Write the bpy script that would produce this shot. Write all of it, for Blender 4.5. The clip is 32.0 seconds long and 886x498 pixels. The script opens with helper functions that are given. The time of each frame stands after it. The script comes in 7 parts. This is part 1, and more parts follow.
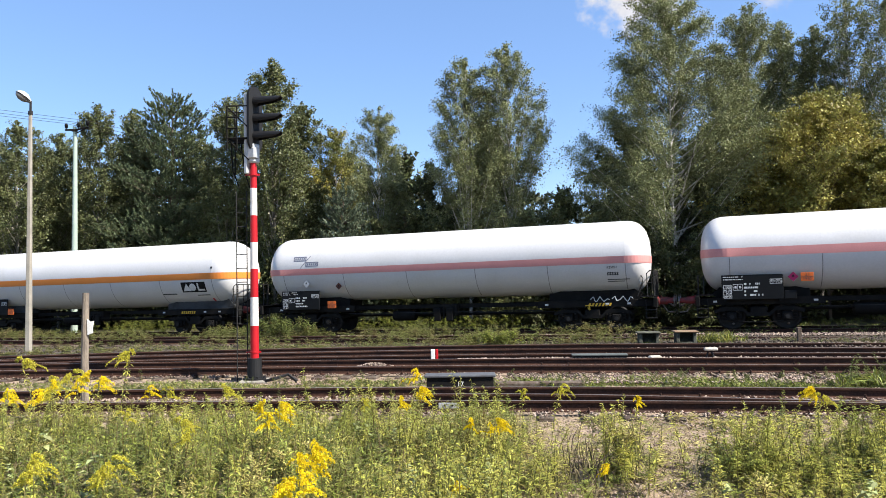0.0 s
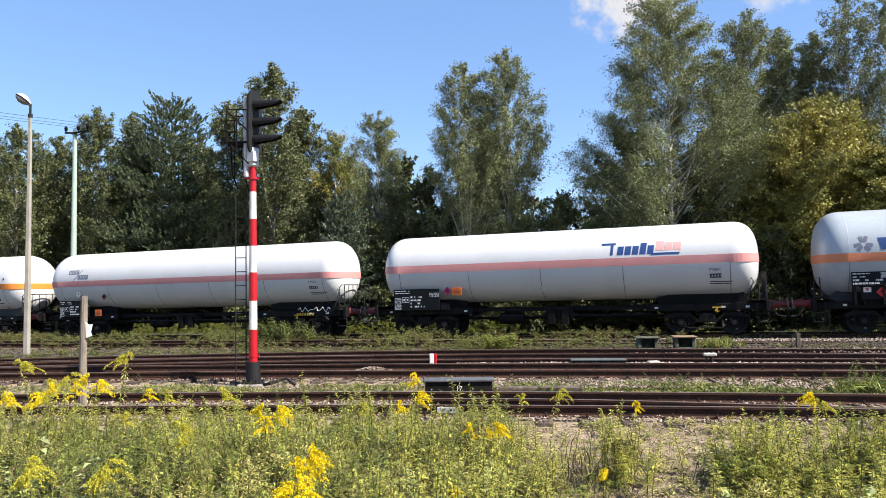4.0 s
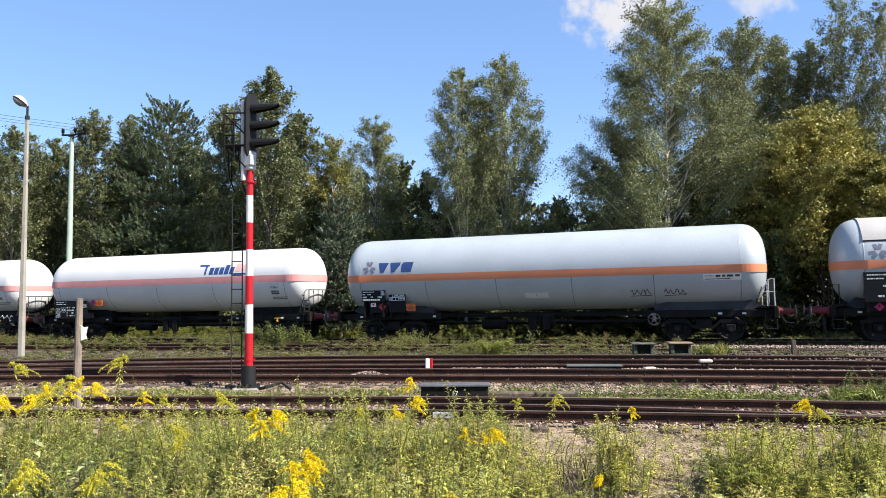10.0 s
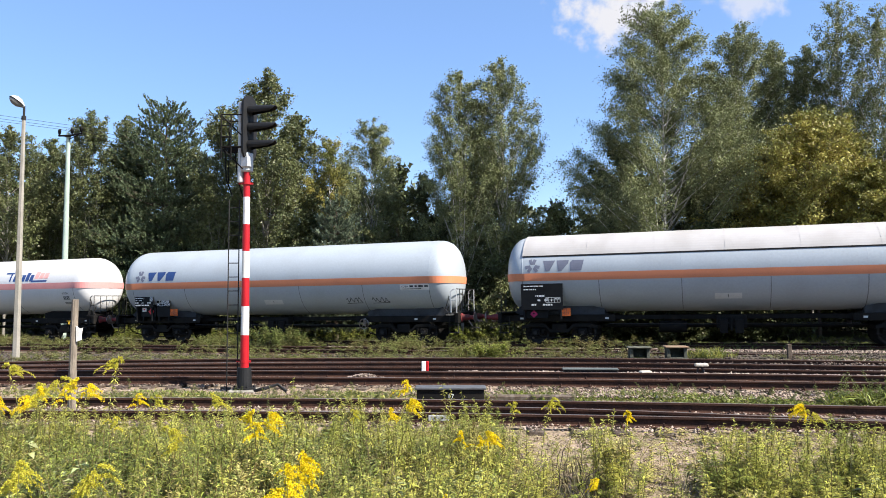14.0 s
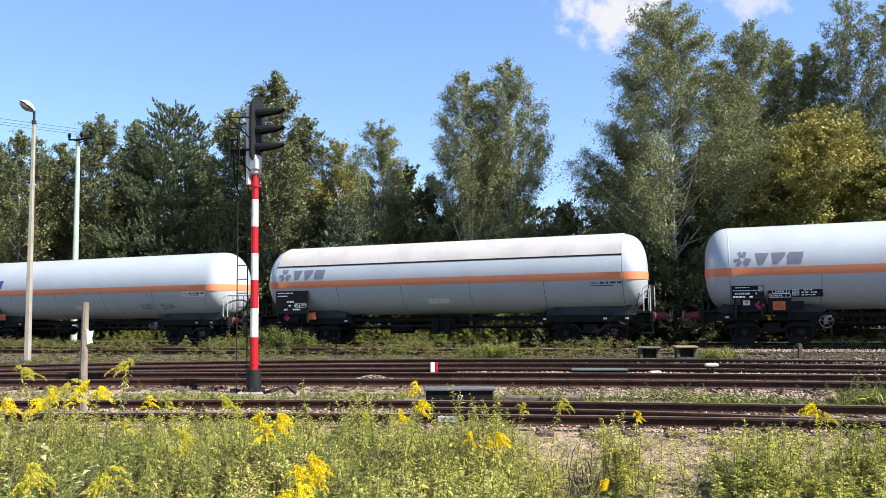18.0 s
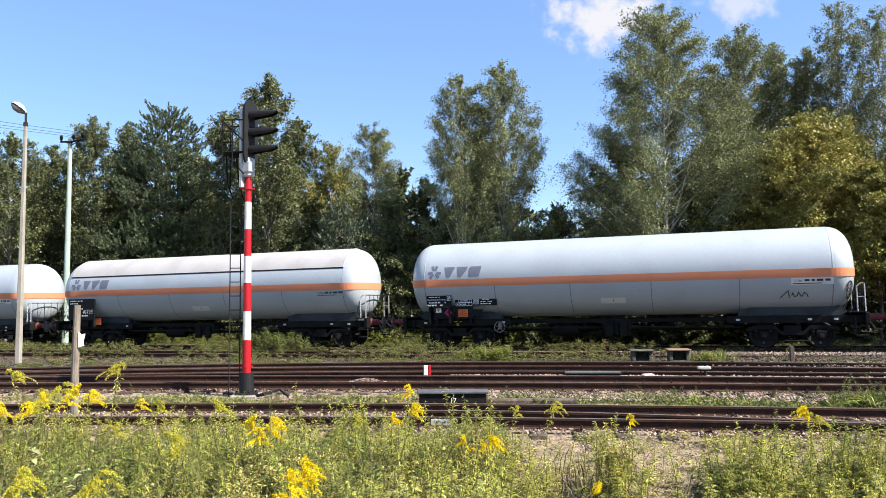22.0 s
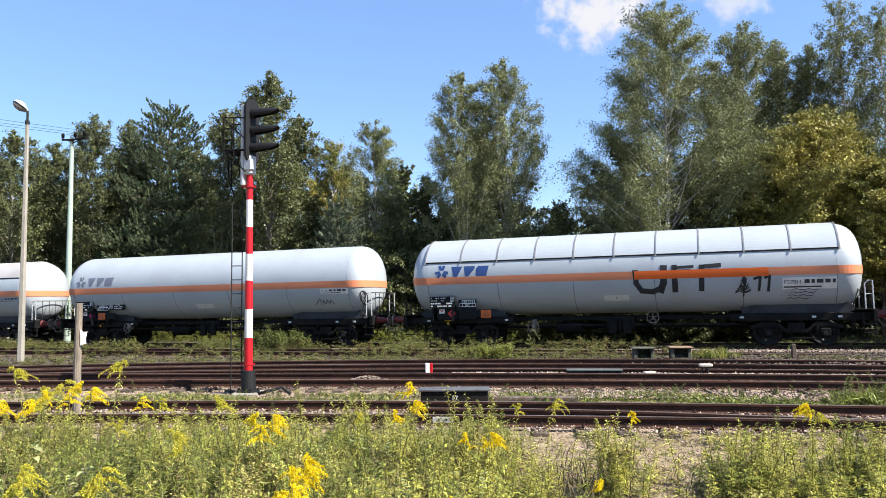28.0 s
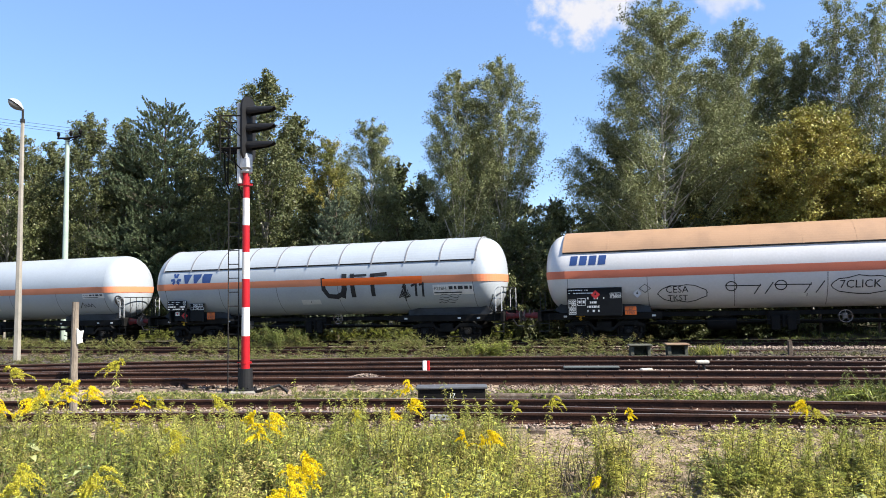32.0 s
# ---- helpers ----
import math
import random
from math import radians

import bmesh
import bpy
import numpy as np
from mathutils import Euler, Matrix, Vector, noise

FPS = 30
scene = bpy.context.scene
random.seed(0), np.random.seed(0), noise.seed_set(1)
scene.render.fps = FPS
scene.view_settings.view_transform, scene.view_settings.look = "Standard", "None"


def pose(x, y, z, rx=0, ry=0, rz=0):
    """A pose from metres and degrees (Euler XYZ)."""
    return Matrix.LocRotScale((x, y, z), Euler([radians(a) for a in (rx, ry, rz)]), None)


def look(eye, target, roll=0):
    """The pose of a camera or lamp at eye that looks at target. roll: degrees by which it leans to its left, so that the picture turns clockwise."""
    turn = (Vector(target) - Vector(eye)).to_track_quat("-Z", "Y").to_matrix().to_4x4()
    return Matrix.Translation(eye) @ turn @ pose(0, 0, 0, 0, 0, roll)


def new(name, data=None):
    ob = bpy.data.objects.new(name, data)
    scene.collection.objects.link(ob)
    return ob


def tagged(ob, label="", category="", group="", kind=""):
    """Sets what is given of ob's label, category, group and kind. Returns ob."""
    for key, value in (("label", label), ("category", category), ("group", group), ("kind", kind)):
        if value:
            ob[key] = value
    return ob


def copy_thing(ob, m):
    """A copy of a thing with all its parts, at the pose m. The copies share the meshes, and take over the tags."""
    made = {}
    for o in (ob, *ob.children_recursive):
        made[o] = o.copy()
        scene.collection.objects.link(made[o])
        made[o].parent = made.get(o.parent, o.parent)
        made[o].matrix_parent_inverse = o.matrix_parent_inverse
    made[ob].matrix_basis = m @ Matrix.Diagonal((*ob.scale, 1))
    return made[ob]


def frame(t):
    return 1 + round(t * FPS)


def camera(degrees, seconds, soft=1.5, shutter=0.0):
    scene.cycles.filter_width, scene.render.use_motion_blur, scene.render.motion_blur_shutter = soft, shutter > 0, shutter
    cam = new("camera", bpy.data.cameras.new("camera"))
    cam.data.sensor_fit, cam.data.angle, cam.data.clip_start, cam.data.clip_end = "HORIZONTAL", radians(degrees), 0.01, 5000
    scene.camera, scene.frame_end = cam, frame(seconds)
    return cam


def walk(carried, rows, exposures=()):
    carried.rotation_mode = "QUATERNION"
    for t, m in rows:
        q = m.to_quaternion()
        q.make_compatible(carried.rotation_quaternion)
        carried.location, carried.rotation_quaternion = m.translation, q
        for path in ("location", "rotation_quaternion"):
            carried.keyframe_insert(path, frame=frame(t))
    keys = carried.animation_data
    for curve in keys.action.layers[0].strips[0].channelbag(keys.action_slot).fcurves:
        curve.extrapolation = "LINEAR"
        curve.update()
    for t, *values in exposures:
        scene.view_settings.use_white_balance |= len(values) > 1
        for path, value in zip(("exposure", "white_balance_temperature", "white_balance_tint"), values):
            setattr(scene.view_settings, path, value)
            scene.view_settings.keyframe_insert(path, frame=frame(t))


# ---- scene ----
# ---------------------------------------------------------------- camera
EYE = 1.8                      # height of the lens above the rail heads


def aim(t, pitch, yaw, roll):
    return (t, pose(0, 0, EYE, 90 + pitch, 0, yaw) @ pose(0, 0, 0, 0, 0, roll))


cam = camera(62.19, 32.0, soft=0.55, shutter=0.2)
walk(cam, [
    aim(0.0, 2.87, 0.33, -1.13),
    aim(0.5, 2.94, 0.30, -1.20),
    aim(1.0, 3.01, 0.25, -1.21),
    aim(1.5, 3.09, 0.19, -1.15),
    aim(2.0, 3.11, 0.21, -1.11),
    aim(2.5, 3.13, 0.27, -1.02),
    aim(3.0, 3.16, 0.31, -0.88),
    aim(3.5, 3.18, 0.27, -0.95),
    aim(5.5, 3.27, 0.19, -0.70),
    aim(6.0, 3.26, 0.22, -0.72),
    aim(6.5, 3.17, 0.26, -0.78),
    aim(7.0, 3.07, 0.25, -0.77),
    aim(7.5, 3.07, 0.20, -0.70),
    aim(8.0, 3.16, 0.16, -0.59),
    aim(8.5, 3.30, 0.09, -0.60),
    aim(9.0, 3.46, 0.10, -0.57),
    aim(9.5, 3.54, 0.07, -0.53),
    aim(10.0, 3.58, -0.01, -0.55),
    aim(10.5, 3.60, -0.12, -0.52),
    aim(11.0, 3.66, -0.18, -0.53),
    aim(11.5, 3.80, -0.25, -0.56),
    aim(12.0, 3.90, -0.31, -0.61),
    aim(12.5, 3.93, -0.30, -0.53),
    aim(13.0, 3.93, -0.25, -0.39),
    aim(13.5, 3.88, -0.24, -0.33),
    aim(14.0, 3.79, -0.27, -0.27),
    aim(14.5, 3.66, -0.20, -0.20),
    aim(16.5, 3.66, -0.07, -0.54),
    aim(17.0, 3.80, 0.06, -0.51),
    aim(17.5, 3.87, 0.25, -0.54),
    aim(18.0, 3.88, 0.37, -0.57),
    aim(18.5, 3.88, 0.33, -0.59),
    aim(19.0, 3.88, 0.24, -0.63),
    aim(19.5, 3.85, 0.15, -0.63),
    aim(20.0, 3.83, 0.14, -0.71),
    aim(20.5, 3.86, 0.09, -0.77),
    aim(21.0, 3.93, 0.01, -0.71),
    aim(21.5, 4.04, -0.11, -0.63),
    aim(22.0, 4.10, -0.15, -0.56),
    aim(22.5, 4.06, -0.16, -0.50),
    aim(23.0, 3.96, -0.20, -0.50),
    aim(23.5, 3.84, -0.24, -0.46),
    aim(24.0, 3.73, -0.27, -0.41),
    aim(24.5, 3.65, -0.24, -0.43),
    aim(25.0, 3.58, -0.18, -0.39),
    aim(25.5, 3.59, -0.09, -0.54),
    aim(27.5, 3.83, 0.04, -0.57),
    aim(28.0, 3.92, -0.03, -0.60),
    aim(28.5, 3.99, -0.11, -0.63),
    aim(29.0, 3.98, -0.11, -0.73),
    aim(29.5, 3.88, -0.13, -0.69),
    aim(30.0, 3.78, -0.16, -0.57),
    aim(30.5, 3.73, -0.20, -0.60),
    aim(31.0, 3.79, -0.28, -0.64),
    aim(31.5, 3.82, -0.30, -0.71),
    aim(32.0, 3.74, -0.27, -0.77)],
    exposures=[(0.0, 1.30), (6.0, 1.30), (10.0, 1.33), (14.0, 1.37), (17.0, 1.41), (22.0, 1.43), (32.0, 1.41)])

# ---------------------------------------------------------------- light
SUN_AZ, SUN_EL = -27.0, 46.0          # degrees: from the x axis, and above the horizon
world = bpy.data.worlds.new("sky")
scene.world = world
world.use_nodes = True
wn = world.node_tree.nodes
wl = world.node_tree.links
sky = wn.new("ShaderNodeTexSky")
sky.sky_type = "NISHITA"
sky.sun_disc = False
sky.sun_elevation = radians(SUN_EL)
sky.sun_rotation = radians(90 - SUN_AZ)
sky.air_density, sky.dust_density, sky.ozone_density = 1.0, 0.3, 1.2
sky.altitude = 200
deep = wn.new("ShaderNodeHueSaturation")
deep.inputs["Saturation"].default_value = 1.18
wl.new(sky.outputs[0], deep.inputs["Color"])
# summer haze towards the horizon
sco = wn.new("ShaderNodeTexCoord")
sxyz = wn.new("ShaderNodeSeparateXYZ")
wl.new(sco.outputs["Generated"], sxyz.inputs[0])
hz = wn.new("ShaderNodeMapRange")
hz.interpolation_type = "SMOOTHSTEP"
hz.inputs["From Min"].default_value, hz.inputs["From Max"].default_value = 0.0, 1.0
hz.inputs["To Min"].default_value, hz.inputs["To Max"].default_value = 0.77, 0.62
wl.new(sxyz.outputs[2], hz.inputs["Value"])
hm = wn.new("ShaderNodeMix")
hm.data_type, hm.blend_type = "RGBA", "ADD"
hm.inputs["B"].default_value = (1.36, 2.10, 4.20, 1)
wl.new(hz.outputs[0], hm.inputs["Factor"])
wl.new(deep.outputs[0], hm.inputs["A"])
wl.new(hm.outputs["Result"], wn["Background"].inputs[0])
wn["Background"].inputs[1].default_value = 0.055
sun = new("sun", bpy.data.lights.new("sun", "SUN"))
sun.data.energy = 5.0
sun.data.angle = radians(0.53)
sun.data.color = (1.0, 0.95, 0.87)
sun_way = Vector((math.cos(radians(SUN_EL)) * math.cos(radians(SUN_AZ)), math.cos(radians(SUN_EL)) * math.sin(radians(SUN_AZ)), math.sin(radians(SUN_EL))))
sun.matrix_world = look(sun_way * 50, (0, 0, 0))

# ---------------------------------------------------------------- materials
ALBEDO = 0.82         # common factor on all base colours, balancing the raised exposure


def mat(name, color, rough=0.8, metal=0.0, vary=0.25, scale=3.0, fine=40.0, bump=0.15, rand=0.0, island=0.0,
        second=None, spot=(0.45, 0.65), translucent=0.0, coat=0.0, stretch=(1, 1, 1), spec=0.25):
    """A surface with stains at a large scale and grain at a small one. second: the colour of the stains."""
    color = [c * ALBEDO for c in color]
    second = second and [c * ALBEDO for c in second]
    m = bpy.data.materials.new(name)
    m.use_nodes = True
    n, l = m.node_tree.nodes, m.node_tree.links
    b = n["Principled BSDF"]
    b.inputs["Roughness"].default_value = rough
    b.inputs["Metallic"].default_value = metal
    b.inputs["Specular IOR Level"].default_value = spec
    b.inputs["Coat Weight"].default_value = coat
    co = n.new("ShaderNodeTexCoord")
    mp = n.new("ShaderNodeMapping")
    mp.inputs["Scale"].default_value = stretch
    l.new(co.outputs["Object"], mp.inputs["Vector"])
    big = n.new("ShaderNodeTexNoise")
    big.inputs["Scale"].default_value = scale
    big.inputs["Detail"].default_value = 5.0
    l.new(mp.outputs[0], big.inputs["Vector"])
    tiny = n.new("ShaderNodeTexNoise")
    tiny.inputs["Scale"].default_value = fine
    tiny.inputs["Detail"].default_value = 3.0
    l.new(mp.outputs[0], tiny.inputs["Vector"])
    ramp = n.new("ShaderNodeMapRange")
    ramp.inputs["From Min"].default_value, ramp.inputs["From Max"].default_value = spot
    l.new(big.outputs["Fac"], ramp.inputs["Value"])
    mix = n.new("ShaderNodeMix")
    mix.data_type = "RGBA"
    mix.inputs["A"].default_value = (*color, 1)
    mix.inputs["B"].default_value = (*(second or [c * (1 - vary) for c in color]), 1)
    l.new(ramp.outputs[0], mix.inputs["Factor"])
    hsv = n.new("ShaderNodeHueSaturation")
    l.new(mix.outputs["Result"], hsv.inputs["Color"])
    val = n.new("ShaderNodeMapRange")
    val.inputs["From Min"].default_value, val.inputs["From Max"].default_value = 0.25, 0.75
    val.inputs["To Min"].default_value, val.inputs["To Max"].default_value = 1 - vary, 1 + vary
    l.new(tiny.outputs["Fac"], val.inputs["Value"])
    out = val.outputs[0]
    if rand or island:
        src = n.new("ShaderNodeNewGeometry").outputs["Random Per Island"] if island else n.new("ShaderNodeObjectInfo").outputs["Random"]
        amp = island or rand
        rr = n.new("ShaderNodeMapRange")
        rr.inputs["To Min"].default_value, rr.inputs["To Max"].default_value = 1 - amp, 1 + amp
        l.new(src, rr.inputs["Value"])
        mu = n.new("ShaderNodeMath")
        mu.operation = "MULTIPLY"
        l.new(out, mu.inputs[0])
        l.new(rr.outputs[0], mu.inputs[1])
        out = mu.outputs[0]
        hu = n.new("ShaderNodeMapRange")
        hu.inputs["To Min"].default_value, hu.inputs["To Max"].default_value = 0.5 - 0.05 * amp, 0.5 + 0.05 * amp
        l.new(src, hu.inputs["Value"])
        l.new(hu.outputs[0], hsv.inputs["Hue"])
    l.new(out, hsv.inputs["Value"])
    l.new(hsv.outputs[0], b.inputs["Base Color"])
    if bump:
        bp = n.new("ShaderNodeBump")
        bp.inputs["Strength"].default_value = bump
        bp.inputs["Distance"].default_value = 0.02
        l.new(tiny.outputs["Fac"], bp.inputs["Height"])
        l.new(bp.outputs[0], b.inputs["Normal"])
    if translucent:
        tr = n.new("ShaderNodeBsdfTranslucent")
        l.new(hsv.outputs[0], tr.inputs["Color"])
        ms = n.new("ShaderNodeMixShader")
        ms.inputs[0].default_value = translucent
        l.new(b.outputs[0], ms.inputs[1])
        l.new(tr.outputs[0], ms.inputs[2])
        l.new(ms.outputs[0], n["Material Output"].inputs["Surface"])
    return m


M_WHITE = mat("tank_white", (0.655, 0.645, 0.64), 0.35, vary=0.05, scale=0.8, fine=14, bump=0.02, second=(0.625, 0.615, 0.60), spec=0.5)
M_GREY = mat("tank_grey", (0.40, 0.437, 0.468), 0.38, vary=0.06, scale=0.8, fine=14, bump=0.02, second=(0.375, 0.405, 0.43), spec=0.8)
M_PINK = mat("stripe_faded", (0.70, 0.30, 0.28), 0.45, vary=0.08, scale=1.5, bump=0.02)
M_ORANGE = mat("stripe_orange", (0.80, 0.26, 0.05), 0.45, vary=0.08, scale=1.5, bump=0.02)
M_CORAL = mat("stripe_coral", (0.70, 0.20, 0.115), 0.45, vary=0.08, scale=1.5, bump=0.02)
M_SALMON = mat("stripe_salmon", (0.74, 0.26, 0.13), 0.45, vary=0.08, scale=1.5, bump=0.02)
M_TAN = mat("cover_tan", (0.36, 0.225, 0.135), 0.5, vary=0.08, scale=1.2, bump=0.03, second=(0.31, 0.195, 0.12))
M_FRAME = mat("frame_black", (0.009, 0.0085, 0.008), 0.7, vary=0.35, scale=2.5, bump=0.2, second=(0.016, 0.014, 0.012), spec=0.1)
M_FRAMEG = mat("frame_greyed", (0.024, 0.024, 0.024), 0.65, vary=0.3, scale=2.5, bump=0.2, second=(0.025, 0.022, 0.02), spec=0.15)
M_BOARD = mat("board_black", (0.011, 0.012, 0.013), 0.6, vary=0.2, scale=3, bump=0.05, spec=0.12)
M_INK = mat("lettering_white", (0.75, 0.75, 0.73), 0.5, vary=0.1, bump=0)
M_INKD = mat("lettering_dark", (0.05, 0.055, 0.06), 0.5, vary=0.15, bump=0)
M_BLUE = mat("emblem_blue", (0.035, 0.075, 0.22), 0.4, vary=0.12, bump=0)
M_PALE = mat("emblem_faded", (0.17, 0.18, 0.235), 0.4, vary=0.12, bump=0)
M_ROSE = mat("emblem_rose", (0.80, 0.42, 0.38), 0.4, vary=0.1, bump=0)
M_RED = mat("plate_red", (0.60, 0.04, 0.04), 0.45, vary=0.1, bump=0)
M_PLATE = mat("plate_orange", (0.75, 0.16, 0.03), 0.45, vary=0.15, bump=0.02)
M_YELLOW = mat("paint_yellow", (0.75, 0.45, 0.04), 0.5, vary=0.15, bump=0)
M_GRAFF = mat("spray_black", (0.035, 0.035, 0.038), 0.6, vary=0.3, scale=6, bump=0)
M_GRAFO = mat("overpaint_orange", (0.78, 0.135, 0.02), 0.5, vary=0.08, bump=0)
M_STEEL = mat("steel_worn", (0.30, 0.27, 0.25), 0.45, 0.6, vary=0.3, scale=4, bump=0.1, second=(0.16, 0.11, 0.08))
M_RAIL = mat("rail_rust", (0.064, 0.031, 0.021), 0.8, 0.05, vary=0.4, scale=3, fine=30, bump=0.25, second=(0.040, 0.022, 0.017), spec=0.15)
M_RAILTOP = mat("rail_running_surface", (0.30, 0.27, 0.25), 0.38, 0.7, vary=0.25, scale=4, fine=60, bump=0.05, second=(0.20, 0.14, 0.11))
M_SLEEPER = mat("sleeper_wood", (0.095, 0.068, 0.05), 0.9, vary=0.3, scale=4, fine=25, bump=0.5, rand=0.3, second=(0.15, 0.12, 0.095), stretch=(4, 0.6, 4))
M_CONC = mat("concrete", (0.34, 0.31, 0.26), 0.9, vary=0.12, scale=2, fine=30, bump=0.3, second=(0.26, 0.24, 0.20))
M_CONCG = mat("concrete_greenish", (0.37, 0.45, 0.38), 0.9, vary=0.12, scale=2, fine=30, bump=0.3, second=(0.33, 0.41, 0.35))
M_STONE = mat("ballast_stone", (0.34, 0.26, 0.215), 0.9, vary=0.25, scale=6, fine=30, bump=0.3, island=0.5, second=(0.17, 0.12, 0.09))
M_STONED = mat("brown_ballast_stone", (0.22, 0.165, 0.13), 0.9, vary=0.25, scale=6, fine=30, bump=0.3, island=0.5, second=(0.10, 0.072, 0.055))
M_SIGRED = mat("signal_red", (0.46, 0.013, 0.02), 0.4, vary=0.12, scale=3, bump=0.03)
M_SIGWHITE = mat("signal_white", (0.78, 0.76, 0.72), 0.45, vary=0.08, scale=3, bump=0.03, second=(0.66, 0.63, 0.58))
M_SIGBLACK = mat("signal_black", (0.013, 0.013, 0.014), 0.6, vary=0.2, scale=3, bump=0.05)
M_GALV = mat("galvanised", (0.55, 0.56, 0.57), 0.5, 0.3, vary=0.15, scale=5, bump=0.05)
M_WOOD = mat("grey_wood", (0.27, 0.22, 0.17), 0.9, vary=0.25, scale=4, fine=30, bump=0.5, second=(0.17, 0.14, 0.11), stretch=(5, 5, 0.7))
M_BOWL = mat("smoky_bowl", (0.20, 0.20, 0.19), 0.15, vary=0.15, bump=0, coat=0.5)
M_BIRCH = mat("birch_leaves", (0.228, 0.244, 0.104), 0.5, vary=0.25, scale=0.5, fine=9, bump=0, island=0.42, second=(0.112, 0.124, 0.054), translucent=0.16, spec=0.22)
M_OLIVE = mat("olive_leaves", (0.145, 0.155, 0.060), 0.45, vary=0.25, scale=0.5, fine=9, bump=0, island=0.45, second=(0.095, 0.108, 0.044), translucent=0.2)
M_DARKLEAF = mat("dark_leaves", (0.072, 0.082, 0.030), 0.5, vary=0.25, scale=0.5, fine=9, bump=0, island=0.45, second=(0.048, 0.058, 0.021), translucent=0.1)
M_YELLEAF = mat("yellowing_leaves", (0.33, 0.285, 0.068), 0.55, vary=0.25, scale=0.35, fine=9, bump=0, island=0.42, second=(0.13, 0.148, 0.040), translucent=0.18)
M_NEEDLE = mat("pine_needles", (0.125, 0.155, 0.075), 0.5, vary=0.25, scale=0.8, fine=9, bump=0, island=0.4, second=(0.075, 0.10, 0.050), translucent=0.08)
M_NEEDLEP = mat("young_pine_needles", (0.135, 0.165, 0.100), 0.5, vary=0.25, scale=0.8, fine=9, bump=0, island=0.35, second=(0.085, 0.11, 0.066), translucent=0.08)
M_GREYBARK = mat("greyed_birch_bark", (0.27, 0.25, 0.21), 0.9, vary=0.25, scale=4, fine=20, bump=0.4, second=(0.12, 0.11, 0.09), stretch=(1, 1, 0.5))
M_BARK = mat("bark", (0.13, 0.10, 0.075), 0.95, vary=0.35, scale=3, fine=20, bump=0.6, second=(0.08, 0.065, 0.05))
M_BIRCHBARK = mat("birch_bark", (0.52, 0.49, 0.44), 0.85, vary=0.2, scale=4, fine=20, bump=0.3, second=(0.10, 0.09, 0.08), spot=(0.55, 0.62), stretch=(1, 1, 0.5))
M_WEED = mat("weed_leaves", (0.43, 0.405, 0.085), 0.5, vary=0.2, scale=1.5, fine=20, bump=0, island=0.4, second=(0.25, 0.27, 0.05), translucent=0.25)
M_WEEDM = mat("weed_leaves_green", (0.26, 0.285, 0.055), 0.5, vary=0.2, scale=1.5, fine=20, bump=0, island=0.4, second=(0.155, 0.18, 0.04), translucent=0.25)
M_WEEDY = mat("weed_leaves_yellowish", (0.46, 0.395, 0.13), 0.55, vary=0.2, scale=1.5, fine=20, bump=0, island=0.4, second=(0.25, 0.25, 0.07), translucent=0.2)
M_WEEDP = mat("weed_leaves_pale", (0.36, 0.39, 0.17), 0.6, vary=0.2, scale=1.5, fine=20, bump=0, island=0.35, second=(0.23, 0.26, 0.11), translucent=0.15)
M_WEEDD = mat("weed_leaves_deep", (0.15, 0.175, 0.045), 0.55, vary=0.2, scale=1.5, fine=20, bump=0, island=0.4, second=(0.09, 0.115, 0.032), translucent=0.2)
M_BUDS = mat("goldenrod_buds", (0.56, 0.50, 0.055), 0.7, vary=0.15, bump=0, island=0.3, translucent=0.25)
M_STEM = mat("weed_stems", (0.17, 0.18, 0.06), 0.7, vary=0.25, bump=0, second=(0.20, 0.13, 0.06))
M_GOLD = mat("goldenrod_flowers", (0.86, 0.66, 0.012), 0.7, vary=0.12, bump=0, island=0.22, translucent=0.25)
M_STRAW = mat("dry_grass", (0.40, 0.33, 0.17), 0.8, vary=0.25, scale=2, bump=0, island=0.35, second=(0.28, 0.24, 0.12), translucent=0.25)
M_RUST = mat("rusty_red_steel", (0.13, 0.05, 0.035), 0.7, 0.2, vary=0.3, scale=5, bump=0.15, second=(0.06, 0.035, 0.03))
M_BUFFER = mat("buffer_red", (0.20, 0.028, 0.03), 0.55, vary=0.3, scale=5, bump=0.1, second=(0.10, 0.03, 0.025))
M_SEAM = mat("seam_dirt", (0.16, 0.16, 0.155), 0.6, vary=0.2, scale=3, bump=0)
M_DRYWEED = mat("dry_weeds", (0.15, 0.11, 0.065), 0.85, vary=0.25, scale=2, bump=0, island=0.45, second=(0.22, 0.18, 0.10))
M_LABEL = mat("label_paint", (0.66, 0.66, 0.64), 0.5, vary=0.08, bump=0)
M_MAGENTA = mat("plate_magenta", (0.45, 0.02, 0.11), 0.45, vary=0.1, bump=0)
M_CINDER = mat("dark_cinders", (0.085, 0.065, 0.05), 0.95, vary=0.3, scale=4, bump=0.3, island=0.4, second=(0.05, 0.04, 0.03))
# mossy concrete, darkened: the shade on the cable boxes' fronts is in its colour
M_MOSSSHADE = mat("mossy_shaded_concrete", (0.065, 0.065, 0.05), 0.95, vary=0.3, scale=5, bump=0.5, second=(0.12, 0.12, 0.09))
M_RUSTLID = mat("rusty_lid", (0.22, 0.14, 0.09), 0.9, vary=0.2, scale=4, bump=0.4, second=(0.26, 0.22, 0.14))
M_RIB = mat("rib_grey", (0.20, 0.20, 0.21), 0.5, vary=0.1, bump=0)
M_SADDLE = mat("saddle_grey", (0.055, 0.058, 0.062), 0.6, vary=0.25, scale=2, bump=0.08, second=(0.035, 0.035, 0.035), spec=0.15)
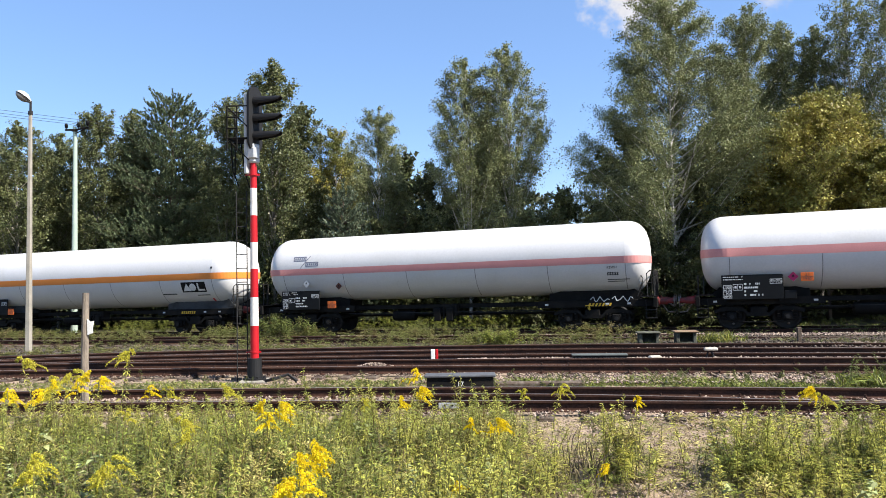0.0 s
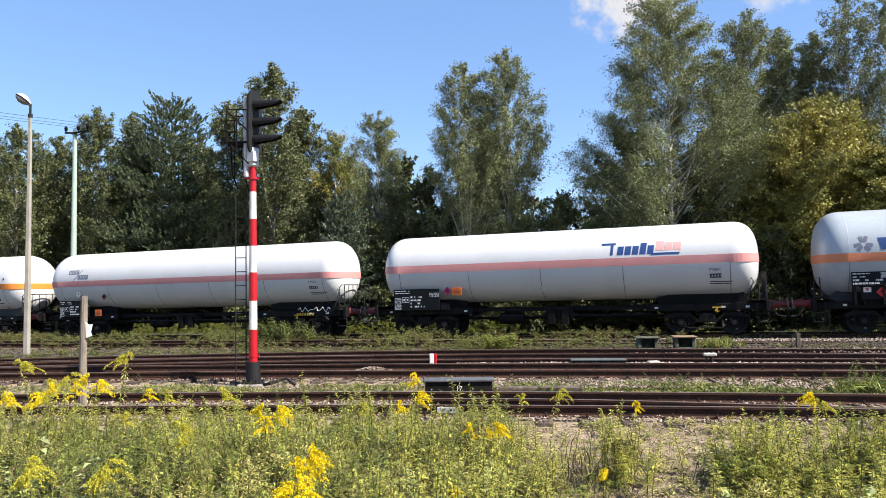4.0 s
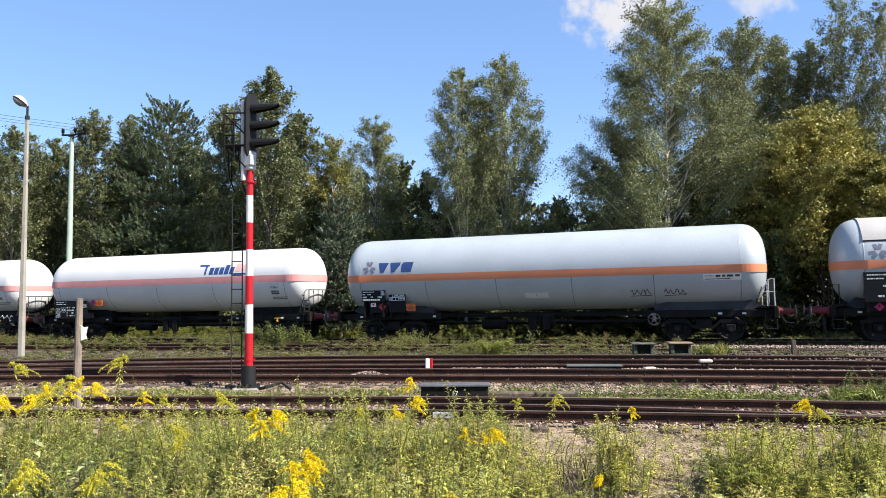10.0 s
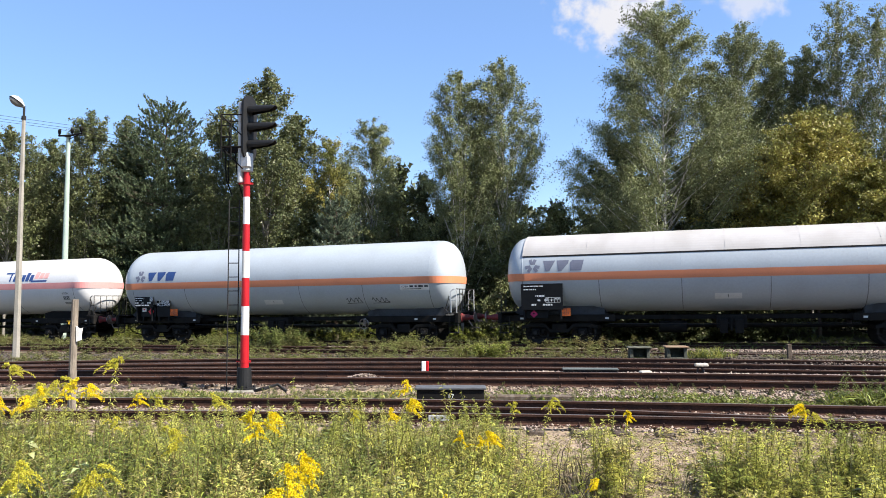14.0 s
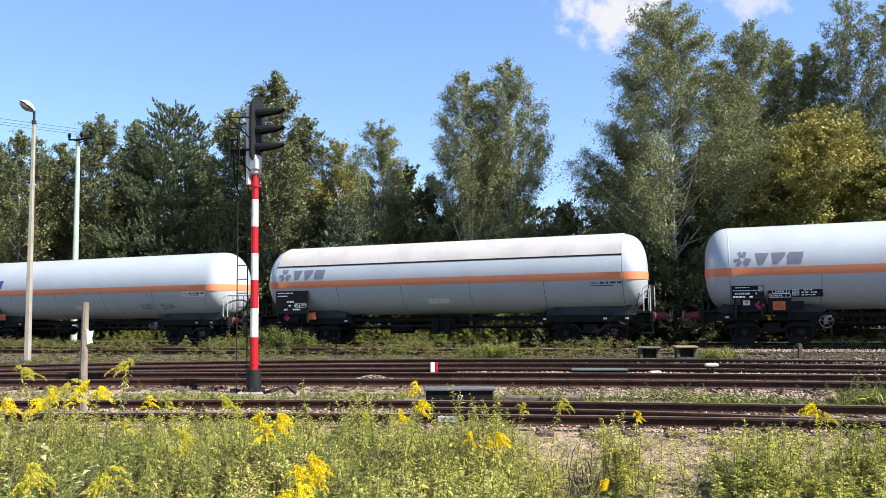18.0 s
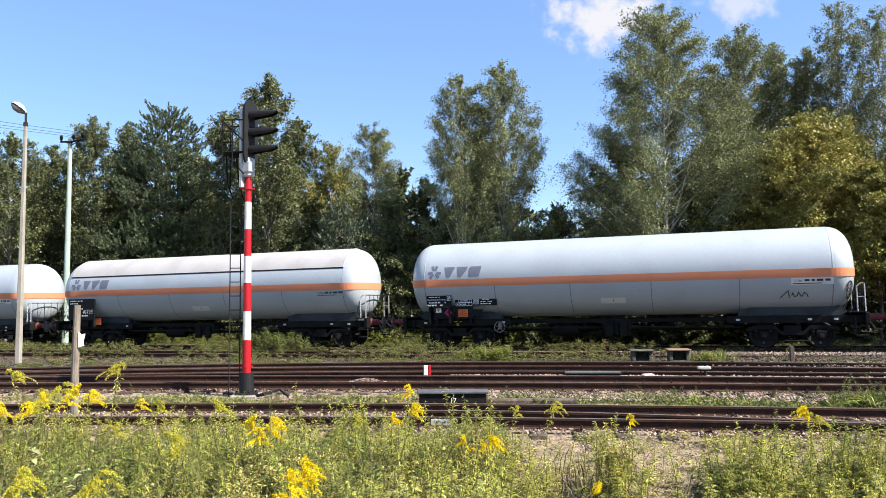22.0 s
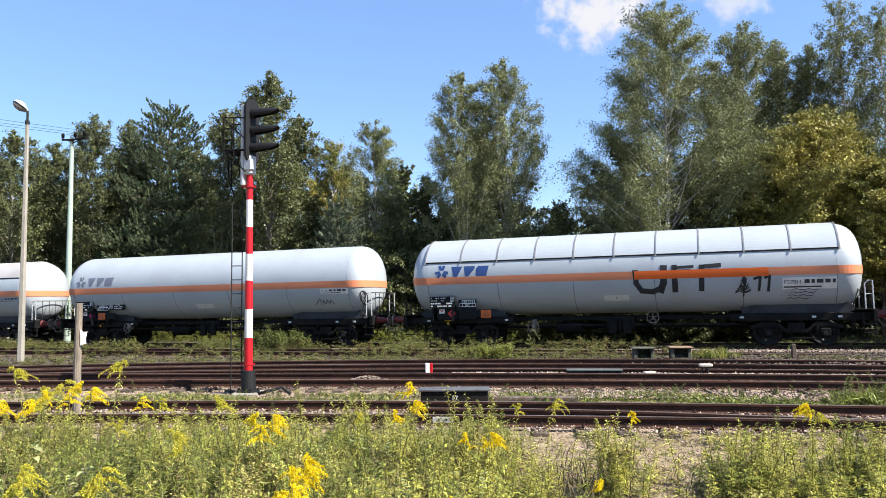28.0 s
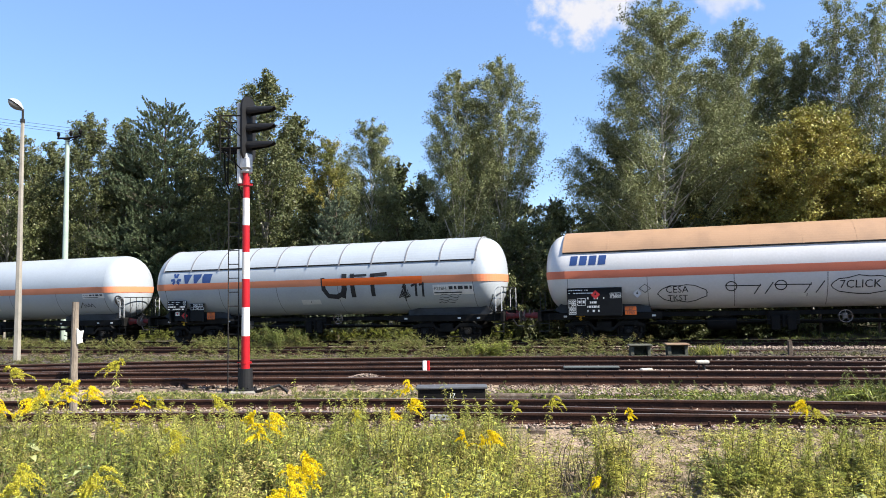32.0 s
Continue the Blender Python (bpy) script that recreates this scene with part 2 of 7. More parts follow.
M_BUSHWEED = mat("sunny_margin_weeds", (0.19, 0.205, 0.06), 0.6, vary=0.25, scale=1.2, fine=15, bump=0, island=0.5, second=(0.20, 0.16, 0.07), translucent=0.2)
M_SHIELD = mat("shield_beige", (0.43, 0.41, 0.40), 0.5, vary=0.06, scale=1.0, bump=0.03, second=(0.38, 0.36, 0.345))
M_GRASS = mat("grass_blades", (0.13, 0.155, 0.045), 0.7, vary=0.25, scale=2, bump=0, island=0.4, second=(0.19, 0.18, 0.075), translucent=0.3)


def vapour(name, sx, sz, thick):
    """White vapour that thins out to nothing: noise over a soft-edged shape."""
    m = bpy.data.materials.new(name)
    m.use_nodes = True
    n, l = m.node_tree.nodes, m.node_tree.links
    co = n.new("ShaderNodeTexCoord")
    mp = n.new("ShaderNodeMapping")
    mp.inputs["Scale"].default_value = (1 / sx, 0, 1 / sz)
    l.new(co.outputs["Object"], mp.inputs["Vector"])
    ln = n.new("ShaderNodeVectorMath")
    ln.operation = "LENGTH"
    l.new(mp.outputs[0], ln.inputs[0])
    nz = n.new("ShaderNodeTexNoise")
    nz.inputs["Scale"].default_value = 0.018
    nz.inputs["Detail"].default_value = 7.0
    nz.inputs["Roughness"].default_value = 0.55
    l.new(co.outputs["Object"], nz.inputs["Vector"])
    sub = n.new("ShaderNodeMath")
    sub.operation = "MULTIPLY_ADD"
    sub.inputs[1].default_value = 1.9
    l.new(nz.outputs["Fac"], sub.inputs[0])
    neg = n.new("ShaderNodeMath")
    neg.operation = "MULTIPLY"
    neg.inputs[1].default_value = -1.0
    l.new(ln.outputs["Value"], neg.inputs[0])
    l.new(neg.outputs[0], sub.inputs[2])
    rg = n.new("ShaderNodeMapRange")
    rg.interpolation_type = "SMOOTHSTEP"
    rg.inputs["From Min"].default_value, rg.inputs["From Max"].default_value = 0.02, 0.80
    rg.inputs["To Max"].default_value = thick
    l.new(sub.outputs[0], rg.inputs["Value"])
    # the cloud's own glow stands in for sunlight on the vapour
    em = n.new("ShaderNodeEmission")
    em.inputs["Color"].default_value = (0.94, 0.94, 1.0, 1)
    em.inputs["Strength"].default_value = 0.36
    tr = n.new("ShaderNodeBsdfTransparent")
    mx = n.new("ShaderNodeMixShader")
    l.new(rg.outputs[0], mx.inputs[0])
    l.new(tr.outputs[0], mx.inputs[1])
    l.new(em.outputs[0], mx.inputs[2])
    l.new(mx.outputs[0], n["Material Output"].inputs["Surface"])
    return m


# ---------------------------------------------------------------- building helpers


class Geo:
    """Vertices and faces of one mesh."""

    def __init__(self):
        self.v, self.f, self.k = [], [], []

    def add(self, verts, faces, k=0):
        o = len(self.v)
        self.v += [tuple(p) for p in verts]
        self.f += [tuple(i + o for i in f) for f in faces]
        self.k += [k] * len(faces)
        return self

    def box(self, x0, x1, y0, y1, z0, z1, k=0, c=0.0):
        """A box; c: the width of its chamfered edges."""
        if c <= 0:
            return self.add([(x, y, z) for x in (x0, x1) for y in (y0, y1) for z in (z0, z1)],
                            [(0, 1, 3, 2), (4, 6, 7, 5), (0, 4, 5, 1), (2, 3, 7, 6), (0, 2, 6, 4), (1, 5, 7, 3)], k)
        bm = bmesh.new()
        for x, ix in ((x0, c), (x1, -c)):
            for y, iy in ((y0, c), (y1, -c)):
                for z, iz in ((z0, c), (z1, -c)):
                    for p in ((x, y + iy, z + iz), (x + ix, y, z + iz), (x + ix, y + iy, z)):
                        bm.verts.new(p)
        bmesh.ops.convex_hull(bm, input=bm.verts)
        bm.verts.index_update()
        self.add([v.co[:] for v in bm.verts], [[v.index for v in f.verts] for f in bm.faces], k)
        bm.free()
        return self

    def tube(self, a, b, r0, r1=None, n=8, k=0, caps=True):
        a, b = Vector(a), Vector(b)
        r1 = r0 if r1 is None else r1
        w = (b - a).normalized()
        u = w.orthogonal().normalized()
        s = w.cross(u)
        ring = [(math.cos(2 * math.pi * i / n), math.sin(2 * math.pi * i / n)) for i in range(n)]
        vs = [a + (u * x + s * y) * r0 for x, y in ring] + [b + (u * x + s * y) * r1 for x, y in ring]
        fs = [(i, (i + 1) % n, n + (i + 1) % n, n + i) for i in range(n)]
        if caps:
            fs += [tuple(range(n - 1, -1, -1)), tuple(range(n, 2 * n))]
        return self.add(vs, fs, k)

    def path(self, pts, r, n=6, k=0):
        """One bent tube through the points."""
        P = [Vector(p) for p in pts]
        u = None
        vs = []
        for i, p in enumerate(P):
            w = (P[min(i + 1, len(P) - 1)] - P[max(i - 1, 0)]).normalized()
            u = w.orthogonal().normalized() if u is None else (u - w * u.dot(w)).normalized()
            s = w.cross(u)
            vs += [p + (u * math.cos(2 * math.pi * j / n) + s * math.sin(2 * math.pi * j / n)) * r for j in range(n)]
        fs = [(i * n + j, i * n + (j + 1) % n, (i + 1) * n + (j + 1) % n, (i + 1) * n + j) for i in range(len(P) - 1) for j in range(n)]
        fs += [tuple(range(n - 1, -1, -1)), tuple((len(P) - 1) * n + j for j in range(n))]
        return self.add(vs, fs, k)

    def lathe(self, prof, axis="x", n=24, k=0, at=(0, 0, 0), arc=(0.0, 360.0)):
        """Turn a profile of (along, radius) round an axis."""
        closed = arc[1] - arc[0] >= 359.9
        m = n if closed else n + 1
        vs = []
        for s, r in prof:
            for i in range(m):
                t = radians(arc[0] + (arc[1] - arc[0]) * i / n)
                c, d = r * math.cos(t), r * math.sin(t)
                p = (s, c, d) if axis == "x" else ((c, s, d) if axis == "y" else (c, d, s))
                vs.append((p[0] + at[0], p[1] + at[1], p[2] + at[2]))
        fs = []
        for j in range(len(prof) - 1):
            for i in range(n):
                i2 = (i + 1) % m
                fs.append((j * m + i, j * m + i2, (j + 1) * m + i2, (j + 1) * m + i))
        return self.add(vs, fs, k)


def mesh_of(name, g, mats, smooth=False):
    me = bpy.data.meshes.new(name)
    me.from_pydata(g.v, [], g.f)
    for m in (mats if isinstance(mats, (list, tuple)) else [mats]):
        me.materials.append(m)
    if any(g.k):
        me.polygons.foreach_set("material_index", g.k)
    if smooth:
        me.polygons.foreach_set("use_smooth", [True] * len(g.f))
    me.update()
    return me


def part(name, g, mats, parent=None, label="", at=None, smooth=False):
    """One mesh object under a thing or a part. g: a Geo, or a mesh to share."""
    ob = new(name, g if isinstance(g, bpy.types.Mesh) else mesh_of(name, g, mats, smooth))
    if at is not None:
        ob.matrix_basis = at
    ob.parent = parent
    if label:
        ob["label"] = label
    if name in ("lettering", "table_lines", "flower", "foliage", "scrawl", "graffiti"):
        ob["kind"] = "stuff"
    return ob


def quads(name, V, mats, k=None, smooth=False):
    """A mesh of loose quads from an array (n, 4, 3)."""
    n = len(V)
    me = bpy.data.meshes.new(name)
    me.vertices.add(4 * n)
    me.vertices.foreach_set("co", np.ascontiguousarray(V, np.float32).ravel())
    me.loops.add(4 * n)
    me.loops.foreach_set("vertex_index", np.arange(4 * n, dtype=np.int32))
    me.polygons.add(n)
    me.polygons.foreach_set("loop_start", np.arange(0, 4 * n, 4, dtype=np.int32))
    me.polygons.foreach_set("loop_total", np.full(n, 4, np.int32))
    for m in (mats if isinstance(mats, (list, tuple)) else [mats]):
        me.materials.append(m)
    if k is not None:
        me.polygons.foreach_set("material_index", np.asarray(k, np.int32))
    me.update()
    me.validate()
    return me


def loose(name, V, mats):
    """A mesh of loose triangles from an array (n, 3, 3)."""
    n = len(V)
    me = bpy.data.meshes.new(name)
    me.vertices.add(3 * n)
    me.vertices.foreach_set("co", np.ascontiguousarray(V, np.float32).ravel())
    me.loops.add(3 * n)
    me.loops.foreach_set("vertex_index", np.arange(3 * n, dtype=np.int32))
    me.polygons.add(n)
    me.polygons.foreach_set("loop_start", np.arange(0, 3 * n, 3, dtype=np.int32))
    me.polygons.foreach_set("loop_total", np.full(n, 3, np.int32))
    me.materials.append(mats)
    me.update()
    return me


def unit(v):
    return v / np.maximum(np.linalg.norm(v, axis=-1, keepdims=True), 1e-9)


def leaf_quads(c, way, length, width, rng, normal=None, droop=0.0):
    """Pointed leaves (n, 4, 3) from their bases c along way; droop: how far their tips hang, as a share of their length."""
    n = len(c)
    way = unit(way)
    nn = unit(rng.normal(size=(n, 3))) if normal is None else normal
    side = unit(np.cross(way, nn))
    L = np.asarray(length).reshape(-1, 1) * np.ones((n, 1))
    W = np.asarray(width).reshape(-1, 1) * np.ones((n, 1))
    tip = c + way * L * (1 - 0.3 * droop) - np.array([0, 0, 1.0]) * L * droop
    return np.stack([c, c + way * L * 0.45 + side * W * 0.5, tip, c + way * L * 0.45 - side * W * 0.5], 1)


def leaf_tris(c, way, length, width, rng):
    """Leaves as single triangles (n, 3, 3), broad at their bases."""
    way = unit(way)
    side = unit(np.cross(way, unit(rng.normal(size=way.shape))))
    L = np.asarray(length).reshape(-1, 1) * np.ones((len(c), 1))
    W = np.asarray(width).reshape(-1, 1) * np.ones((len(c), 1))
    return np.stack([c - side * W * 0.5, c + side * W * 0.5, c + way * L], 1)


def empty(name, m, label, category, group=""):
    ob = new(name)
    ob.matrix_basis = m
    return tagged(ob, label, category, group)


# ---------------------------------------------------------------- ground and tracks
AL, GRADE, NEAR = radians(19.389), 0.00993, 29.3      # the train's line: its turn, its climb, its nearest flank
COSA, SINA = math.cos(AL), math.sin(AL)


def along(x, y):
    return x * COSA - (y - NEAR) * SINA


def smooth(a, b, x):
    t = np.clip((x - a) / (b - a), 0, 1)
    return t * t * (3 - 2 * t)


def ground_z(x, y):
    """The height of the ground: level at the near tracks, following the train's line beyond them."""
    x, y = np.asarray(x, float), np.asarray(y, float)
    q = np.clip(along(x, y), -130, 110)
    far = (x * SINA + y * COSA) - NEAR * COSA          # across the train's line
    w = smooth(-8.0, -2.5, far)
    z = -0.24 + w * (GRADE * q + 0.02)
    z = z + 0.05 * np.sin(x * 0.9 + y * 0.7) * np.sin(y * 1.1 - x * 0.3) * smooth(11.2, 9.5, y)
    return z + 0.25 * smooth(4.0, 12.0, far)


def rail_y(c, x):
    return c[0] + c[1] * x + c[2] * x * x


# each track: the y of its near rail as a polynomial of x, its reach along x
TRACKS = {
    "near": ((11.66, -0.115, -0.0060), -45, 45),
    "second": ((16.68, -0.115, -0.0042), -55, 52),
    "third": ((19.30, -0.075, -0.0075), -55, 52),
    "fourth": ((20.78, -0.060, -0.0090), -40, 50),
}
OVERGROWN = ((26.0, -0.20, 0.0), -30, 13)

GX = np.concatenate([np.array([-3000, -1200, -500, -250]), np.arange(-140, -30, 8.0), np.arange(-30, 30, 0.8), np.arange(30, 130, 8.0), np.array([140, 250, 500, 1200, 3000])])
GY = np.concatenate([np.array([-3000, -1000, -300, -100, -40, -12]), np.arange(0, 44, 0.6), np.arange(44, 100, 5.0), np.array([110, 150, 250, 500, 1200, 3000])])
gx, gy = np.meshgrid(GX, GY, indexing="ij")
gz = ground_z(gx, gy)
nx, ny = gx.shape
gg = Geo()
gg.v = list(zip(gx.ravel().tolist(), gy.ravel().tolist(), gz.ravel().tolist()))
gg.f = [(i * ny + j, (i + 1) * ny + j, (i + 1) * ny + j + 1, i * ny + j + 1) for i in range(nx - 1) for j in range(ny - 1)]
gg.k = [0] * len(gg.f)
M_SOIL = mat("soil_and_gravel", (0.35, 0.26, 0.185), 0.95, vary=0.3, scale=0.9, fine=26, bump=0.6, second=(0.22, 0.175, 0.10))
M_WOODFLOOR = mat("wood_floor", (0.060, 0.050, 0.030), 0.95, vary=0.3, scale=1.2, fine=20, bump=0.5, second=(0.045, 0.055, 0.022))
mid = [gg.v[f[0]] for f in gg.f]
M_TRACKBED = mat("dark_trackbed", (0.080, 0.064, 0.050), 0.95, vary=0.3, scale=1.4, fine=24, bump=0.6, second=(0.050, 0.044, 0.032))
# darker ground under the trees, and round the train's and the junction tracks
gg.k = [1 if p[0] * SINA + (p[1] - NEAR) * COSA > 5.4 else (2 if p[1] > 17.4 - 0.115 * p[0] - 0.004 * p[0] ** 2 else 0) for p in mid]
ground = tagged(part("ground", gg, [M_SOIL, M_WOODFLOOR, M_TRACKBED], smooth=True), "stony soil with moss and dry plant litter", "ground", kind="structure")

# rail section: foot, web and head, 0.17 m high, top at z = 0
RAIL = [(-0.070, -0.170), (0.070, -0.170), (0.070, -0.158), (0.012, -0.140), (0.010, -0.050), (0.036, -0.036), (0.036, -0.006),
        (0.026, 0.0), (-0.026, 0.0), (-0.036, -0.006), (-0.036, -0.036), (-0.010, -0.050), (-0.012, -0.140), (-0.070, -0.158)]


def sweep_rail(pts, top=(7,)):
    """A rail along points (x, y, z) of its running surface."""
    g = Geo()
    n = len(RAIL)
    P = [Vector(p) for p in pts]
    for i, p in enumerate(P):
        w = (P[min(i + 1, len(P) - 1)] - P[max(i - 1, 0)]).normalized()
        s = Vector((-w.y, w.x, 0)).normalized()
        g.v += [tuple(p + s * a + Vector((0, 0, b))) for a, b in RAIL]
    for i in range(len(P) - 1):
        for j in range(n):
            g.f.append((i * n + j, (i + 1) * n + j, (i + 1) * n + (j + 1) % n, i * n + (j + 1) % n))
            g.k.append(1 if j in top else 0)
    for e in (0, len(P) - 1):
        g.f.append(tuple(e * n + j for j in range(n)))
        g.k.append(0)
    return g


def sleeper_mesh():
    g = Geo()
    g.box(-0.125, 0.125, -1.25, 1.25, -0.33, -0.180, 0, 0.012)
    return mesh_of("sleeper", g, M_SLEEPER)


def clip_mesh():
    """A ribbed plate with its clips and screws, where a rail crosses a sleeper."""
    g = Geo()
    g.box(-0.075, 0.075, -0.17, 0.17, -0.180, -0.164, 0, 0.004)
    for s in (-1, 1):
        g.box(-0.035, 0.035, s * 0.085 - 0.03, s * 0.085 + 0.03, -0.164, -0.140, 0, 0.006)
        g.tube((0, s * 0.09, -0.14), (0, s * 0.09, -0.095), 0.018, n=6)
        g.tube((0, s * 0.135, -0.164), (0, s * 0.135, -0.12), 0.017, n=6)
    return mesh_of("rail_clip", g, M_RAIL)


ME_SLEEPER, ME_CLIP = sleeper_mesh(), clip_mesh()
GAUGE = 1.505


def track(coef, x0, x1, label, lift=0.0, pitch=0.62, near=(-16, 16), zfun=None):
    th = empty("railway_track", Matrix(), label, "railway track", "tracks of the yard")
    xs = np.arange(x0, x1 + 0.1, 1.0)
    mid = []
    for off in (0.0, GAUGE):
        pts = []
        for x in xs:
            sl = coef[1] + 2 * coef[2] * x
            k = off / math.sqrt(1 + sl * sl)
            px, py = x - sl * k, rail_y(coef, x) + k
            pts.append((px, py, lift + (zfun(px, py) if zfun else 0.0)))
        part("rail", sweep_rail(pts), [M_RAIL, M_RAILTOP], th)
    x = x0
    rng = random.Random(int(coef[0] * 10))
    while x < x1:
        sl = coef[1] + 2 * coef[2] * x
        a = math.atan(sl)
        k = GAUGE / 2 * math.cos(a)
        px, py = x - sl * k, rail_y(coef, x) + k
        z = lift + (zfun(px, py) if zfun else 0.0)
        m = pose(px, py, z + rng.uniform(-0.012, 0.004), 0, 0, math.degrees(a) + rng.uniform(-1, 1))
        part("sleeper", ME_SLEEPER, None, th, at=m)
        if near[0] < x < near[1]:
            for s in (-GAUGE / 2, GAUGE / 2):
                part("rail_clip", ME_CLIP, None, th, at=pose(px - math.sin(a) * s, py + math.cos(a) * s, z, 0, 0, math.degrees(a)))
        x += pitch
    return th


track(*TRACKS["near"], "rusty railway track on wooden sleepers, weeds beside it", near=(-8, 9))
track(*TRACKS["second"], "rusty railway track in pinkish ballast on wooden sleepers", near=(-12, 12))
track(*TRACKS["third"], "rusty railway track of a junction with brown rails", near=(-13, 13))
track(*TRACKS["fourth"], "rusty diverging railway track with brown rails", near=(-5, 8))
track(*OVERGROWN, "overgrown rusty railway track sunk in weeds", lift=-0.05, near=(0, 0))


# the train's own track
def train_point(q, off=0.0, z=0.0):
    """A place by the way along the train's line, the way across it from its middle, the height over its rails."""
    d = 1.5 + off
    return Vector((q * COSA + d * SINA, NEAR - q * SINA + d * COSA, -0.06 + GRADE * q + z))


tt = empty("railway_track", Matrix(), "railway track under the tank train, dark ballast and weeds", "railway track", "tracks of the yard")
for s in (-GAUGE / 2, GAUGE / 2):
    part("rail", sweep_rail([train_point(q, s) for q in range(-135, 112, 3)]), [M_RAIL, M_RAILTOP], tt)
q = -60.0
while q < 60:
    m = Matrix.Translation(train_point(q)) @ pose(0, 0, 0, 0, 0, -math.degrees(AL))
    part("sleeper", ME_SLEEPER, None, tt, at=m)
    q += 0.65

# switch blades inside the near track
bl = empty("switch_blade", Matrix(), "rusty switch blade rail lying inside the near track", "rail")
pts = [(x, rail_y(TRACKS["near"][0], x) + 0.78 - 0.62 * smooth(1.0, 7.0, x), -0.012) for x in np.arange(-0.6, 7.2, 0.6)]
part("rail", sweep_rail(pts), [M_RAIL, M_RAILTOP], bl)
bl2 = empty("check_rail", Matrix(), "short rusty check rail beside the junction rail", "rail")
part("rail", sweep_rail([(x, rail_y(TRACKS["second"][0], x) + 1.505 + 0.12, -0.01) for x in np.arange(3.0, 6.3, 0.8)]), [M_RAIL, M_RAILTOP], bl2)

# ballast stones between and beside the rails


def stones(name, n, place, size, label, lift=0.045, stuff=None):
    """n broken stones: squashed octahedra."""
    rng = np.random.default_rng(len(name) * 7 + n)
    xy = place(n, rng)
    z = ground_z(xy[:, 0], xy[:, 1]) + lift
    s = rng.uniform(size[0], size[1], (n, 1, 1)) * rng.uniform(0.7, 1.2, (n, 1, 3))
    base = np.array([(1, 0.1, 0), (-0.1, 1, 0.1), (-1, 0, -0.1), (0.1, -1, 0), (0.15, 0.1, 0.75), (0, 0, -0.7)])
    ang = rng.uniform(0, 6.28, n)
    R = np.stack([np.stack([np.cos(ang), -np.sin(ang)], 1), np.stack([np.sin(ang), np.cos(ang)], 1)], 1)
    V = base[None] * s
    V[:, :, :2] = np.einsum("nij,nkj->nki", R, V[:, :, :2])
    V = V + rng.normal(0, 0.15, V.shape) * s + np.stack([xy[:, 0], xy[:, 1], z], 1)[:, None]
    tri = np.array([(0, 1, 4), (1, 2, 4), (2, 3, 4), (3, 0, 4), (1, 0, 5), (2, 1, 5), (3, 2, 5), (0, 3, 5)])
    F = (np.arange(n)[:, None, None] * 6 + tri[None]).reshape(-1, 3)
    me = bpy.data.meshes.new(name)
    me.vertices.add(6 * n)
    me.vertices.foreach_set("co", V.astype(np.float32).ravel())
    me.loops.add(24 * n)
    me.loops.foreach_set("vertex_index", F.astype(np.int32).ravel())
    me.polygons.add(8 * n)
    me.polygons.foreach_set("loop_start", np.arange(0, 24 * n, 3, dtype=np.int32))
    me.polygons.foreach_set("loop_total", np.full(8 * n, 3, np.int32))
    me.materials.append(stuff or M_STONE)
    me.update()
    return tagged(new(name, me), label, "ballast", kind="stuff")


def strip(c, lo, hi, x0, x1):
    def place(n, rng):
        x = rng.uniform(x0, x1, n)
        return np.stack([x, rail_y(c, x) + rng.uniform(lo, hi, n)], 1)
    return place


stones("ballast_stones", 9500, strip(TRACKS["near"][0], -0.5, 2.6, -9, 10), (0.014, 0.034), "pinkish grey broken ballast stones between the near rails", 0.085)
stones("ballast_stones", 9000, strip(TRACKS["second"][0], -0.45, 2.4, -14, 13), (0.016, 0.036), "brownish ballast stones of the second track", 0.075, M_STONED)
stones("ballast_stones", 2400, strip(TRACKS["second"][0], -1.6, -0.4, -0.8, 13), (0.015, 0.038), "small pinkish stones between the first two tracks", 0.06)
stones("ballast_stones", 1500, strip(TRACKS["second"][0], -1.6, -0.4, -14, -0.8), (0.010, 0.026), "fine gravel between the first two tracks", 0.02)
stones("ballast_stones", 8500, strip(TRACKS["third"][0], -0.6, 3.8, -17, 15), (0.025, 0.055), "brownish ballast stones of the junction tracks", 0.065, M_STONED)
stones("ballast_stones", 5200, strip(TRACKS["second"][0], 1.62, 2.5, 0.2, 14), (0.025, 0.055), "pale pinkish ballast heaped between the second and third track", 0.14)


def heap(n, rng):
    return np.stack([rng.normal(-1.86, 0.30, n), rng.normal(18.4, 0.13, n)], 1)


hp = stones("gravel_heap", 1500, heap, (0.012, 0.028), "small pale heap of ballast stones beside the rail")
co = np.empty(len(hp.data.vertices) * 3, np.float32)
hp.data.vertices.foreach_get("co", co)
co = co.reshape(-1, 3)
lift = 0.13 * np.exp(-((co[:, 0] + 1.86) / 0.45) ** 2) * np.repeat(np.random.default_rng(3).uniform(0, 1, len(co) // 6), 6)
co[:, 2] += lift
hp.data.vertices.foreach_set("co", co.ravel())
stones("ballast_stones", 5000, lambda n, rng: np.stack([(lambda q: q * COSA)(qq := rng.uniform(-5, 25, n)), NEAR - qq * SINA - rng.uniform(0.2, 1.6, n) + 0.6], 1), (0.018, 0.042), "pale ballast stones along the foot of the train's track")



def by_train_strip(n, rng):
    x = rng.uniform(-20, 14, n)
    a = rail_y(TRACKS["fourth"][0], x) + 1.9
    b = NEAR - (x / COSA) * SINA + 0.8
    return np.stack([x, a + (b - a) * rng.uniform(0, 1, n)], 1)


stones("cinders", 6000, by_train_strip, (0.03, 0.075), "dark cinders and dirt before the train's track", 0.01, M_CINDER)
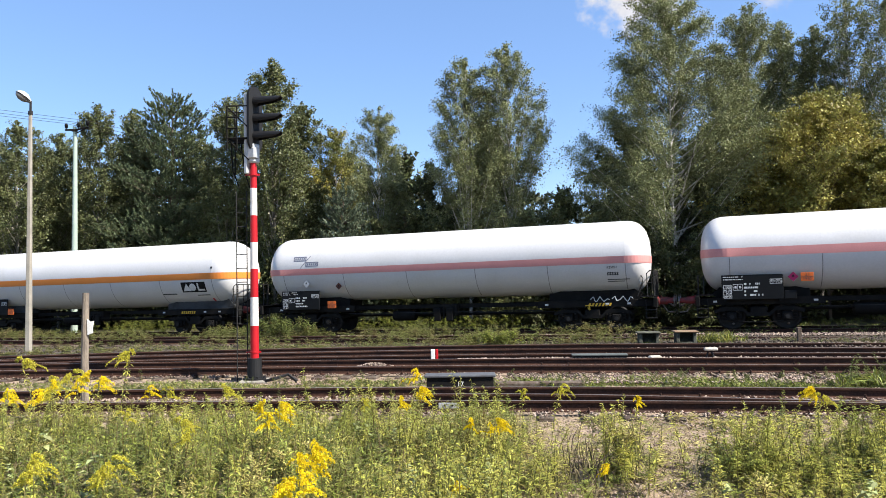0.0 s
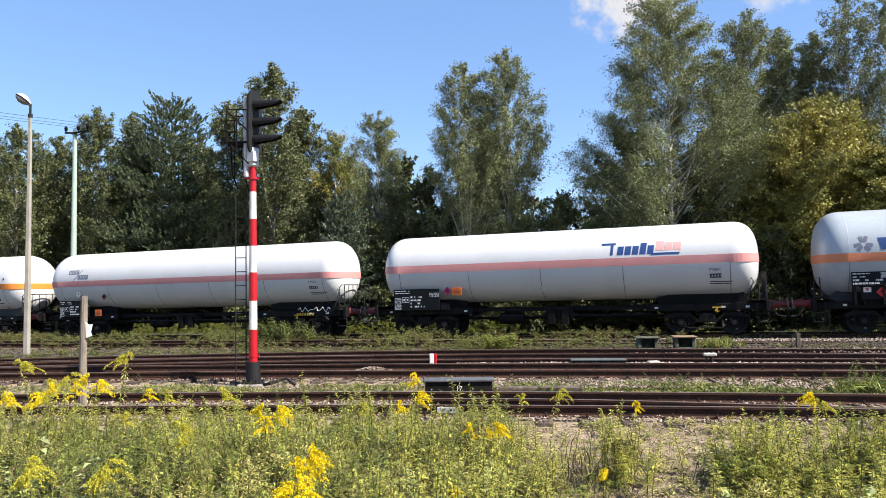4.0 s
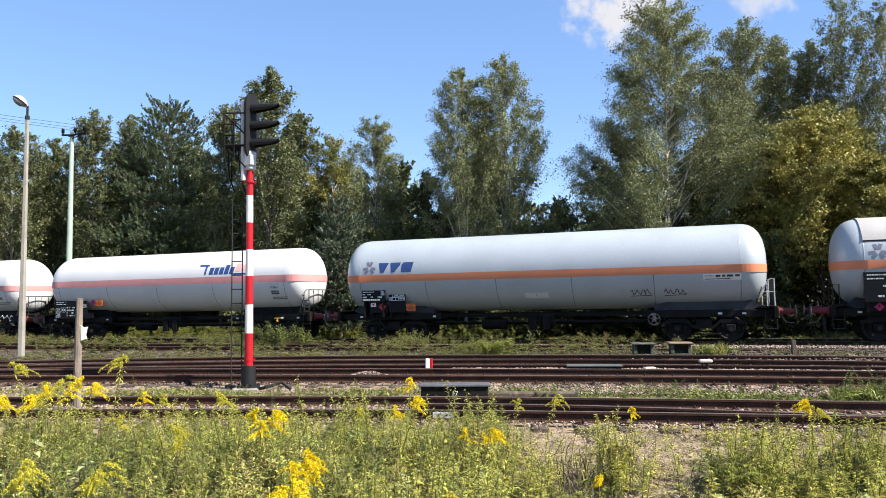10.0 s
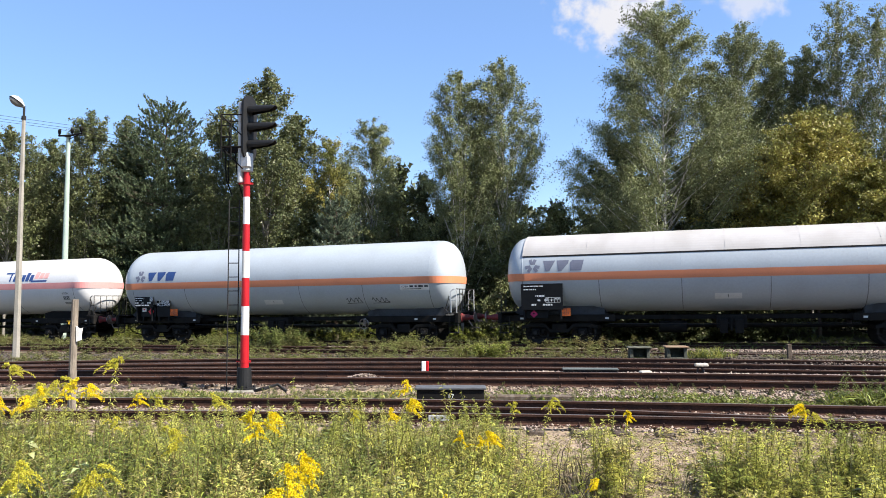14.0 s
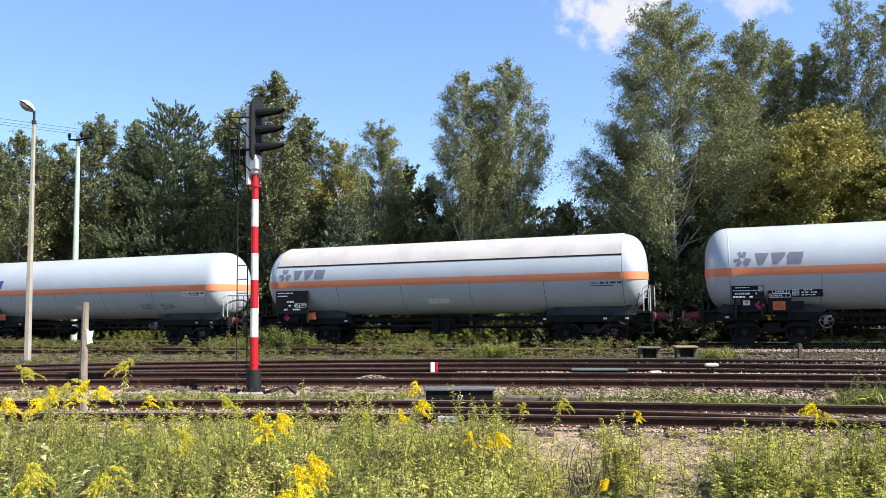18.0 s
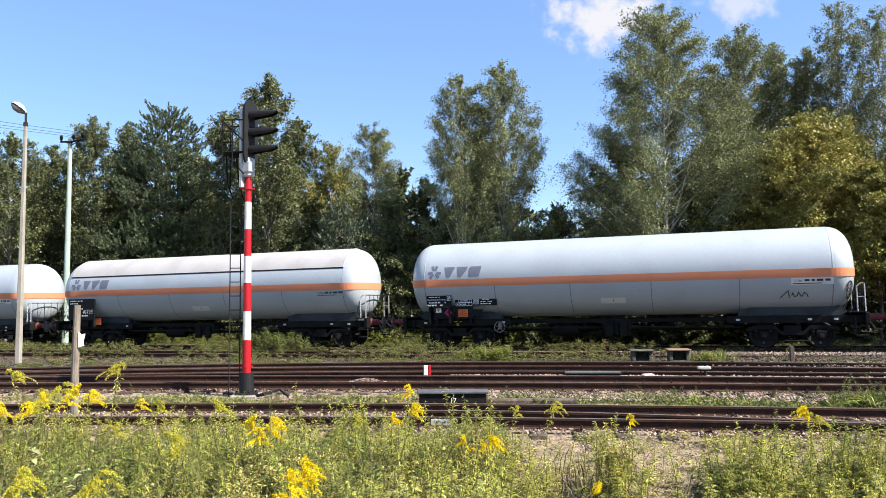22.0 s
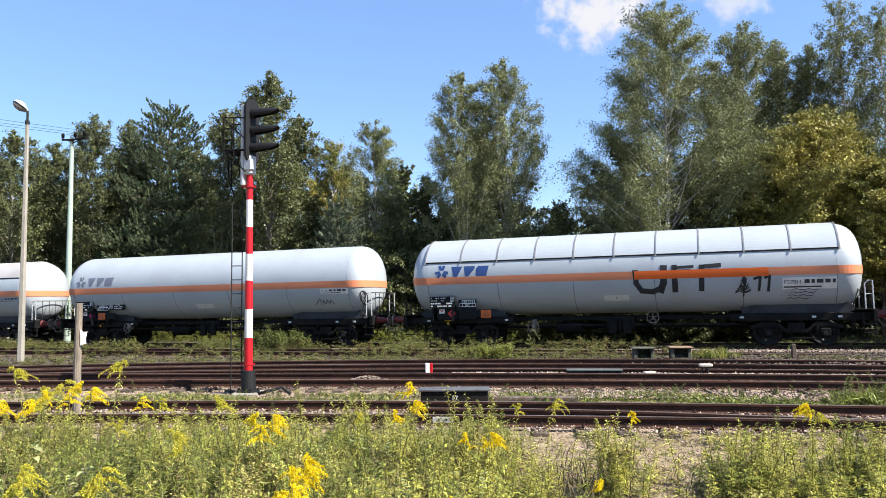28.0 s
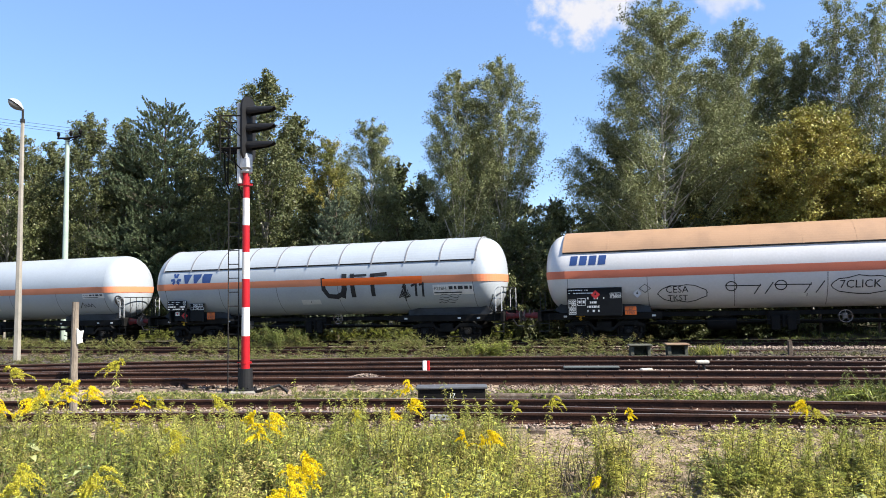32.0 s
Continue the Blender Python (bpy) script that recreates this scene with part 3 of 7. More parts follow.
# ---------------------------------------------------------------- the train
TRAVEL = [(0.0, -6.41), (1.0, -3.21), (2.0, -0.03), (3.0, 3.10), (3.5, 4.64), (5.5, 10.78), (6.0, 12.31), (7.0, 15.35), (8.0, 18.32), (9.0, 21.22), (10.0, 24.10), (11.0, 26.98), (12.0, 29.86), (13.0, 32.74), (14.0, 35.59), (14.5, 37.00), (16.5, 42.65), (17.0, 44.05), (18.0, 46.84), (19.0, 49.66), (20.0, 52.47), (21.0, 55.23), (22.0, 58.03), (23.0, 60.97), (24.0, 64.01), (25.0, 67.04), (25.5, 68.56), (27.5, 74.67), (28.0, 76.23), (29.0, 79.35), (30.0, 82.51), (31.0, 85.71), (32.0, 88.91)]
FONT_MESH = {}


def text_geo(body, size, slant=0.0):
    """Flat letters in the xz plane, from the left at x = 0, on the line z = 0."""
    key = (body, size, slant)
    if key not in FONT_MESH:
        cu = bpy.data.curves.new("letters", "FONT")
        cu.body, cu.size, cu.shear = body, size, slant
        cu.resolution_u = 2
        ob = bpy.data.objects.new("letters", cu)
        me = bpy.data.meshes.new_from_object(ob)
        FONT_MESH[key] = ([(v.co.x, 0.0, v.co.y) for v in me.vertices], [tuple(p.vertices) for p in me.polygons])
        bpy.data.objects.remove(ob)
        bpy.data.meshes.remove(me)
    g = Geo()
    g.add(*FONT_MESH[key])
    return g


class Flank:
    """Draws on the flank of a tank: flat shapes by x along it and height z, cut in strips and bent round the shell."""

    def __init__(self, r, zc):
        self.r, self.zc, self.g = r, zc, Geo()

    def clear(self):
        self.g = Geo()

    def wrapped(self, body=None, dome=0.95):
        """The shapes bent round the shell; body: where its rounded end begins, for shapes that reach over it."""
        bm = bmesh.new()
        vs = [bm.verts.new(p) for p in self.g.v]
        for f in self.g.f:
            try:
                bm.faces.new([vs[i] for i in f])
            except ValueError:
                pass
        zs = [v.co.z for v in bm.verts]
        z = math.floor(min(zs) / 0.07) * 0.07 + 0.07
        while z < max(zs):
            bmesh.ops.bisect_plane(bm, geom=bm.verts[:] + bm.edges[:] + bm.faces[:], dist=1e-5, plane_co=(0, 0, z), plane_no=(0, 0, 1))
            z += 0.07
        bm.verts.index_update()
        g = Geo()
        pts = []
        for v in bm.verts:
            r = self.r + v.co.y
            d = max(-0.999, min(0.999, (v.co.z - self.zc) / self.r))
            k = 1.0
            if body and v.co.x > body:                        # drawn in as the end narrows
                c = min(1.0, ((v.co.x - body) / dome) ** (4 / 3))
                k = math.sqrt(1 - c * c) ** 0.75
            pts.append((v.co.x + 0.02 * (k < 1), -r * math.sqrt(1 - d * d) * k, self.zc + r * d * k))
        g.add(pts, [[v.index for v in f.verts] for f in bm.faces])
        bm.free()
        return g

    def poly(self, pts, out=0.006):
        self.g.add([(x, out, z) for x, z in pts], [tuple(range(len(pts)))])
        return self

    def patch(self, x0, x1, z0, z1, slant=0.0, out=0.006):
        s = slant * (z1 - z0)
        return self.poly([(x0, z0), (x1, z0), (x1 + s, z1), (x0 + s, z1)], out)

    def line(self, pts, w, out=0.006):
        for (x0, z0), (x1, z1) in zip(pts, pts[1:]):
            d = math.hypot(x1 - x0, z1 - z0) or 1
            a, b = -(z1 - z0) / d * w / 2, (x1 - x0) / d * w / 2
            ex, ez = (x1 - x0) / d * w * 0.3, (z1 - z0) / d * w * 0.3
            self.poly([(x0 + a - ex, z0 + b - ez), (x0 - a - ex, z0 - b - ez), (x1 - a + ex, z1 - b + ez), (x1 + a + ex, z1 + b + ez)], out)
            out += 0.0004
        return self

    def text(self, body, size, x, z, slant=0.0, out=0.008):
        t = text_geo(body, size, slant)
        self.g.add([(x + p[0], out, z + p[2]) for p in t.v], t.f)
        return self


def curve_pts(seed, n, x0, x1, z0, z1):
    """A scrawled line inside a box."""
    rng = random.Random(seed)
    return [(x0 + (x1 - x0) * i / (n - 1) + rng.uniform(-0.03, 0.03), z0 + (z1 - z0) * (0.5 + 0.5 * math.sin(i * 1.9 + rng.uniform(-0.6, 0.6)))) for i in range(n)]


def wheelset_mesh():
    g = Geo()
    for s in (-1, 1):
        y = s * 0.72
        g.lathe([(y - s * 0.03, 0.49), (y - s * 0.03, 0.46), (y + s * 0.10, 0.455), (y + s * 0.10, 0.39), (y + s * 0.06, 0.375), (y + s * 0.03, 0.20), (y + s * 0.08, 0.13), (y + s * 0.09, 0.0)], "y", 28)
        g.lathe([(y - s * 0.03, 0.49), (y - s * 0.03, 0.14), (y - s * 0.05, 0.09)], "y", 28)
        for i in range(3):                                   # lightening marks on the disc, which show it turn
            t = 2 * math.pi * i / 3
            g.tube((0.27 * math.cos(t), y + s * 0.03, 0.27 * math.sin(t)), (0.27 * math.cos(t), y + s * 0.062, 0.27 * math.sin(t)), 0.045, n=8, k=1)
    g.tube((0, -0.7, 0), (0, 0.7, 0), 0.085, n=12)
    return mesh_of("wheelset", g, [M_FRAMEG, M_STEEL], True)


def bogie_frame_mesh():
    g = Geo()
    for s in (-1, 1):
        y = s * 1.0
        top = [(-1.45, 0.72), (-1.15, 0.80), (-0.55, 0.80), (-0.35, 0.60), (0.35, 0.60), (0.55, 0.80), (1.15, 0.80), (1.45, 0.72)]
        for (x0, z0), (x1, z1) in zip(top, top[1:]):
            g.add([(x0, y - 0.06, z0 - 0.13), (x1, y - 0.06, z1 - 0.13), (x1, y + 0.06, z1 - 0.13), (x0, y + 0.06, z0 - 0.13),
                   (x0, y - 0.06, z0), (x1, y - 0.06, z1), (x1, y + 0.06, z1), (x0, y + 0.06, z0)],
                  [(0, 3, 2, 1), (4, 5, 6, 7), (0, 1, 5, 4), (2, 3, 7, 6), (1, 2, 6, 5), (0, 4, 7, 3)])
        for wx in (-0.9, 0.9):
            g.box(wx - 0.17, wx + 0.17, y - 0.10, y + 0.10, 0.33, 0.62, 0, 0.03)
            g.tube((wx, y - s * 0.0, 0.46), (wx, y + s * 0.16, 0.46), 0.115, n=14, k=0)
            g.tube((wx, y + s * 0.15, 0.46), (wx, y + s * 0.175, 0.46), 0.075, n=12, k=1)
            for d in (-0.26, 0.26):
                for i in range(5):
                    g.tube((wx + d, y, 0.40 + 0.055 * i), (wx + d, y, 0.43 + 0.055 * i), 0.075, n=10)
            g.lathe([(y - 0.03, 0.52), (y + 0.03, 0.52), (y + 0.03, 0.495), (y - 0.03, 0.495)], "y", 10, 0, (wx, 0, 0.46), (20, 160))
        g.path([(-1.5, y + s * 0.07, 0.42), (-0.6, y + s * 0.08, 0.27), (0.6, y + s * 0.08, 0.27), (1.5, y + s * 0.07, 0.42)], 0.022, 6)
    g.box(-0.28, 0.28, -1.05, 1.05, 0.55, 0.80, 0, 0.03)
    g.tube((0, 0, 0.8), (0, 0, 0.93), 0.22, n=16)
    for x in (-1.42, 1.42):
        g.box(x - 0.05, x + 0.05, -1.0, 1.0, 0.60, 0.72, 0, 0.01)
    return mesh_of("bogie_frame", g, [M_FRAME, M_FRAMEG])


def buffer_mesh():
    g = Geo()
    g.lathe([(0.0, 0.0), (0.0, 0.17), (0.04, 0.17), (0.06, 0.125), (0.34, 0.115), (0.34, 0.085), (0.56, 0.085)], "x", 16)
    g.lathe([(0.56, 0.085), (0.565, 0.225), (0.59, 0.225), (0.61, 0.0)], "x", 20, 1)
    return mesh_of("buffer", g, [M_BUFFER, M_STEEL], False)


ME_WHEELSET, ME_BOGIE, ME_BUFFER = wheelset_mesh(), bogie_frame_mesh(), buffer_mesh()
ROLLING = []          # wheelsets, with their poses in the bogies
WAGONS = []           # wagons, with their places in the train


def wheel_disc(g, x, y, z, r, k=0):
    """A handwheel facing the flank."""
    for i in range(16):
        a, b = 2 * math.pi * i / 16, 2 * math.pi * (i + 1) / 16
        g.tube((x + r * math.cos(a), y, z + r * math.sin(a)), (x + r * math.cos(b), y, z + r * math.sin(b)), 0.016, n=5, k=k, caps=False)
    for i in range(5):
        a = 2 * math.pi * i / 5 + 0.3
        g.tube((x, y, z), (x + r * math.cos(a), y, z + r * math.sin(a)), 0.012, n=4, k=k, caps=False)
    g.tube((x, y - 0.03, z), (x, y + 0.25, z), 0.03, n=6, k=k)


def wagon(at, half, r, zc, pivot, paint, stripe, zs, rings, label, wheel_at=None, end_rails=1, skirt=True, frame_long=True, dome=0.95):
    """A gas tank wagon. at: its middle's place in the train; half: half the tank's length; zs: the stripe's edges."""
    w = empty("tank_wagon", Matrix(), label, "tank wagon", "wagons of the train")
    WAGONS.append((w, at))
    body = half - dome
    prof = []
    for i in range(13):
        t = math.pi / 2 * i / 12
        c, s = math.cos(t), math.sin(t)
        prof.append((body + dome * (c ** 0.75 if c > 1e-6 else 0.0), r * (s ** 0.75)))
    full = [(-p[0], p[1]) for p in prof] + [(-body * 0.5, r), (0, r), (body * 0.5, r)] + prof[::-1]
    g = Geo()
    g.lathe([(p[0], max(p[1], 0.002)) for p in full], "x", 64, 0, (0, 0, zc))
    tank = part("tank", g, paint, w, smooth=True)
    # the stripe follows the shell and wraps the rounded ends
    fl = Flank(r, zc)
    sv, sf = [], []
    lim = max(abs(z - zc) for z in zs) + 0.03
    xl = float(np.interp(lim, [p[1] for p in prof], [p[0] for p in prof]))
    rows = [(-xl, lim)] + [(p[0], p[1]) for p in full if p[1] > lim + 0.01] + [(xl, lim)]
    line = [(a[0] + (b[0] - a[0]) * k / 5, a[1] + (b[1] - a[1]) * k / 5) for a, b in zip(rows, rows[1:]) for k in range(5)] + rows[-1:]
    for x, rr in line:
        for zz in (zs[0], (zs[0] + zs[1]) / 2, zs[1]):
            d = min(0.98, (zz - zc) / rr)
            on = 0.012 if abs(x) > body else 0.0
            sv.append((x + math.copysign(on, x), -(rr + 0.006 + on) * math.sqrt(1 - d * d), zz))
    for i in range(len(line) - 1):
        for j in range(2):
            sf.append((3 * i + j, 3 * i + 3 + j, 3 * i + 4 + j, 3 * i + 1 + j))
    part("stripe", Geo().add(sv, sf), stripe, w, smooth=True)
    part("stripe", Geo().add([(x, -y, z) for x, y, z in sv], sf), stripe, w, smooth=True)
    for e, sgn in ((sv[:3], -1), (sv[-3:], 1)):               # across the middle of each end
        mid = [(sgn * (half + 0.016), y * f, z) for f in (0.5, -0.5) for x, y, z in e]
        vs = e + mid + [(x, -y, z) for x, y, z in e]
        part("stripe", Geo().add(vs, [(3 * i + j, 3 * i + 3 + j, 3 * i + 4 + j, 3 * i + 1 + j) for i in range(3) for j in range(2)]), stripe, w, smooth=True)
    for x in rings:                                           # weld seams
        # a darker grey line along the lower flank of each seam
        part("seam_dirt", Geo().lathe([(x - 0.011, r + 0.004), (x + 0.011, r + 0.004)], "x", 24, 0, (0, 0, zc), (183, 250)), M_SEAM, w, smooth=True)
        part("weld_seam", Geo().lathe([(x - 0.018, r - 0.002), (x - 0.008, r + 0.002), (x + 0.008, r + 0.002), (x + 0.018, r - 0.002)], "x", 48, 0, (0, 0, zc)), paint, w, smooth=True)
    # underframe: end platforms, sills, saddles
    bz = 1.06
    tip = half + 0.86                                          # buffer faces
    for s in (-1, 1):
        g = Geo()
        lo, hi = sorted((s * (pivot - 2.1), s * (tip - 0.60)))
        for y in (-1.0, 1.0):
            g.box(lo, hi, y - 0.05, y + 0.05, 0.88, 1.14, 0, 0.012)
        g.box(lo, hi, -0.30, 0.30, 0.86, 1.12, 0, 0.012)
        e = s * (tip - 0.62)
        g.box(min(e, e - s * 0.14), max(e, e - s * 0.14), -1.30, 1.30, 0.84, 1.22, 0, 0.015)
        deck = sorted((s * (half - 0.35), s * (tip - 0.64)))
        g.box(deck[0], deck[1], -1.25, 1.25, 1.225, 1.255, 0, 0.0)
        for i in range(5):
            x = lo + (hi - lo) * (i + 0.5) / 5
            g.box(x - 0.04, x + 0.04, -0.98, 0.98, 0.93, 1.08)
        part("end_frame", g, M_FRAME, w)
        g = Geo()
        a0, a1 = s * (pivot - 1.7), s * (half - 0.55)
        zb = zc - r * 0.93
        ys = 0.80 if skirt else 0.62
        for y in (-ys, ys):
            d = math.copysign(0.04, y)
            zt = zc - math.sqrt(r * r - ys ** 2) + 0.04
            sh = [(a0, 1.14), (a1, 1.14), (a1 + s * 0.25, 1.24), (a1 - s * 0.15, zt + 0.10), (a0 + s * 0.6, zt), (a0, zt - 0.14)]
            n = len(sh)
            g.add([(x, y, z) for x, z in sh] + [(x, y - d, z) for x, z in sh], [tuple(range(n)), tuple(range(2 * n - 1, n - 1, -1))] + [(i, (i + 1) % n, n + (i + 1) % n, n + i) for i in range(n)])
        g.box(min(a0, a1), max(a0, a1), -0.5, 0.5, 1.1, zc - r + 0.08)
        part("saddle", g, M_SADDLE if skirt else M_FRAME, w)
        for y in (-0.875, 0.875):
            part("buffer", ME_BUFFER, None, w, at=pose(s * (tip - 0.62), y, bz, 0, 0, 0 if s > 0 else 180))
        g = Geo()
        g.box(min(s * (tip - 0.62), s * (tip - 0.25)), max(s * (tip - 0.62), s * (tip - 0.25)), -0.06, 0.06, 0.98, 1.10, 0, 0.02)
        g.path([(s * (tip - 0.3), 0, 1.0), (s * (tip - 0.12), 0, 0.85), (s * (tip - 0.02), 0, 0.9)], 0.035)
        g.path([(s * (tip - 0.5), -0.35, 0.95), (s * (tip - 0.3), -0.38, 0.65), (s * (tip - 0.05), -0.3, 0.62)], 0.025)
        part("coupling", g, M_STEEL, w)
        # bogies
        bo = part("bogie", ME_BOGIE, None, w, at=pose(s * pivot, 0, 0))
        for wx in (-0.9, 0.9):
            ws = part("wheelset", ME_WHEELSET, None, bo, at=pose(wx, 0, 0.46))
            ROLLING.append((ws, wx))
        for y in (-1.16, 1.16):                                # steps at the corners
            g = Geo()
            x = s * (tip - 0.85)
            for d in (-0.18, 0.18):
                g.path([(x + d, y * 0.98, 1.12), (x + d, y, 0.45)], 0.016)
            for z in (0.45, 0.75):
                g.box(x - 0.2, x + 0.2, y - 0.1, y + 0.05, z, z + 0.03)
            part("step", g, M_FRAMEG, w)
    for x in (-pivot - 1.5, -pivot + 1.75, pivot - 1.8, pivot + 0.5, pivot + 1.3):      # stencilled plates on the sills
        part("stencil_plate", Geo().box(x, x + 0.13, -1.066, -1.052, 0.97, 1.04, 0, 0.003), M_LABEL, w, "small pale stencilled plate")
    g = Geo().path([(-pivot + 1.9, -1.08, 0.80), (pivot - 1.9, -1.08, 0.80)], 0.014, 5)
    for x in (-2.6, 0.0, 2.6):
        g.box(x - 0.02, x + 0.02, -1.09, -0.5, 0.79, 0.83)
    part("release_rod", g, M_FRAMEG, w, "long thin brake release rod")
    if frame_long:                                            # pipes and gear slung under the tank
        g = Geo()
        for y in (-0.5, 0.5):
            g.box(-pivot + 2.0, pivot - 2.0, y - 0.05, y + 0.05, 0.95, 1.10)
        g.tube((-pivot + 1.5, -0.45, 0.72), (pivot - 1.5, -0.45, 0.72), 0.03)
        g.tube((-pivot + 1.5, 0.2, 0.66), (pivot - 1.5, 0.2, 0.66), 0.04)
        part("underframe", g, M_FRAME, w)
    g = Geo()
    g.lathe([(-0.5, 0.0), (-0.5, 0.2), (-0.45, 0.22), (0.45, 0.22), (0.5, 0.2), (0.5, 0)], "x", 18, 0, (-1.9, -0.35, 0.66))
    g.box(-2.2, -1.6, -0.4, -0.3, 0.85, 1.0)
    part("brake_cylinder", g, M_FRAME, w, smooth=True)
    g = Geo()
    g.box(-0.40, 0.62, -1.02, -0.55, 0.62, 1.10, 0, 0.03)
    g.box(-0.30, -0.02, -1.16, -1.0, 0.45, 0.95, 0, 0.02)
    g.box(0.22, 0.50, -1.16, -1.0, 0.45, 0.95, 0, 0.02)
    g.tube((0.1, -1.05, 1.0), (0.1, -1.05, 0.55), 0.06)
    part("valve_cabinet", g, M_FRAME, w)
    if wheel_at is not None:
        for hx, hz in wheel_at:
            g = Geo()
            wheel_disc(g, hx, -1.22, hz, 0.21)
            g.box(hx - 0.06, hx + 0.06, -1.15, -0.85, hz - 0.08, 1.0)
            part("handwheel", g, M_STEEL, w, "grey spoked brake handwheel")
    # end railings and ladder on the trailing platform
    g = Geo()
    x0, x1 = half - 0.10, tip - 0.72
    for y in (-1.2, 1.2):
        g = Geo().path([(x0, y, 1.25), (x0, y, 2.1), (x0 + 0.12, y, 2.2), (x1, y, 2.2), (x1, y, 1.25)], 0.02)
        g.path([(x0, y, 1.75), (x1, y, 1.75)], 0.014)
        part("handrail", g, M_GALV if end_rails == 2 else M_FRAMEG, w)
    for i in range(5):
        y = -0.8 + 0.4 * i
        part("rail_bar", Geo().path([(x1, y, 1.25), (x1, y, 2.2)], 0.014), M_FRAMEG, w)
    part("top_rail", Geo().path([(x1, -1.2, 2.2), (x1, 1.2, 2.2)], 0.02), M_FRAMEG, w)
    for y in (-0.95, -0.6):
        part("grab_rail", Geo().path([(half - 0.48, y, 1.25), (half - 0.25, y, 1.9), (half - 0.42, y, 2.2)], 0.018), M_FRAMEG, w)
    x0, x1 = -half + 0.05, -tip + 0.72
    for y in (-1.15, 1.15):
        part("handrail", Geo().path([(x0, y, 1.25), (x0, y, 1.95), (x1, y, 1.95), (x1, y, 1.25)], 0.02), M_FRAMEG, w)
    return w, fl


def bars(x0, x1, z0, z1, y, rows, seed, fill=0.7, share=0.45):
    """Lines of unreadable lettering as bars."""
    rng = random.Random(seed)
    g = Geo()
    dz = (z1 - z0) / rows
    for i in range(rows):
        z = z1 - dz * (i + 0.5 + share / 2)
        h = dz * share
        end = x0 + (x1 - x0) * rng.uniform(0.55, 1.0)
        x = x0
        while x < end - 0.02:
            ww = min(rng.choice((0.035, 0.05, 0.08, 0.11)), end - x)
            if rng.random() < fill:
                g.add([(x, y, z), (x + ww, y, z), (x + ww, y, z + h), (x, y, z + h)], [(0, 1, 2, 3)])
            x += ww + 0.022
    return g


def grid(x0, x1, z0, z1, y, nx, nz, t=0.012, fill=0, seed=1):
    """A ruled table, some of its cells filled."""
    g = Geo()
    for i in range(nz + 1):
        z = z0 + (z1 - z0) * i / nz
        g.add([(x0, y, z - t / 2), (x1, y, z - t / 2), (x1, y, z + t / 2), (x0, y, z + t / 2)], [(0, 1, 2, 3)])
    for i in range(nx + 1):
        x = x0 + (x1 - x0) * i / nx
        g.add([(x - t / 2, y - 0.001, z0), (x + t / 2, y - 0.001, z0), (x + t / 2, y - 0.001, z1), (x - t / 2, y - 0.001, z1)], [(0, 1, 2, 3)])
    rng = random.Random(seed)
    for i in range(nx):
        for j in range(nz):
            if rng.random() < fill:
                a, b = x0 + (x1 - x0) * (i + 0.3) / nx, x0 + (x1 - x0) * (i + 0.75) / nx
                c, d = z0 + (z1 - z0) * (j + 0.3) / nz, z0 + (z1 - z0) * (j + 0.7) / nz
                g.add([(a, y, c), (b, y, c), (b, y, d), (a, y, d)], [(0, 1, 2, 3)])
    return g


def plain_board(w, x0, x1, z0, z1, y=-1.30, legs=True, label="black sheet-metal data board"):
    g = Geo()
    g.box(x0, x1, y, y + 0.03, z0, z1, 0, 0.006)
    if legs:
        for x in (x0 + 0.1, x1 - 0.1):
            g.box(x - 0.03, x + 0.03, y + 0.03, -0.95, 1.0, z0 + 0.1)
    return part("data_board", g, M_BOARD, w, label)


def boards(w, fl, x0, x1, z0, z1, rows=5, seed=1, y=-1.30):
    """A large black data board: a heading, a table and its lines of lettering as bars, a blank box with a small table."""
    b = plain_board(w, x0, x1, z0, z1, y, label="black board with small white lettering")
    L, H = x1 - x0, z1 - z0
    part("lettering", bars(x0 + 0.03 * L, x0 + 0.52 * L, z1 - 0.24 * H, z1 - 0.03 * H, y - 0.004, 2, seed, 0.85, 0.35), M_INK, b)
    part("lettering", bars(x0 + 0.37 * L, x0 + 0.70 * L, z0 + 0.10 * H, z1 - 0.30 * H, y - 0.004, 4, seed + 1, 0.85, 0.5), M_INK, b)
    part("table_lines", grid(x0 + 0.03 * L, x0 + 0.16 * L, z0 + 0.06 * H, z0 + 0.58 * H, y - 0.004, 3, 4, 0.014, 0.7, seed), M_INK, b)
    part("table_lines", grid(x0 + 0.19 * L, x0 + 0.34 * L, z0 + 0.38 * H, z0 + 0.62 * H, y - 0.004, 2, 1, 0.014, 0.9, seed + 3), M_INK, b)
    part("table_lines", grid(x0 + 0.79 * L, x0 + 0.98 * L, z0 + 0.62 * H, z0 + 0.80 * H, y - 0.006, 6, 2, 0.012, 0.5, seed + 2), M_INK, b)
    return b


def diamond(w, x, z, s, m, y=-1.325, label="red diamond hazard label"):
    g = Geo()
    g.add([(x - s, y, z), (x, y, z - s), (x + s, y, z), (x, y, z + s)], [(0, 1, 2, 3)])
    g.add([(x - s, y + 0.01, z), (x, y + 0.01, z - s), (x + s, y + 0.01, z), (x, y + 0.01, z + s)], [(3, 2, 1, 0)])
    p = part("hazard_label", g, m, w, label)
    d = Geo()
    d.add([(x - s * 0.25, y - 0.004, z), (x, y - 0.004, z - s * 0.1), (x + s * 0.25, y - 0.004, z), (x, y - 0.004, z + s * 0.5)], [(0, 1, 2, 3)])
    part("flame_mark", d, M_BOARD, p)


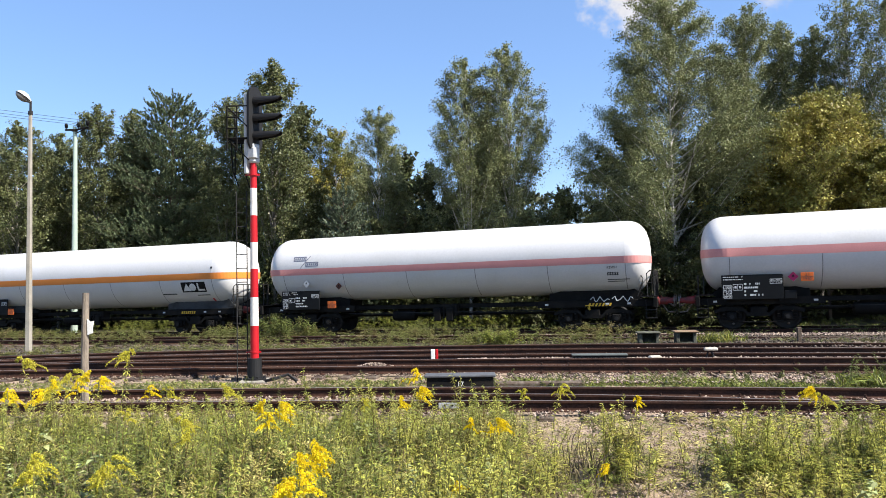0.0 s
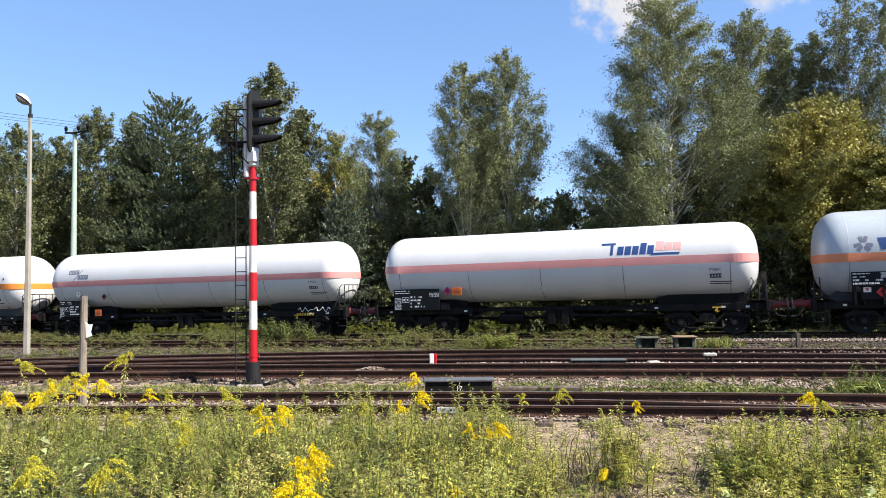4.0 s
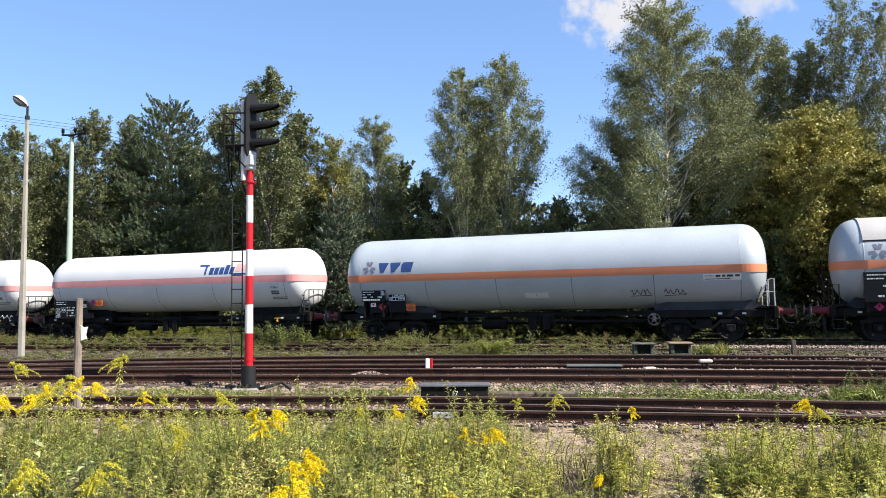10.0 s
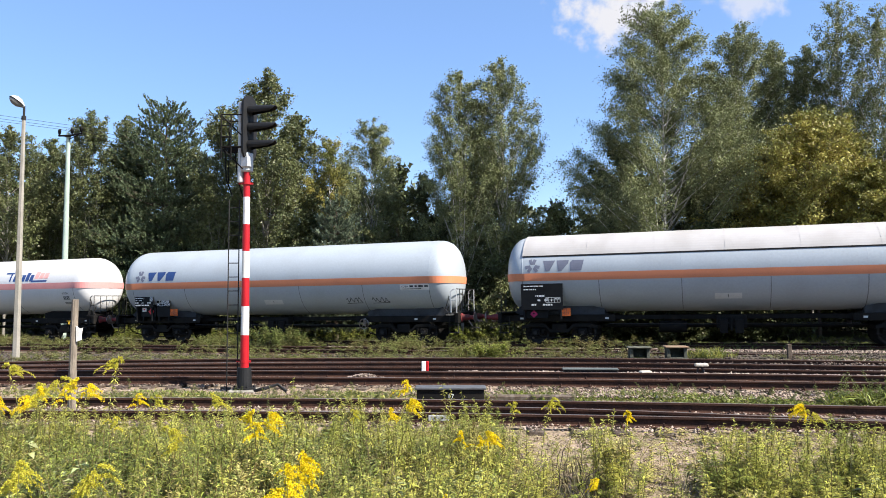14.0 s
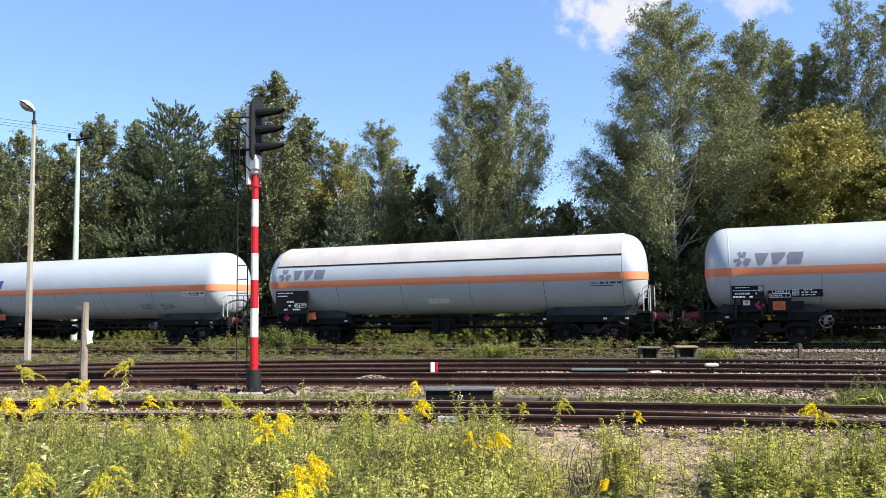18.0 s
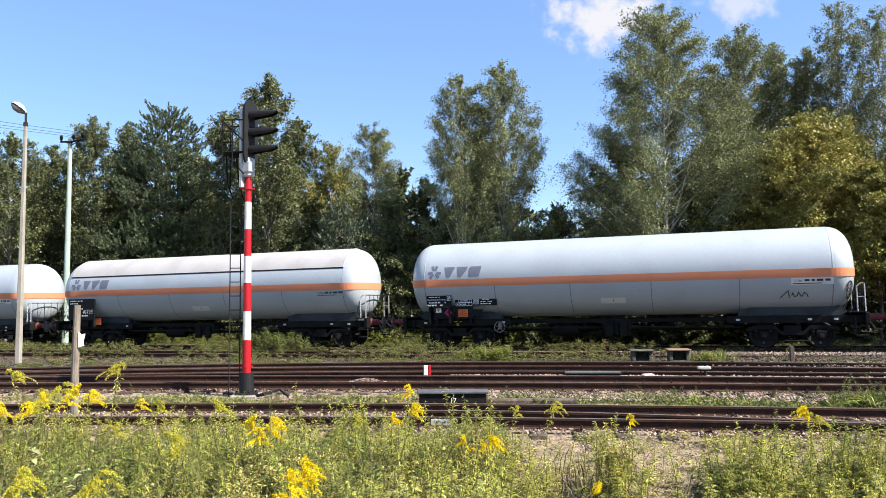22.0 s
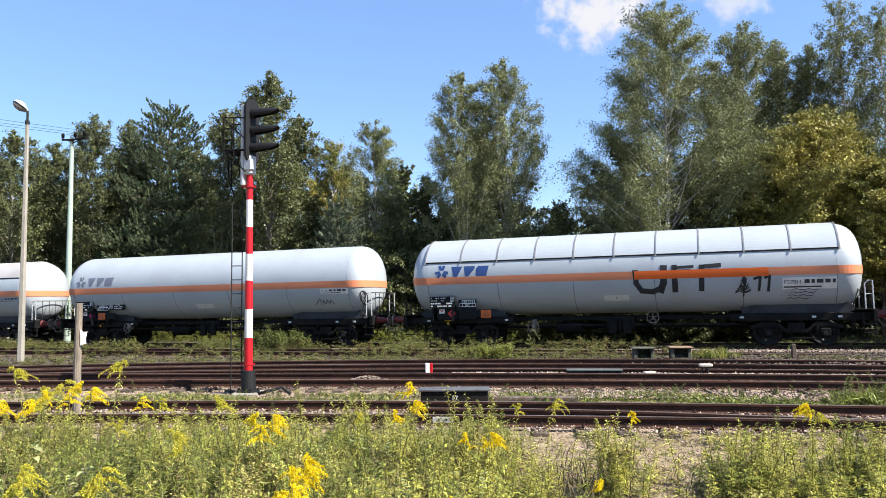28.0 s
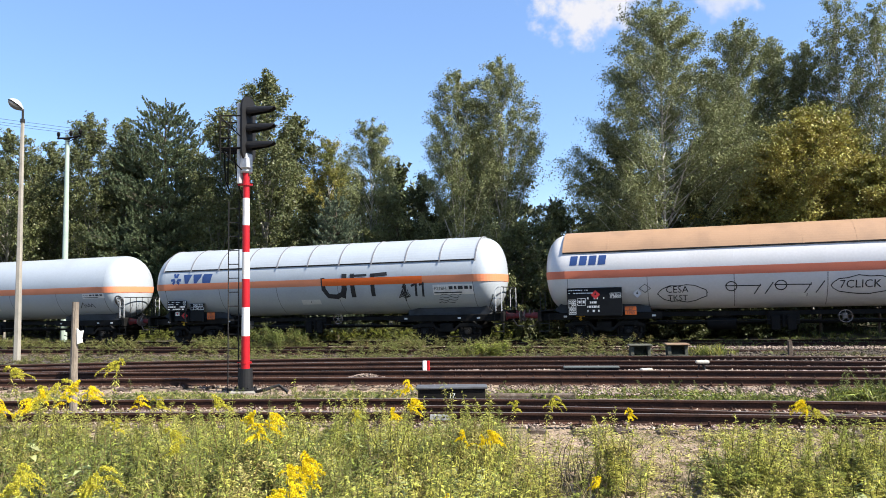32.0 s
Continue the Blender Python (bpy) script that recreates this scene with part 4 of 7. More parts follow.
def number_plate(w, x0, x1, z0, z1, top="23", low="1965"):
    """An orange hazard plate with its two numbers."""
    g = Geo()
    g.box(x0, x1, -1.33, -1.31, z0, z1, 0, 0.004)
    p = part("hazard_plate", g, M_PLATE, w, "orange hazard plate with black figures")
    g = Geo()
    h = (z1 - z0)
    zm = (z0 + z1) / 2
    g.box(x0, x1, -1.335, -1.331, zm - 0.006, zm + 0.006)
    for body, z in ((top, zm + 0.03), (low, z0 + 0.03)):
        t = text_geo(body, h * 0.52)
        wd = max(v[0] for v in t.v)
        k = min(1.0, (x1 - x0 - 0.03) / wd)
        g.add([((x0 + x1) / 2 + (v[0] - wd / 2) * k, -1.336, z + v[2]) for v in t.v], t.f)
    part("figures", g, M_INKD, p)


def hazard_bar(w, x0, x1, z0, z1):
    g = Geo()
    n = 7
    d = (x1 - x0) / n
    for i in range(n):
        a = x0 + d * i
        g.add([(a, -1.06, z0), (a + d * 0.55, -1.06, z0), (a + d * 0.95, -1.06, z1), (a + d * 0.4, -1.06, z1)], [(0, 1, 2, 3)])
    part("hazard_stripes", g, M_YELLOW, w, "yellow slanted warning stripes on the sill")


def lift_mark(w, x, z=0.98):
    g = Geo()
    g.box(x - 0.16, x + 0.16, -1.075, -1.055, z, z + 0.035)
    g.path([(x - 0.05, -1.075, z - 0.05), (x - 0.05, -1.075, z - 0.11), (x, -1.075, z - 0.14), (x + 0.05, -1.075, z - 0.11)], 0.016)
    g.box(x - 0.022, x + 0.022, -1.08, -1.055, z - 0.10, z)
    part("jacking_mark", g, M_YELLOW, w, "yellow jacking mark")


def small_label(w, fl, x0, x1, z0, z1, m=None):
    fl.clear()
    fl.patch(x0, x1, z0, z1)
    p = part("label_panel", fl.wrapped(), m or M_LABEL, w, "pale blank panel")
    fl.clear()
    fl.patch((x0 + x1) / 2 - 0.012, (x0 + x1) / 2 + 0.012, z0 + 0.05, z1 - 0.05, out=0.01)
    part("divider", fl.wrapped(), M_INKD, p)


def sign(w, fl, x0, x1, z0, z1, body="P27BH", panel=True):
    """Inspection lettering, as a rule on a white strip."""
    p = w
    if panel:
        fl.clear()
        fl.patch(x0, x1, z0, z1, out=0.006)
        p = part("inspection_panel", fl.wrapped(), M_SIGWHITE, w, "white panel with black inspection lettering")
    fl.clear()
    h = z1 - z0
    fl.text(body, h * 0.48, x0 + 0.04, z0 + h * 0.45, out=0.012)
    x = x0 + 0.04 + h * 1.6
    k = 0
    while x < x1 - 0.12:
        ww = (0.16, 0.10, 0.2)[k % 3]
        fl.patch(x, min(x + ww, x1 - 0.04), z0 + h * 0.5, z0 + h * 0.82, out=0.012)
        x += ww + 0.06
        k += 1
    fl.patch(x0 + 0.04, x0 + (x1 - x0) * 0.72, z0 + h * 0.14, z0 + h * 0.26, out=0.012)
    part("lettering", fl.wrapped(), M_INKD, p)


def emblem(w, fl, x, z, mark, word, slant=0.25):
    """A three-armed mark and a word-shaped row of blocks, plain shapes."""
    fl.clear()
    s = 0.25
    for k in range(3):
        a = radians(90 + 120 * k)
        c, d = math.cos(a), math.sin(a)
        pts = [(0.26 * s, -0.35 * s), (0.95 * s, -0.62 * s), (1.1 * s, -0.15 * s), (0.62 * s, 0.0), (1.1 * s, 0.15 * s), (0.95 * s, 0.62 * s), (0.26 * s, 0.35 * s)]
        fl.poly([(x + 0.27 + u * c - v * d, z + 0.20 + u * d + v * c) for u, v in pts])
    part("emblem", fl.wrapped(), mark, w, "three-armed emblem")
    fl.clear()
    x += 0.68
    fl.poly([(x, z + 0.40), (x + 0.46, z + 0.40), (x + 0.24, z), (x + 0.09, z)])
    fl.poly([(x + 0.52, z + 0.40), (x + 0.98, z + 0.40), (x + 0.95, z + 0.28), (x + 0.70, z), (x + 0.58, z)])
    fl.poly([(x + 1.10, z + 0.40), (x + 1.54, z + 0.40), (x + 1.44, z), (x + 1.02, z), (x + 1.02, z + 0.30)])
    part("emblem", fl.wrapped(), word, w, "slanted block shapes of a company mark")


def shield(w, r, zc, half, z_edge, m, nribs, ribm, label, name="sunshield", lift=0.07, rib=0.03, tab=3.0):
    """A sheet roof over the tank's top with its ribs."""
    a = math.degrees(math.asin((z_edge - zc) / (r + lift)))
    x1 = half - 0.80
    g = Geo()
    g.lathe([(-x1, r + lift - 0.03), (-x1, r + lift), (x1, r + lift), (x1, r + lift - 0.03)], "x", 28, 0, (0, 0, zc), (a, 180 - a))
    s = part(name, g, m, w, label, smooth=False)
    for y in (-1, 1):
        t = radians(a)
        yy, zz = y * (r + lift) * math.cos(t), zc + (r + lift) * math.sin(t)
        part("shield_edge", Geo().box(-x1, x1, min(yy, yy - y * 0.05), max(yy, yy - y * 0.05), zz - 0.045, zz + 0.012, 0, 0.008), M_FRAMEG, s)
    for i in range(nribs):
        x = -x1 + 0.02 + (2 * x1 - 0.04) * i / (nribs - 1)
        part("shield_rib", Geo().lathe([(x - 0.025, r + lift), (x - 0.025, r + lift + rib), (x + 0.025, r + lift + rib), (x + 0.025, r + lift)], "x", 28, 0, (0, 0, zc), (a - tab, 180 - a + tab)), ribm, s)
    return s


# first: white with an orange stripe
w, fl = wagon(-25.0, 8.38, 1.50, 2.75, 6.05, M_WHITE, M_ORANGE, (2.48, 2.77), (-7.2, -4.3, -1.4, 1.5, 4.4, 7.3), "white gas tank wagon with a bright orange stripe", end_rails=1, dome=1.2)
fl.clear()
fl.patch(5.58, 6.91, 1.92, 2.38)
p = part("emblem_panel", fl.wrapped(), M_BOARD, w, "dark blue panel with white emblem shapes")
fl.clear()
fl.poly([(5.66, 1.98), (6.10, 1.98), (5.88, 2.32)], out=0.012)
fl.poly([(6.2 + 0.18 * math.cos(i * 0.524), 2.15 + 0.17 * math.sin(i * 0.524)) for i in range(12)], out=0.012)
fl.patch(6.46, 6.54, 1.98, 2.32, out=0.012).patch(6.54, 6.84, 1.98, 2.06, out=0.012)
part("emblem", fl.wrapped(), M_INK, p)
fl.clear()
fl.patch(4.4, 5.2, 1.83, 1.88).patch(6.3, 7.0, 1.76, 1.80).patch(7.25, 7.36, 2.95, 3.05)
part("lettering", fl.wrapped(), M_INKD, w)
fl.clear()
fl.patch(7.0, 7.1, 1.45, 1.62)
part("warning_mark", fl.wrapped(), M_RED, w)
boards(w, fl, -7.3, -5.3, 1.05, 1.85, 5, 3)
number_plate(w, -5.25, -4.85, 1.06, 1.36)
hazard_bar(w, 5.3, 6.1, 0.93, 1.05)

# second: white, a faded stripe
w, fl = wagon(-6.85, 8.2, 1.40, 2.76, 6.05, M_WHITE, M_PINK, (2.50, 2.77), (-7.15, -4.27, -1.39, 1.55, 4.45, 7.36), "white gas tank wagon with a faded pink stripe", skirt=False)
boards(w, fl, -7.30, -5.45, 1.02, 1.82, 5, 5)
number_plate(w, -5.05, -4.66, 1.06, 1.36)
diamond(w, -4.52, 1.98, 0.15, M_RUST, -1.30, "dark faded diamond label")
diamond(w, -6.05, 2.12, 0.16, M_GALV, -1.35, "bare worn diamond label")
fl.clear()
for x, z, k in ((-6.65, 3.10, 0), (-6.05, 2.86, 0)):
    fl.patch(x, x + 0.62, z, z + 0.035).patch(x, x + 0.62, z + 0.16, z + 0.195).patch(x, x + 0.05, z, z + 0.19).patch(x + 0.57, x + 0.62, z, z + 0.19)
    for i in range(5):
        fl.patch(x + 0.08 + 0.1 * i, x + 0.14 + 0.1 * i, z + 0.05, z + 0.14)
fl.line([(-6.3, 2.80), (-5.85, 3.30)], 0.03)
part("emblem", fl.wrapped(), M_PALE, w, "small blue and grey framed emblem")
fl.clear()
fl.text("P29BH", 0.135, 6.68, 2.32)
fl.patch(6.70, 7.05, 2.08, 2.10).patch(6.70, 7.05, 2.17, 2.19)
for i in range(5):
    fl.patch(6.68 + 0.09 * i, 6.73 + 0.09 * i, 2.07, 2.18)
fl.patch(6.68, 7.5, 1.90, 1.93).patch(6.68, 7.3, 1.83, 1.86)
part("lettering", fl.wrapped(), M_INKD, w, "black inspection lettering on the flank")
hazard_bar(w, 5.9, 6.8, 0.92, 1.04)
lift_mark(w, 5.95, 0.93)
g = Geo()
fl.clear()
for i, (a, b) in enumerate(((6.0, 6.7), (6.8, 7.6))):
    pts = curve_pts(11 + i, 9, a, b, 1.16, 1.38)
    for (x0, z0), (x1, z1) in zip(pts, pts[1:]):
        g.tube((x0, -1.065, z0 - 0.1), (x1, -1.065, z1 - 0.1), 0.013, n=5)
part("scrawl", g, M_INK, w, "white spray-painted scrawl")

# third: white, blue and rose mark
w, fl = wagon(10.45, 7.3, 1.39, 2.72, 5.45, M_WHITE, M_PINK, (2.58, 2.88), (-6.35, -3.4, -0.5, 2.6, 6.3), "white gas tank wagon with faded pink stripe and blue mark", skirt=False)
boards(w, fl, -6.65, -4.65, 1.07, 1.93, 5, 8)
g = Geo()
g.box(-4.62, -4.25, -1.28, -1.25, 1.07, 1.35, 0, 0.006)
part("data_board", g, M_BOARD, w)
diamond(w, -4.33, 1.82, 0.17, M_MAGENTA, -1.27)
number_plate(w, -4.10, -3.70, 1.66, 1.95)
small_label(w, fl, -1.0, -0.1, 1.72, 1.92)
fl.clear()
x = 1.85
fl.patch(x, x + 0.52, 3.36, 3.44).patch(x + 0.30, x + 0.40, 2.98, 3.36, slant=0.1)
for i in range(5):
    a = x + 0.55 + 0.27 * i
    fl.patch(a, a + 0.22, 2.98, 3.30 if i != 3 else 3.40, slant=0.15)
fl.patch(x + 1.75, x + 2.75, 2.94, 3.02, slant=0.4)
part("emblem", fl.wrapped(), M_BLUE, w, "blue lettering-shaped mark with an underline")
fl.clear()
for i in range(3):
    a = x + 1.95 + 0.30 * i
    fl.patch(a, a + 0.26, 3.10, 3.45 - 0.06 * (i > 0), slant=0.1)
part("emblem", fl.wrapped(), M_ROSE, w, "faded rose outline mark")
fl.clear()
fl.text("P29BH", 0.135, 5.60, 2.30)
fl.patch(5.6, 6.0, 2.05, 2.09).patch(5.6, 6.0, 2.16, 2.20).patch(5.6, 6.35, 1.90, 1.93).patch(5.6, 6.3, 1.83, 1.86)
for i in range(4):
    fl.patch(5.62 + 0.1 * i, 5.67 + 0.1 * i, 2.07, 2.18)
part("lettering", fl.wrapped(), M_INKD, w, "black inspection lettering on the flank")
lift_mark(w, 5.8, 0.98)


def grey_wagon(at, mark, word, seed, label, wheels, signx=(6.1, 7.35), plate=(-5.35, 1.23), em=(-7.17, 2.82), sz=(2.19, 2.42), half=8.27, dz=0.0, dia=M_RED, layout=1, r=1.525, lab=True):
    w, fl = wagon(at, half, r, 2.73, 6.05, M_GREY, M_SALMON, (2.44, 2.73), (-7.34, -4.45, -1.52, 1.42, 4.4, 7.34), label, wheel_at=wheels, end_rails=2)
    emblem(w, fl, em[0], em[1], mark, word)
    if layout:
        # upper board, lower boards, ruled table beside them
        b = plain_board(w, -7.30, -6.26, 1.64 + dz, 2.10 + dz, -1.41, label="black board with white lettering")
        part("lettering", bars(-7.26, -6.46, 1.88 + dz, 2.09 + dz, -1.415, 2, seed, 0.9, 0.3), M_INK, b)
        part("lettering", bars(-7.26, -6.30, 1.66 + dz, 1.88 + dz, -1.415, 2, seed + 1, 0.7, 0.55), M_INK, b)
        part("table_lines", grid(-6.43, -6.29, 1.90 + dz, 2.07 + dz, -1.415, 2, 3, 0.012, 0.8, seed), M_INK, b)
        plain_board(w, -7.02, -6.20, 1.18 + dz, 1.62 + dz, -1.28)
        b = plain_board(w, -6.14, -5.40, 1.18 + dz, 1.96 + dz, -1.29)
        part("table_lines", grid(-6.10, -5.43, 1.68 + dz, 1.80 + dz, -1.295, 5, 1, 0.018, 0.5, seed), M_INK, b)
        part("table_lines", grid(-5.98, -5.46, 1.82 + dz, 1.93 + dz, -1.295, 6, 1, 0.018, 0.3, seed + 1), M_INK, b)
        diamond(w, -6.42, 1.42 + dz, 0.17, dia)
        g = Geo()
        g.box(-6.95, -6.72, -1.30, -1.285, 1.42 + dz, 1.59 + dz, 0, 0.004)
        p = part("label_plate", g, M_SIGWHITE, w)
        g = Geo().add([(-6.90, -1.304, 1.55 + dz), (-6.835, -1.304, 1.46 + dz), (-6.77, -1.304, 1.55 + dz)], [(0, 1, 2)])
        part("triangle_mark", g, M_RED, p)
        number_plate(w, plate[0], plate[0] + 0.40, plate[1], plate[1] + 0.30)
    if lab:
        small_label(w, fl, -0.42, 0.48, 1.68, 1.88)
    sign(w, fl, signx[0], signx[1], sz[0], sz[1], "P27BH" if layout else "P29BH", layout > 0)
    return w, fl


# fourth
w, fl = grey_wagon(27.8, M_PALE, M_BLUE, 21, "pale grey gas tank wagon with salmon stripe and blue mark", ((4.35, 0.82),))
fl.clear()
for a in (3.55, 4.75):
    fl.line(curve_pts(int(a * 10), 14, a, a + 0.75, 1.72, 1.92), 0.025)
    fl.line([(a, 1.68), (a + 0.75, 1.70)], 0.02)
part("scrawl", fl.wrapped(), M_GRAFF, w, "thin black outlined scrawl")

# fifth: smooth sheet roof
w, fl = grey_wagon(46.31, M_PALE, M_PALE, 33, "grey gas tank wagon with faded mark under sheet sunshield", None, half=8.14, layout=0, em=(-7.20, 2.80), r=1.50)
shield(w, 1.50, 2.73, 8.14, 3.40, M_SHIELD, 7, M_SHIELD, "smooth beige-grey sheet sunshield over the tank", lift=0.035, rib=0.005, tab=0.0)
b = plain_board(w, -7.40, -5.80, 1.34, 2.33, -1.48, label="black board with small white lettering")
part("lettering", bars(-7.30, -6.3, 2.05, 2.30, -1.485, 2, 35, 0.85, 0.35), M_INK, b)
part("lettering", bars(-7.0, -6.2, 1.45, 1.95, -1.485, 3, 36, 0.7, 0.4), M_INK, b)
part("table_lines", grid(-6.45, -5.9, 1.62, 1.80, -1.485, 5, 2, 0.012, 0.4, 37), M_INK, b)
plain_board(w, -7.3, -6.4, 1.02, 1.32, -1.28)
diamond(w, -6.95, 1.18, 0.15, M_MAGENTA)
number_plate(w, -5.95, -5.55, 1.10, 1.40)

# sixth
w, fl = grey_wagon(64.68, M_PALE, M_PALE, 41, "pale grey gas tank wagon with salmon stripe and faded mark", ((-4.35, 0.83),), signx=(6.05, 7.35), plate=(-6.0, 1.24), em=(-7.18, 2.82), dia=M_MAGENTA, half=8.16)
b = plain_board(w, -5.42, -4.42, 1.68, 1.98, -1.30, False, "narrow black board with lettered tables")
part("table_lines", grid(-5.36, -5.16, 1.74, 1.93, -1.305, 2, 2, 0.014, 0.6, 4), M_INK, b)
part("lettering", bars(-5.08, -4.48, 1.71, 1.96, -1.305, 3, 43, 0.85, 0.5), M_INK, b)
plain_board(w, -5.43, -5.02, 1.25, 1.53, -1.28, False)
lift_mark(w, -6.1, 1.03)
fl.clear()
fl.line([(5.7, 1.75), (5.95, 2.0), (6.0, 1.75)], 0.03).line(curve_pts(77, 10, 6.05, 6.6, 1.76, 1.95), 0.03)
part("scrawl", fl.wrapped(), M_GRAFF, w, "small black spray tag")
fl.clear()
for k, ww in ((1.0, 0.06), (0.62, 0.03)):
    fl.line([(7.86 + 0.10 * k * math.cos(i * 0.42), 1.86 + 0.34 * k * math.sin(i * 0.42)) for i in range(16)], ww * 0.7)
fl.line(curve_pts(79, 5, 7.80, 7.92, 1.76, 1.98), 0.025)
part("scrawl", fl.wrapped(8.16 - 0.95), M_GRAFF, w, "round black spray tag on the tank's end")

# seventh: ribbed sunshield, large black graffiti
w, fl = grey_wagon(82.95, M_BLUE, M_BLUE, 53, "grey gas tank wagon with ribbed sunshield and black graffiti", ((-3.15, 0.75), (1.3, 1.05)), signx=(5.65, 7.33), sz=(1.96, 2.36), dz=-0.13, plate=(-5.20, 1.11), em=(-7.01, 2.74))
lift_mark(w, -6.65, 0.98)
shield(w, 1.525, 2.73, 8.27, 3.34, M_GREY, 11, M_RIB, "grey sunshield with raised ribs over the tank", lift=0.045, rib=0.02)
fl.clear()
# three tall letters and two figures, brushed on in uneven strokes
for pts, ww in (([(0.75, 2.72), (0.77, 2.3), (0.95, 2.02), (1.35, 1.98), (1.62, 2.1)], 0.19), ([(1.75, 2.85), (1.73, 2.3), (1.62, 2.0)], 0.24),
                ([(2.12, 2.86), (2.12, 2.0)], 0.20), ([(2.1, 2.82), (2.75, 2.84)], 0.10), ([(2.25, 2.72), (2.6, 2.72)], 0.05),
                ([(3.05, 2.84), (3.02, 2.02)], 0.18), ([(3.0, 2.82), (3.65, 2.86)], 0.15),
                ([(4.75, 2.35), (4.95, 2.42), (4.90, 1.95)], 0.09), ([(5.1, 2.38), (5.25, 2.44), (5.2, 1.93)], 0.09)):
    fl.line(pts, ww, out=0.011)
for i in range(9):
    fl.line(curve_pts(90 + i, 5, 4.15 + 0.03 * i, 4.62 - 0.02 * i, 1.85 + 0.05 * i, 1.95 + 0.06 * i), 0.035, out=0.011)
fl.line([(4.4, 1.75), (4.45, 2.45)], 0.05, out=0.011)
part("graffiti", fl.wrapped(), M_GRAFF, w, "large black brushed graffiti letters and figures")
fl.clear()
fl.patch(0.72, 5.22, 2.435, 2.735, out=0.014)
part("overpaint", fl.wrapped(), M_GRAFO, w, "fresh orange paint over the graffiti")
fl.clear()
for i in range(4):
    fl.line(curve_pts(120 + i, 8, 5.8 + 0.05 * i, 6.5 + 0.1 * i, 1.62 + 0.1 * i, 1.68 + 0.1 * i), 0.02)
part("scrawl", fl.wrapped(), M_GRAFF, w, "thin rubbed pen scrawl")

# eighth: tan cover
w, fl = wagon(101.3, 8.27, 1.50, 2.70, 6.05, M_WHITE, M_CORAL, (2.42, 2.71), (-7.3, -4.4, -1.45, 1.5, 4.4, 7.3), "white gas tank wagon with tan sunshield and orange stripe", wheel_at=((2.0, 0.9),))
shield(w, 1.50, 2.70, 8.27, 3.42, M_TAN, 10, M_TAN, "tan sheet sunshield over the tank", lift=0.055, rib=0.004, tab=0.0)
boards(w, fl, -7.34, -5.32, 1.03, 2.07, 5, 61, -1.40)
diamond(w, -6.28, 1.81, 0.17, M_RED, -1.415)
number_plate(w, -5.24, -4.83, 1.05, 1.35)
diamond(w, -4.78, 1.82, 0.16, M_GALV, -1.30, "bare worn diamond label")
lift_mark(w, -6.9, 1.0)
fl.clear()
x = -7.2
for i in range(4):
    fl.patch(x + 0.35 * i, x + 0.35 * i + 0.27, 2.92, 3.27, slant=0.15)
part("emblem", fl.wrapped(), M_BLUE, w, "blue block shapes of a company mark")
fl.clear()
cl = [(-3.2 + 0.85 * math.cos(i * 0.35) * (1 + 0.05 * math.sin(i * 3.1)), 1.79 + 0.30 * math.sin(i * 0.35) * (1 + 0.1 * math.sin(i * 2.3))) for i in range(19)]
fl.line(cl, 0.03)
fl.text("CESA", 0.34, -3.78, 1.82).text("TKST", 0.30, -3.72, 1.53)
ring = [(math.cos(i * 0.4), math.sin(i * 0.4)) for i in range(17)]
for cx in (-1.55, 0.05):
    fl.line([(cx + 0.18 * a, 2.0 + 0.16 * b) for a, b in ring], 0.035)
    fl.line([(cx - 0.2, 2.02), (cx + 0.95, 2.0)], 0.035).line([(cx + 0.75, 1.72), (cx + 0.95, 2.05)], 0.035).line([(cx + 1.1, 1.72), (cx + 1.35, 2.1)], 0.035)
cl = [(2.6 + 1.0 * math.cos(i * 0.35), 1.95 + 0.30 * math.sin(i * 0.35) * (1 + 0.1 * math.sin(i * 2.9))) for i in range(19)]
fl.line(cl, 0.03)
fl.text("7CLICK", 0.38, 1.85, 1.85)
fl.line([(-4.7, 2.0), (-4.5, 2.15), (-4.3, 2.0), (-4.5, 1.85), (-4.7, 2.0)], 0.02)
part("graffiti", fl.wrapped(), M_GRAFF, w, "black pen graffiti in cloud outlines")
small_label(w, fl, 0.35, 1.4, 1.55, 1.75)

# ---------------------------------------------------------------- signal, poles, boxes
def put_on_ground(x, y, dz=0.0):
    return float(ground_z(x, y)) + dz


SX, SY = -4.30, 16.30
sg = empty("railway_signal", pose(SX, SY, -0.24), "railway light signal on a red and white striped mast", "railway signal")
g = Geo()
g.box(-0.30, 0.30, -0.30, 0.30, -0.06, 0.06, 0, 0.03)
part("footing", g, M_CONC, sg)
g = Geo()
g.tube((0, 0, 0.05), (0, 0, 0.10), 0.25, 0.25, 16)
g.tube((0, 0, 0.10), (0, 0, 0.53), 0.165, 0.15, 18)
for i in range(6):
    a = i * math.pi / 3
    g.tube((0.21 * math.cos(a), 0.21 * math.sin(a), 0.10), (0.21 * math.cos(a), 0.21 * math.sin(a), 0.14), 0.025, n=6)
part("mast_foot", g, M_SIGBLACK, sg, "black mast foot with bolts")
zb = [0.53, 1.24, 1.87, 2.50, 3.09, 3.69, 4.30, 4.86]
for i, (a, b) in enumerate(zip(zb, zb[1:])):
    ra, rb = 0.094 - 0.0035 * i, 0.094 - 0.0035 * (i + 1)
    g = Geo().tube((0, 0, a), (0, 0, b), ra, rb, 20)
    part("mast_band", g, M_SIGRED if i % 2 == 0 else M_SIGWHITE, sg, "red painted mast band" if i % 2 == 0 else "white painted mast band", smooth=False)
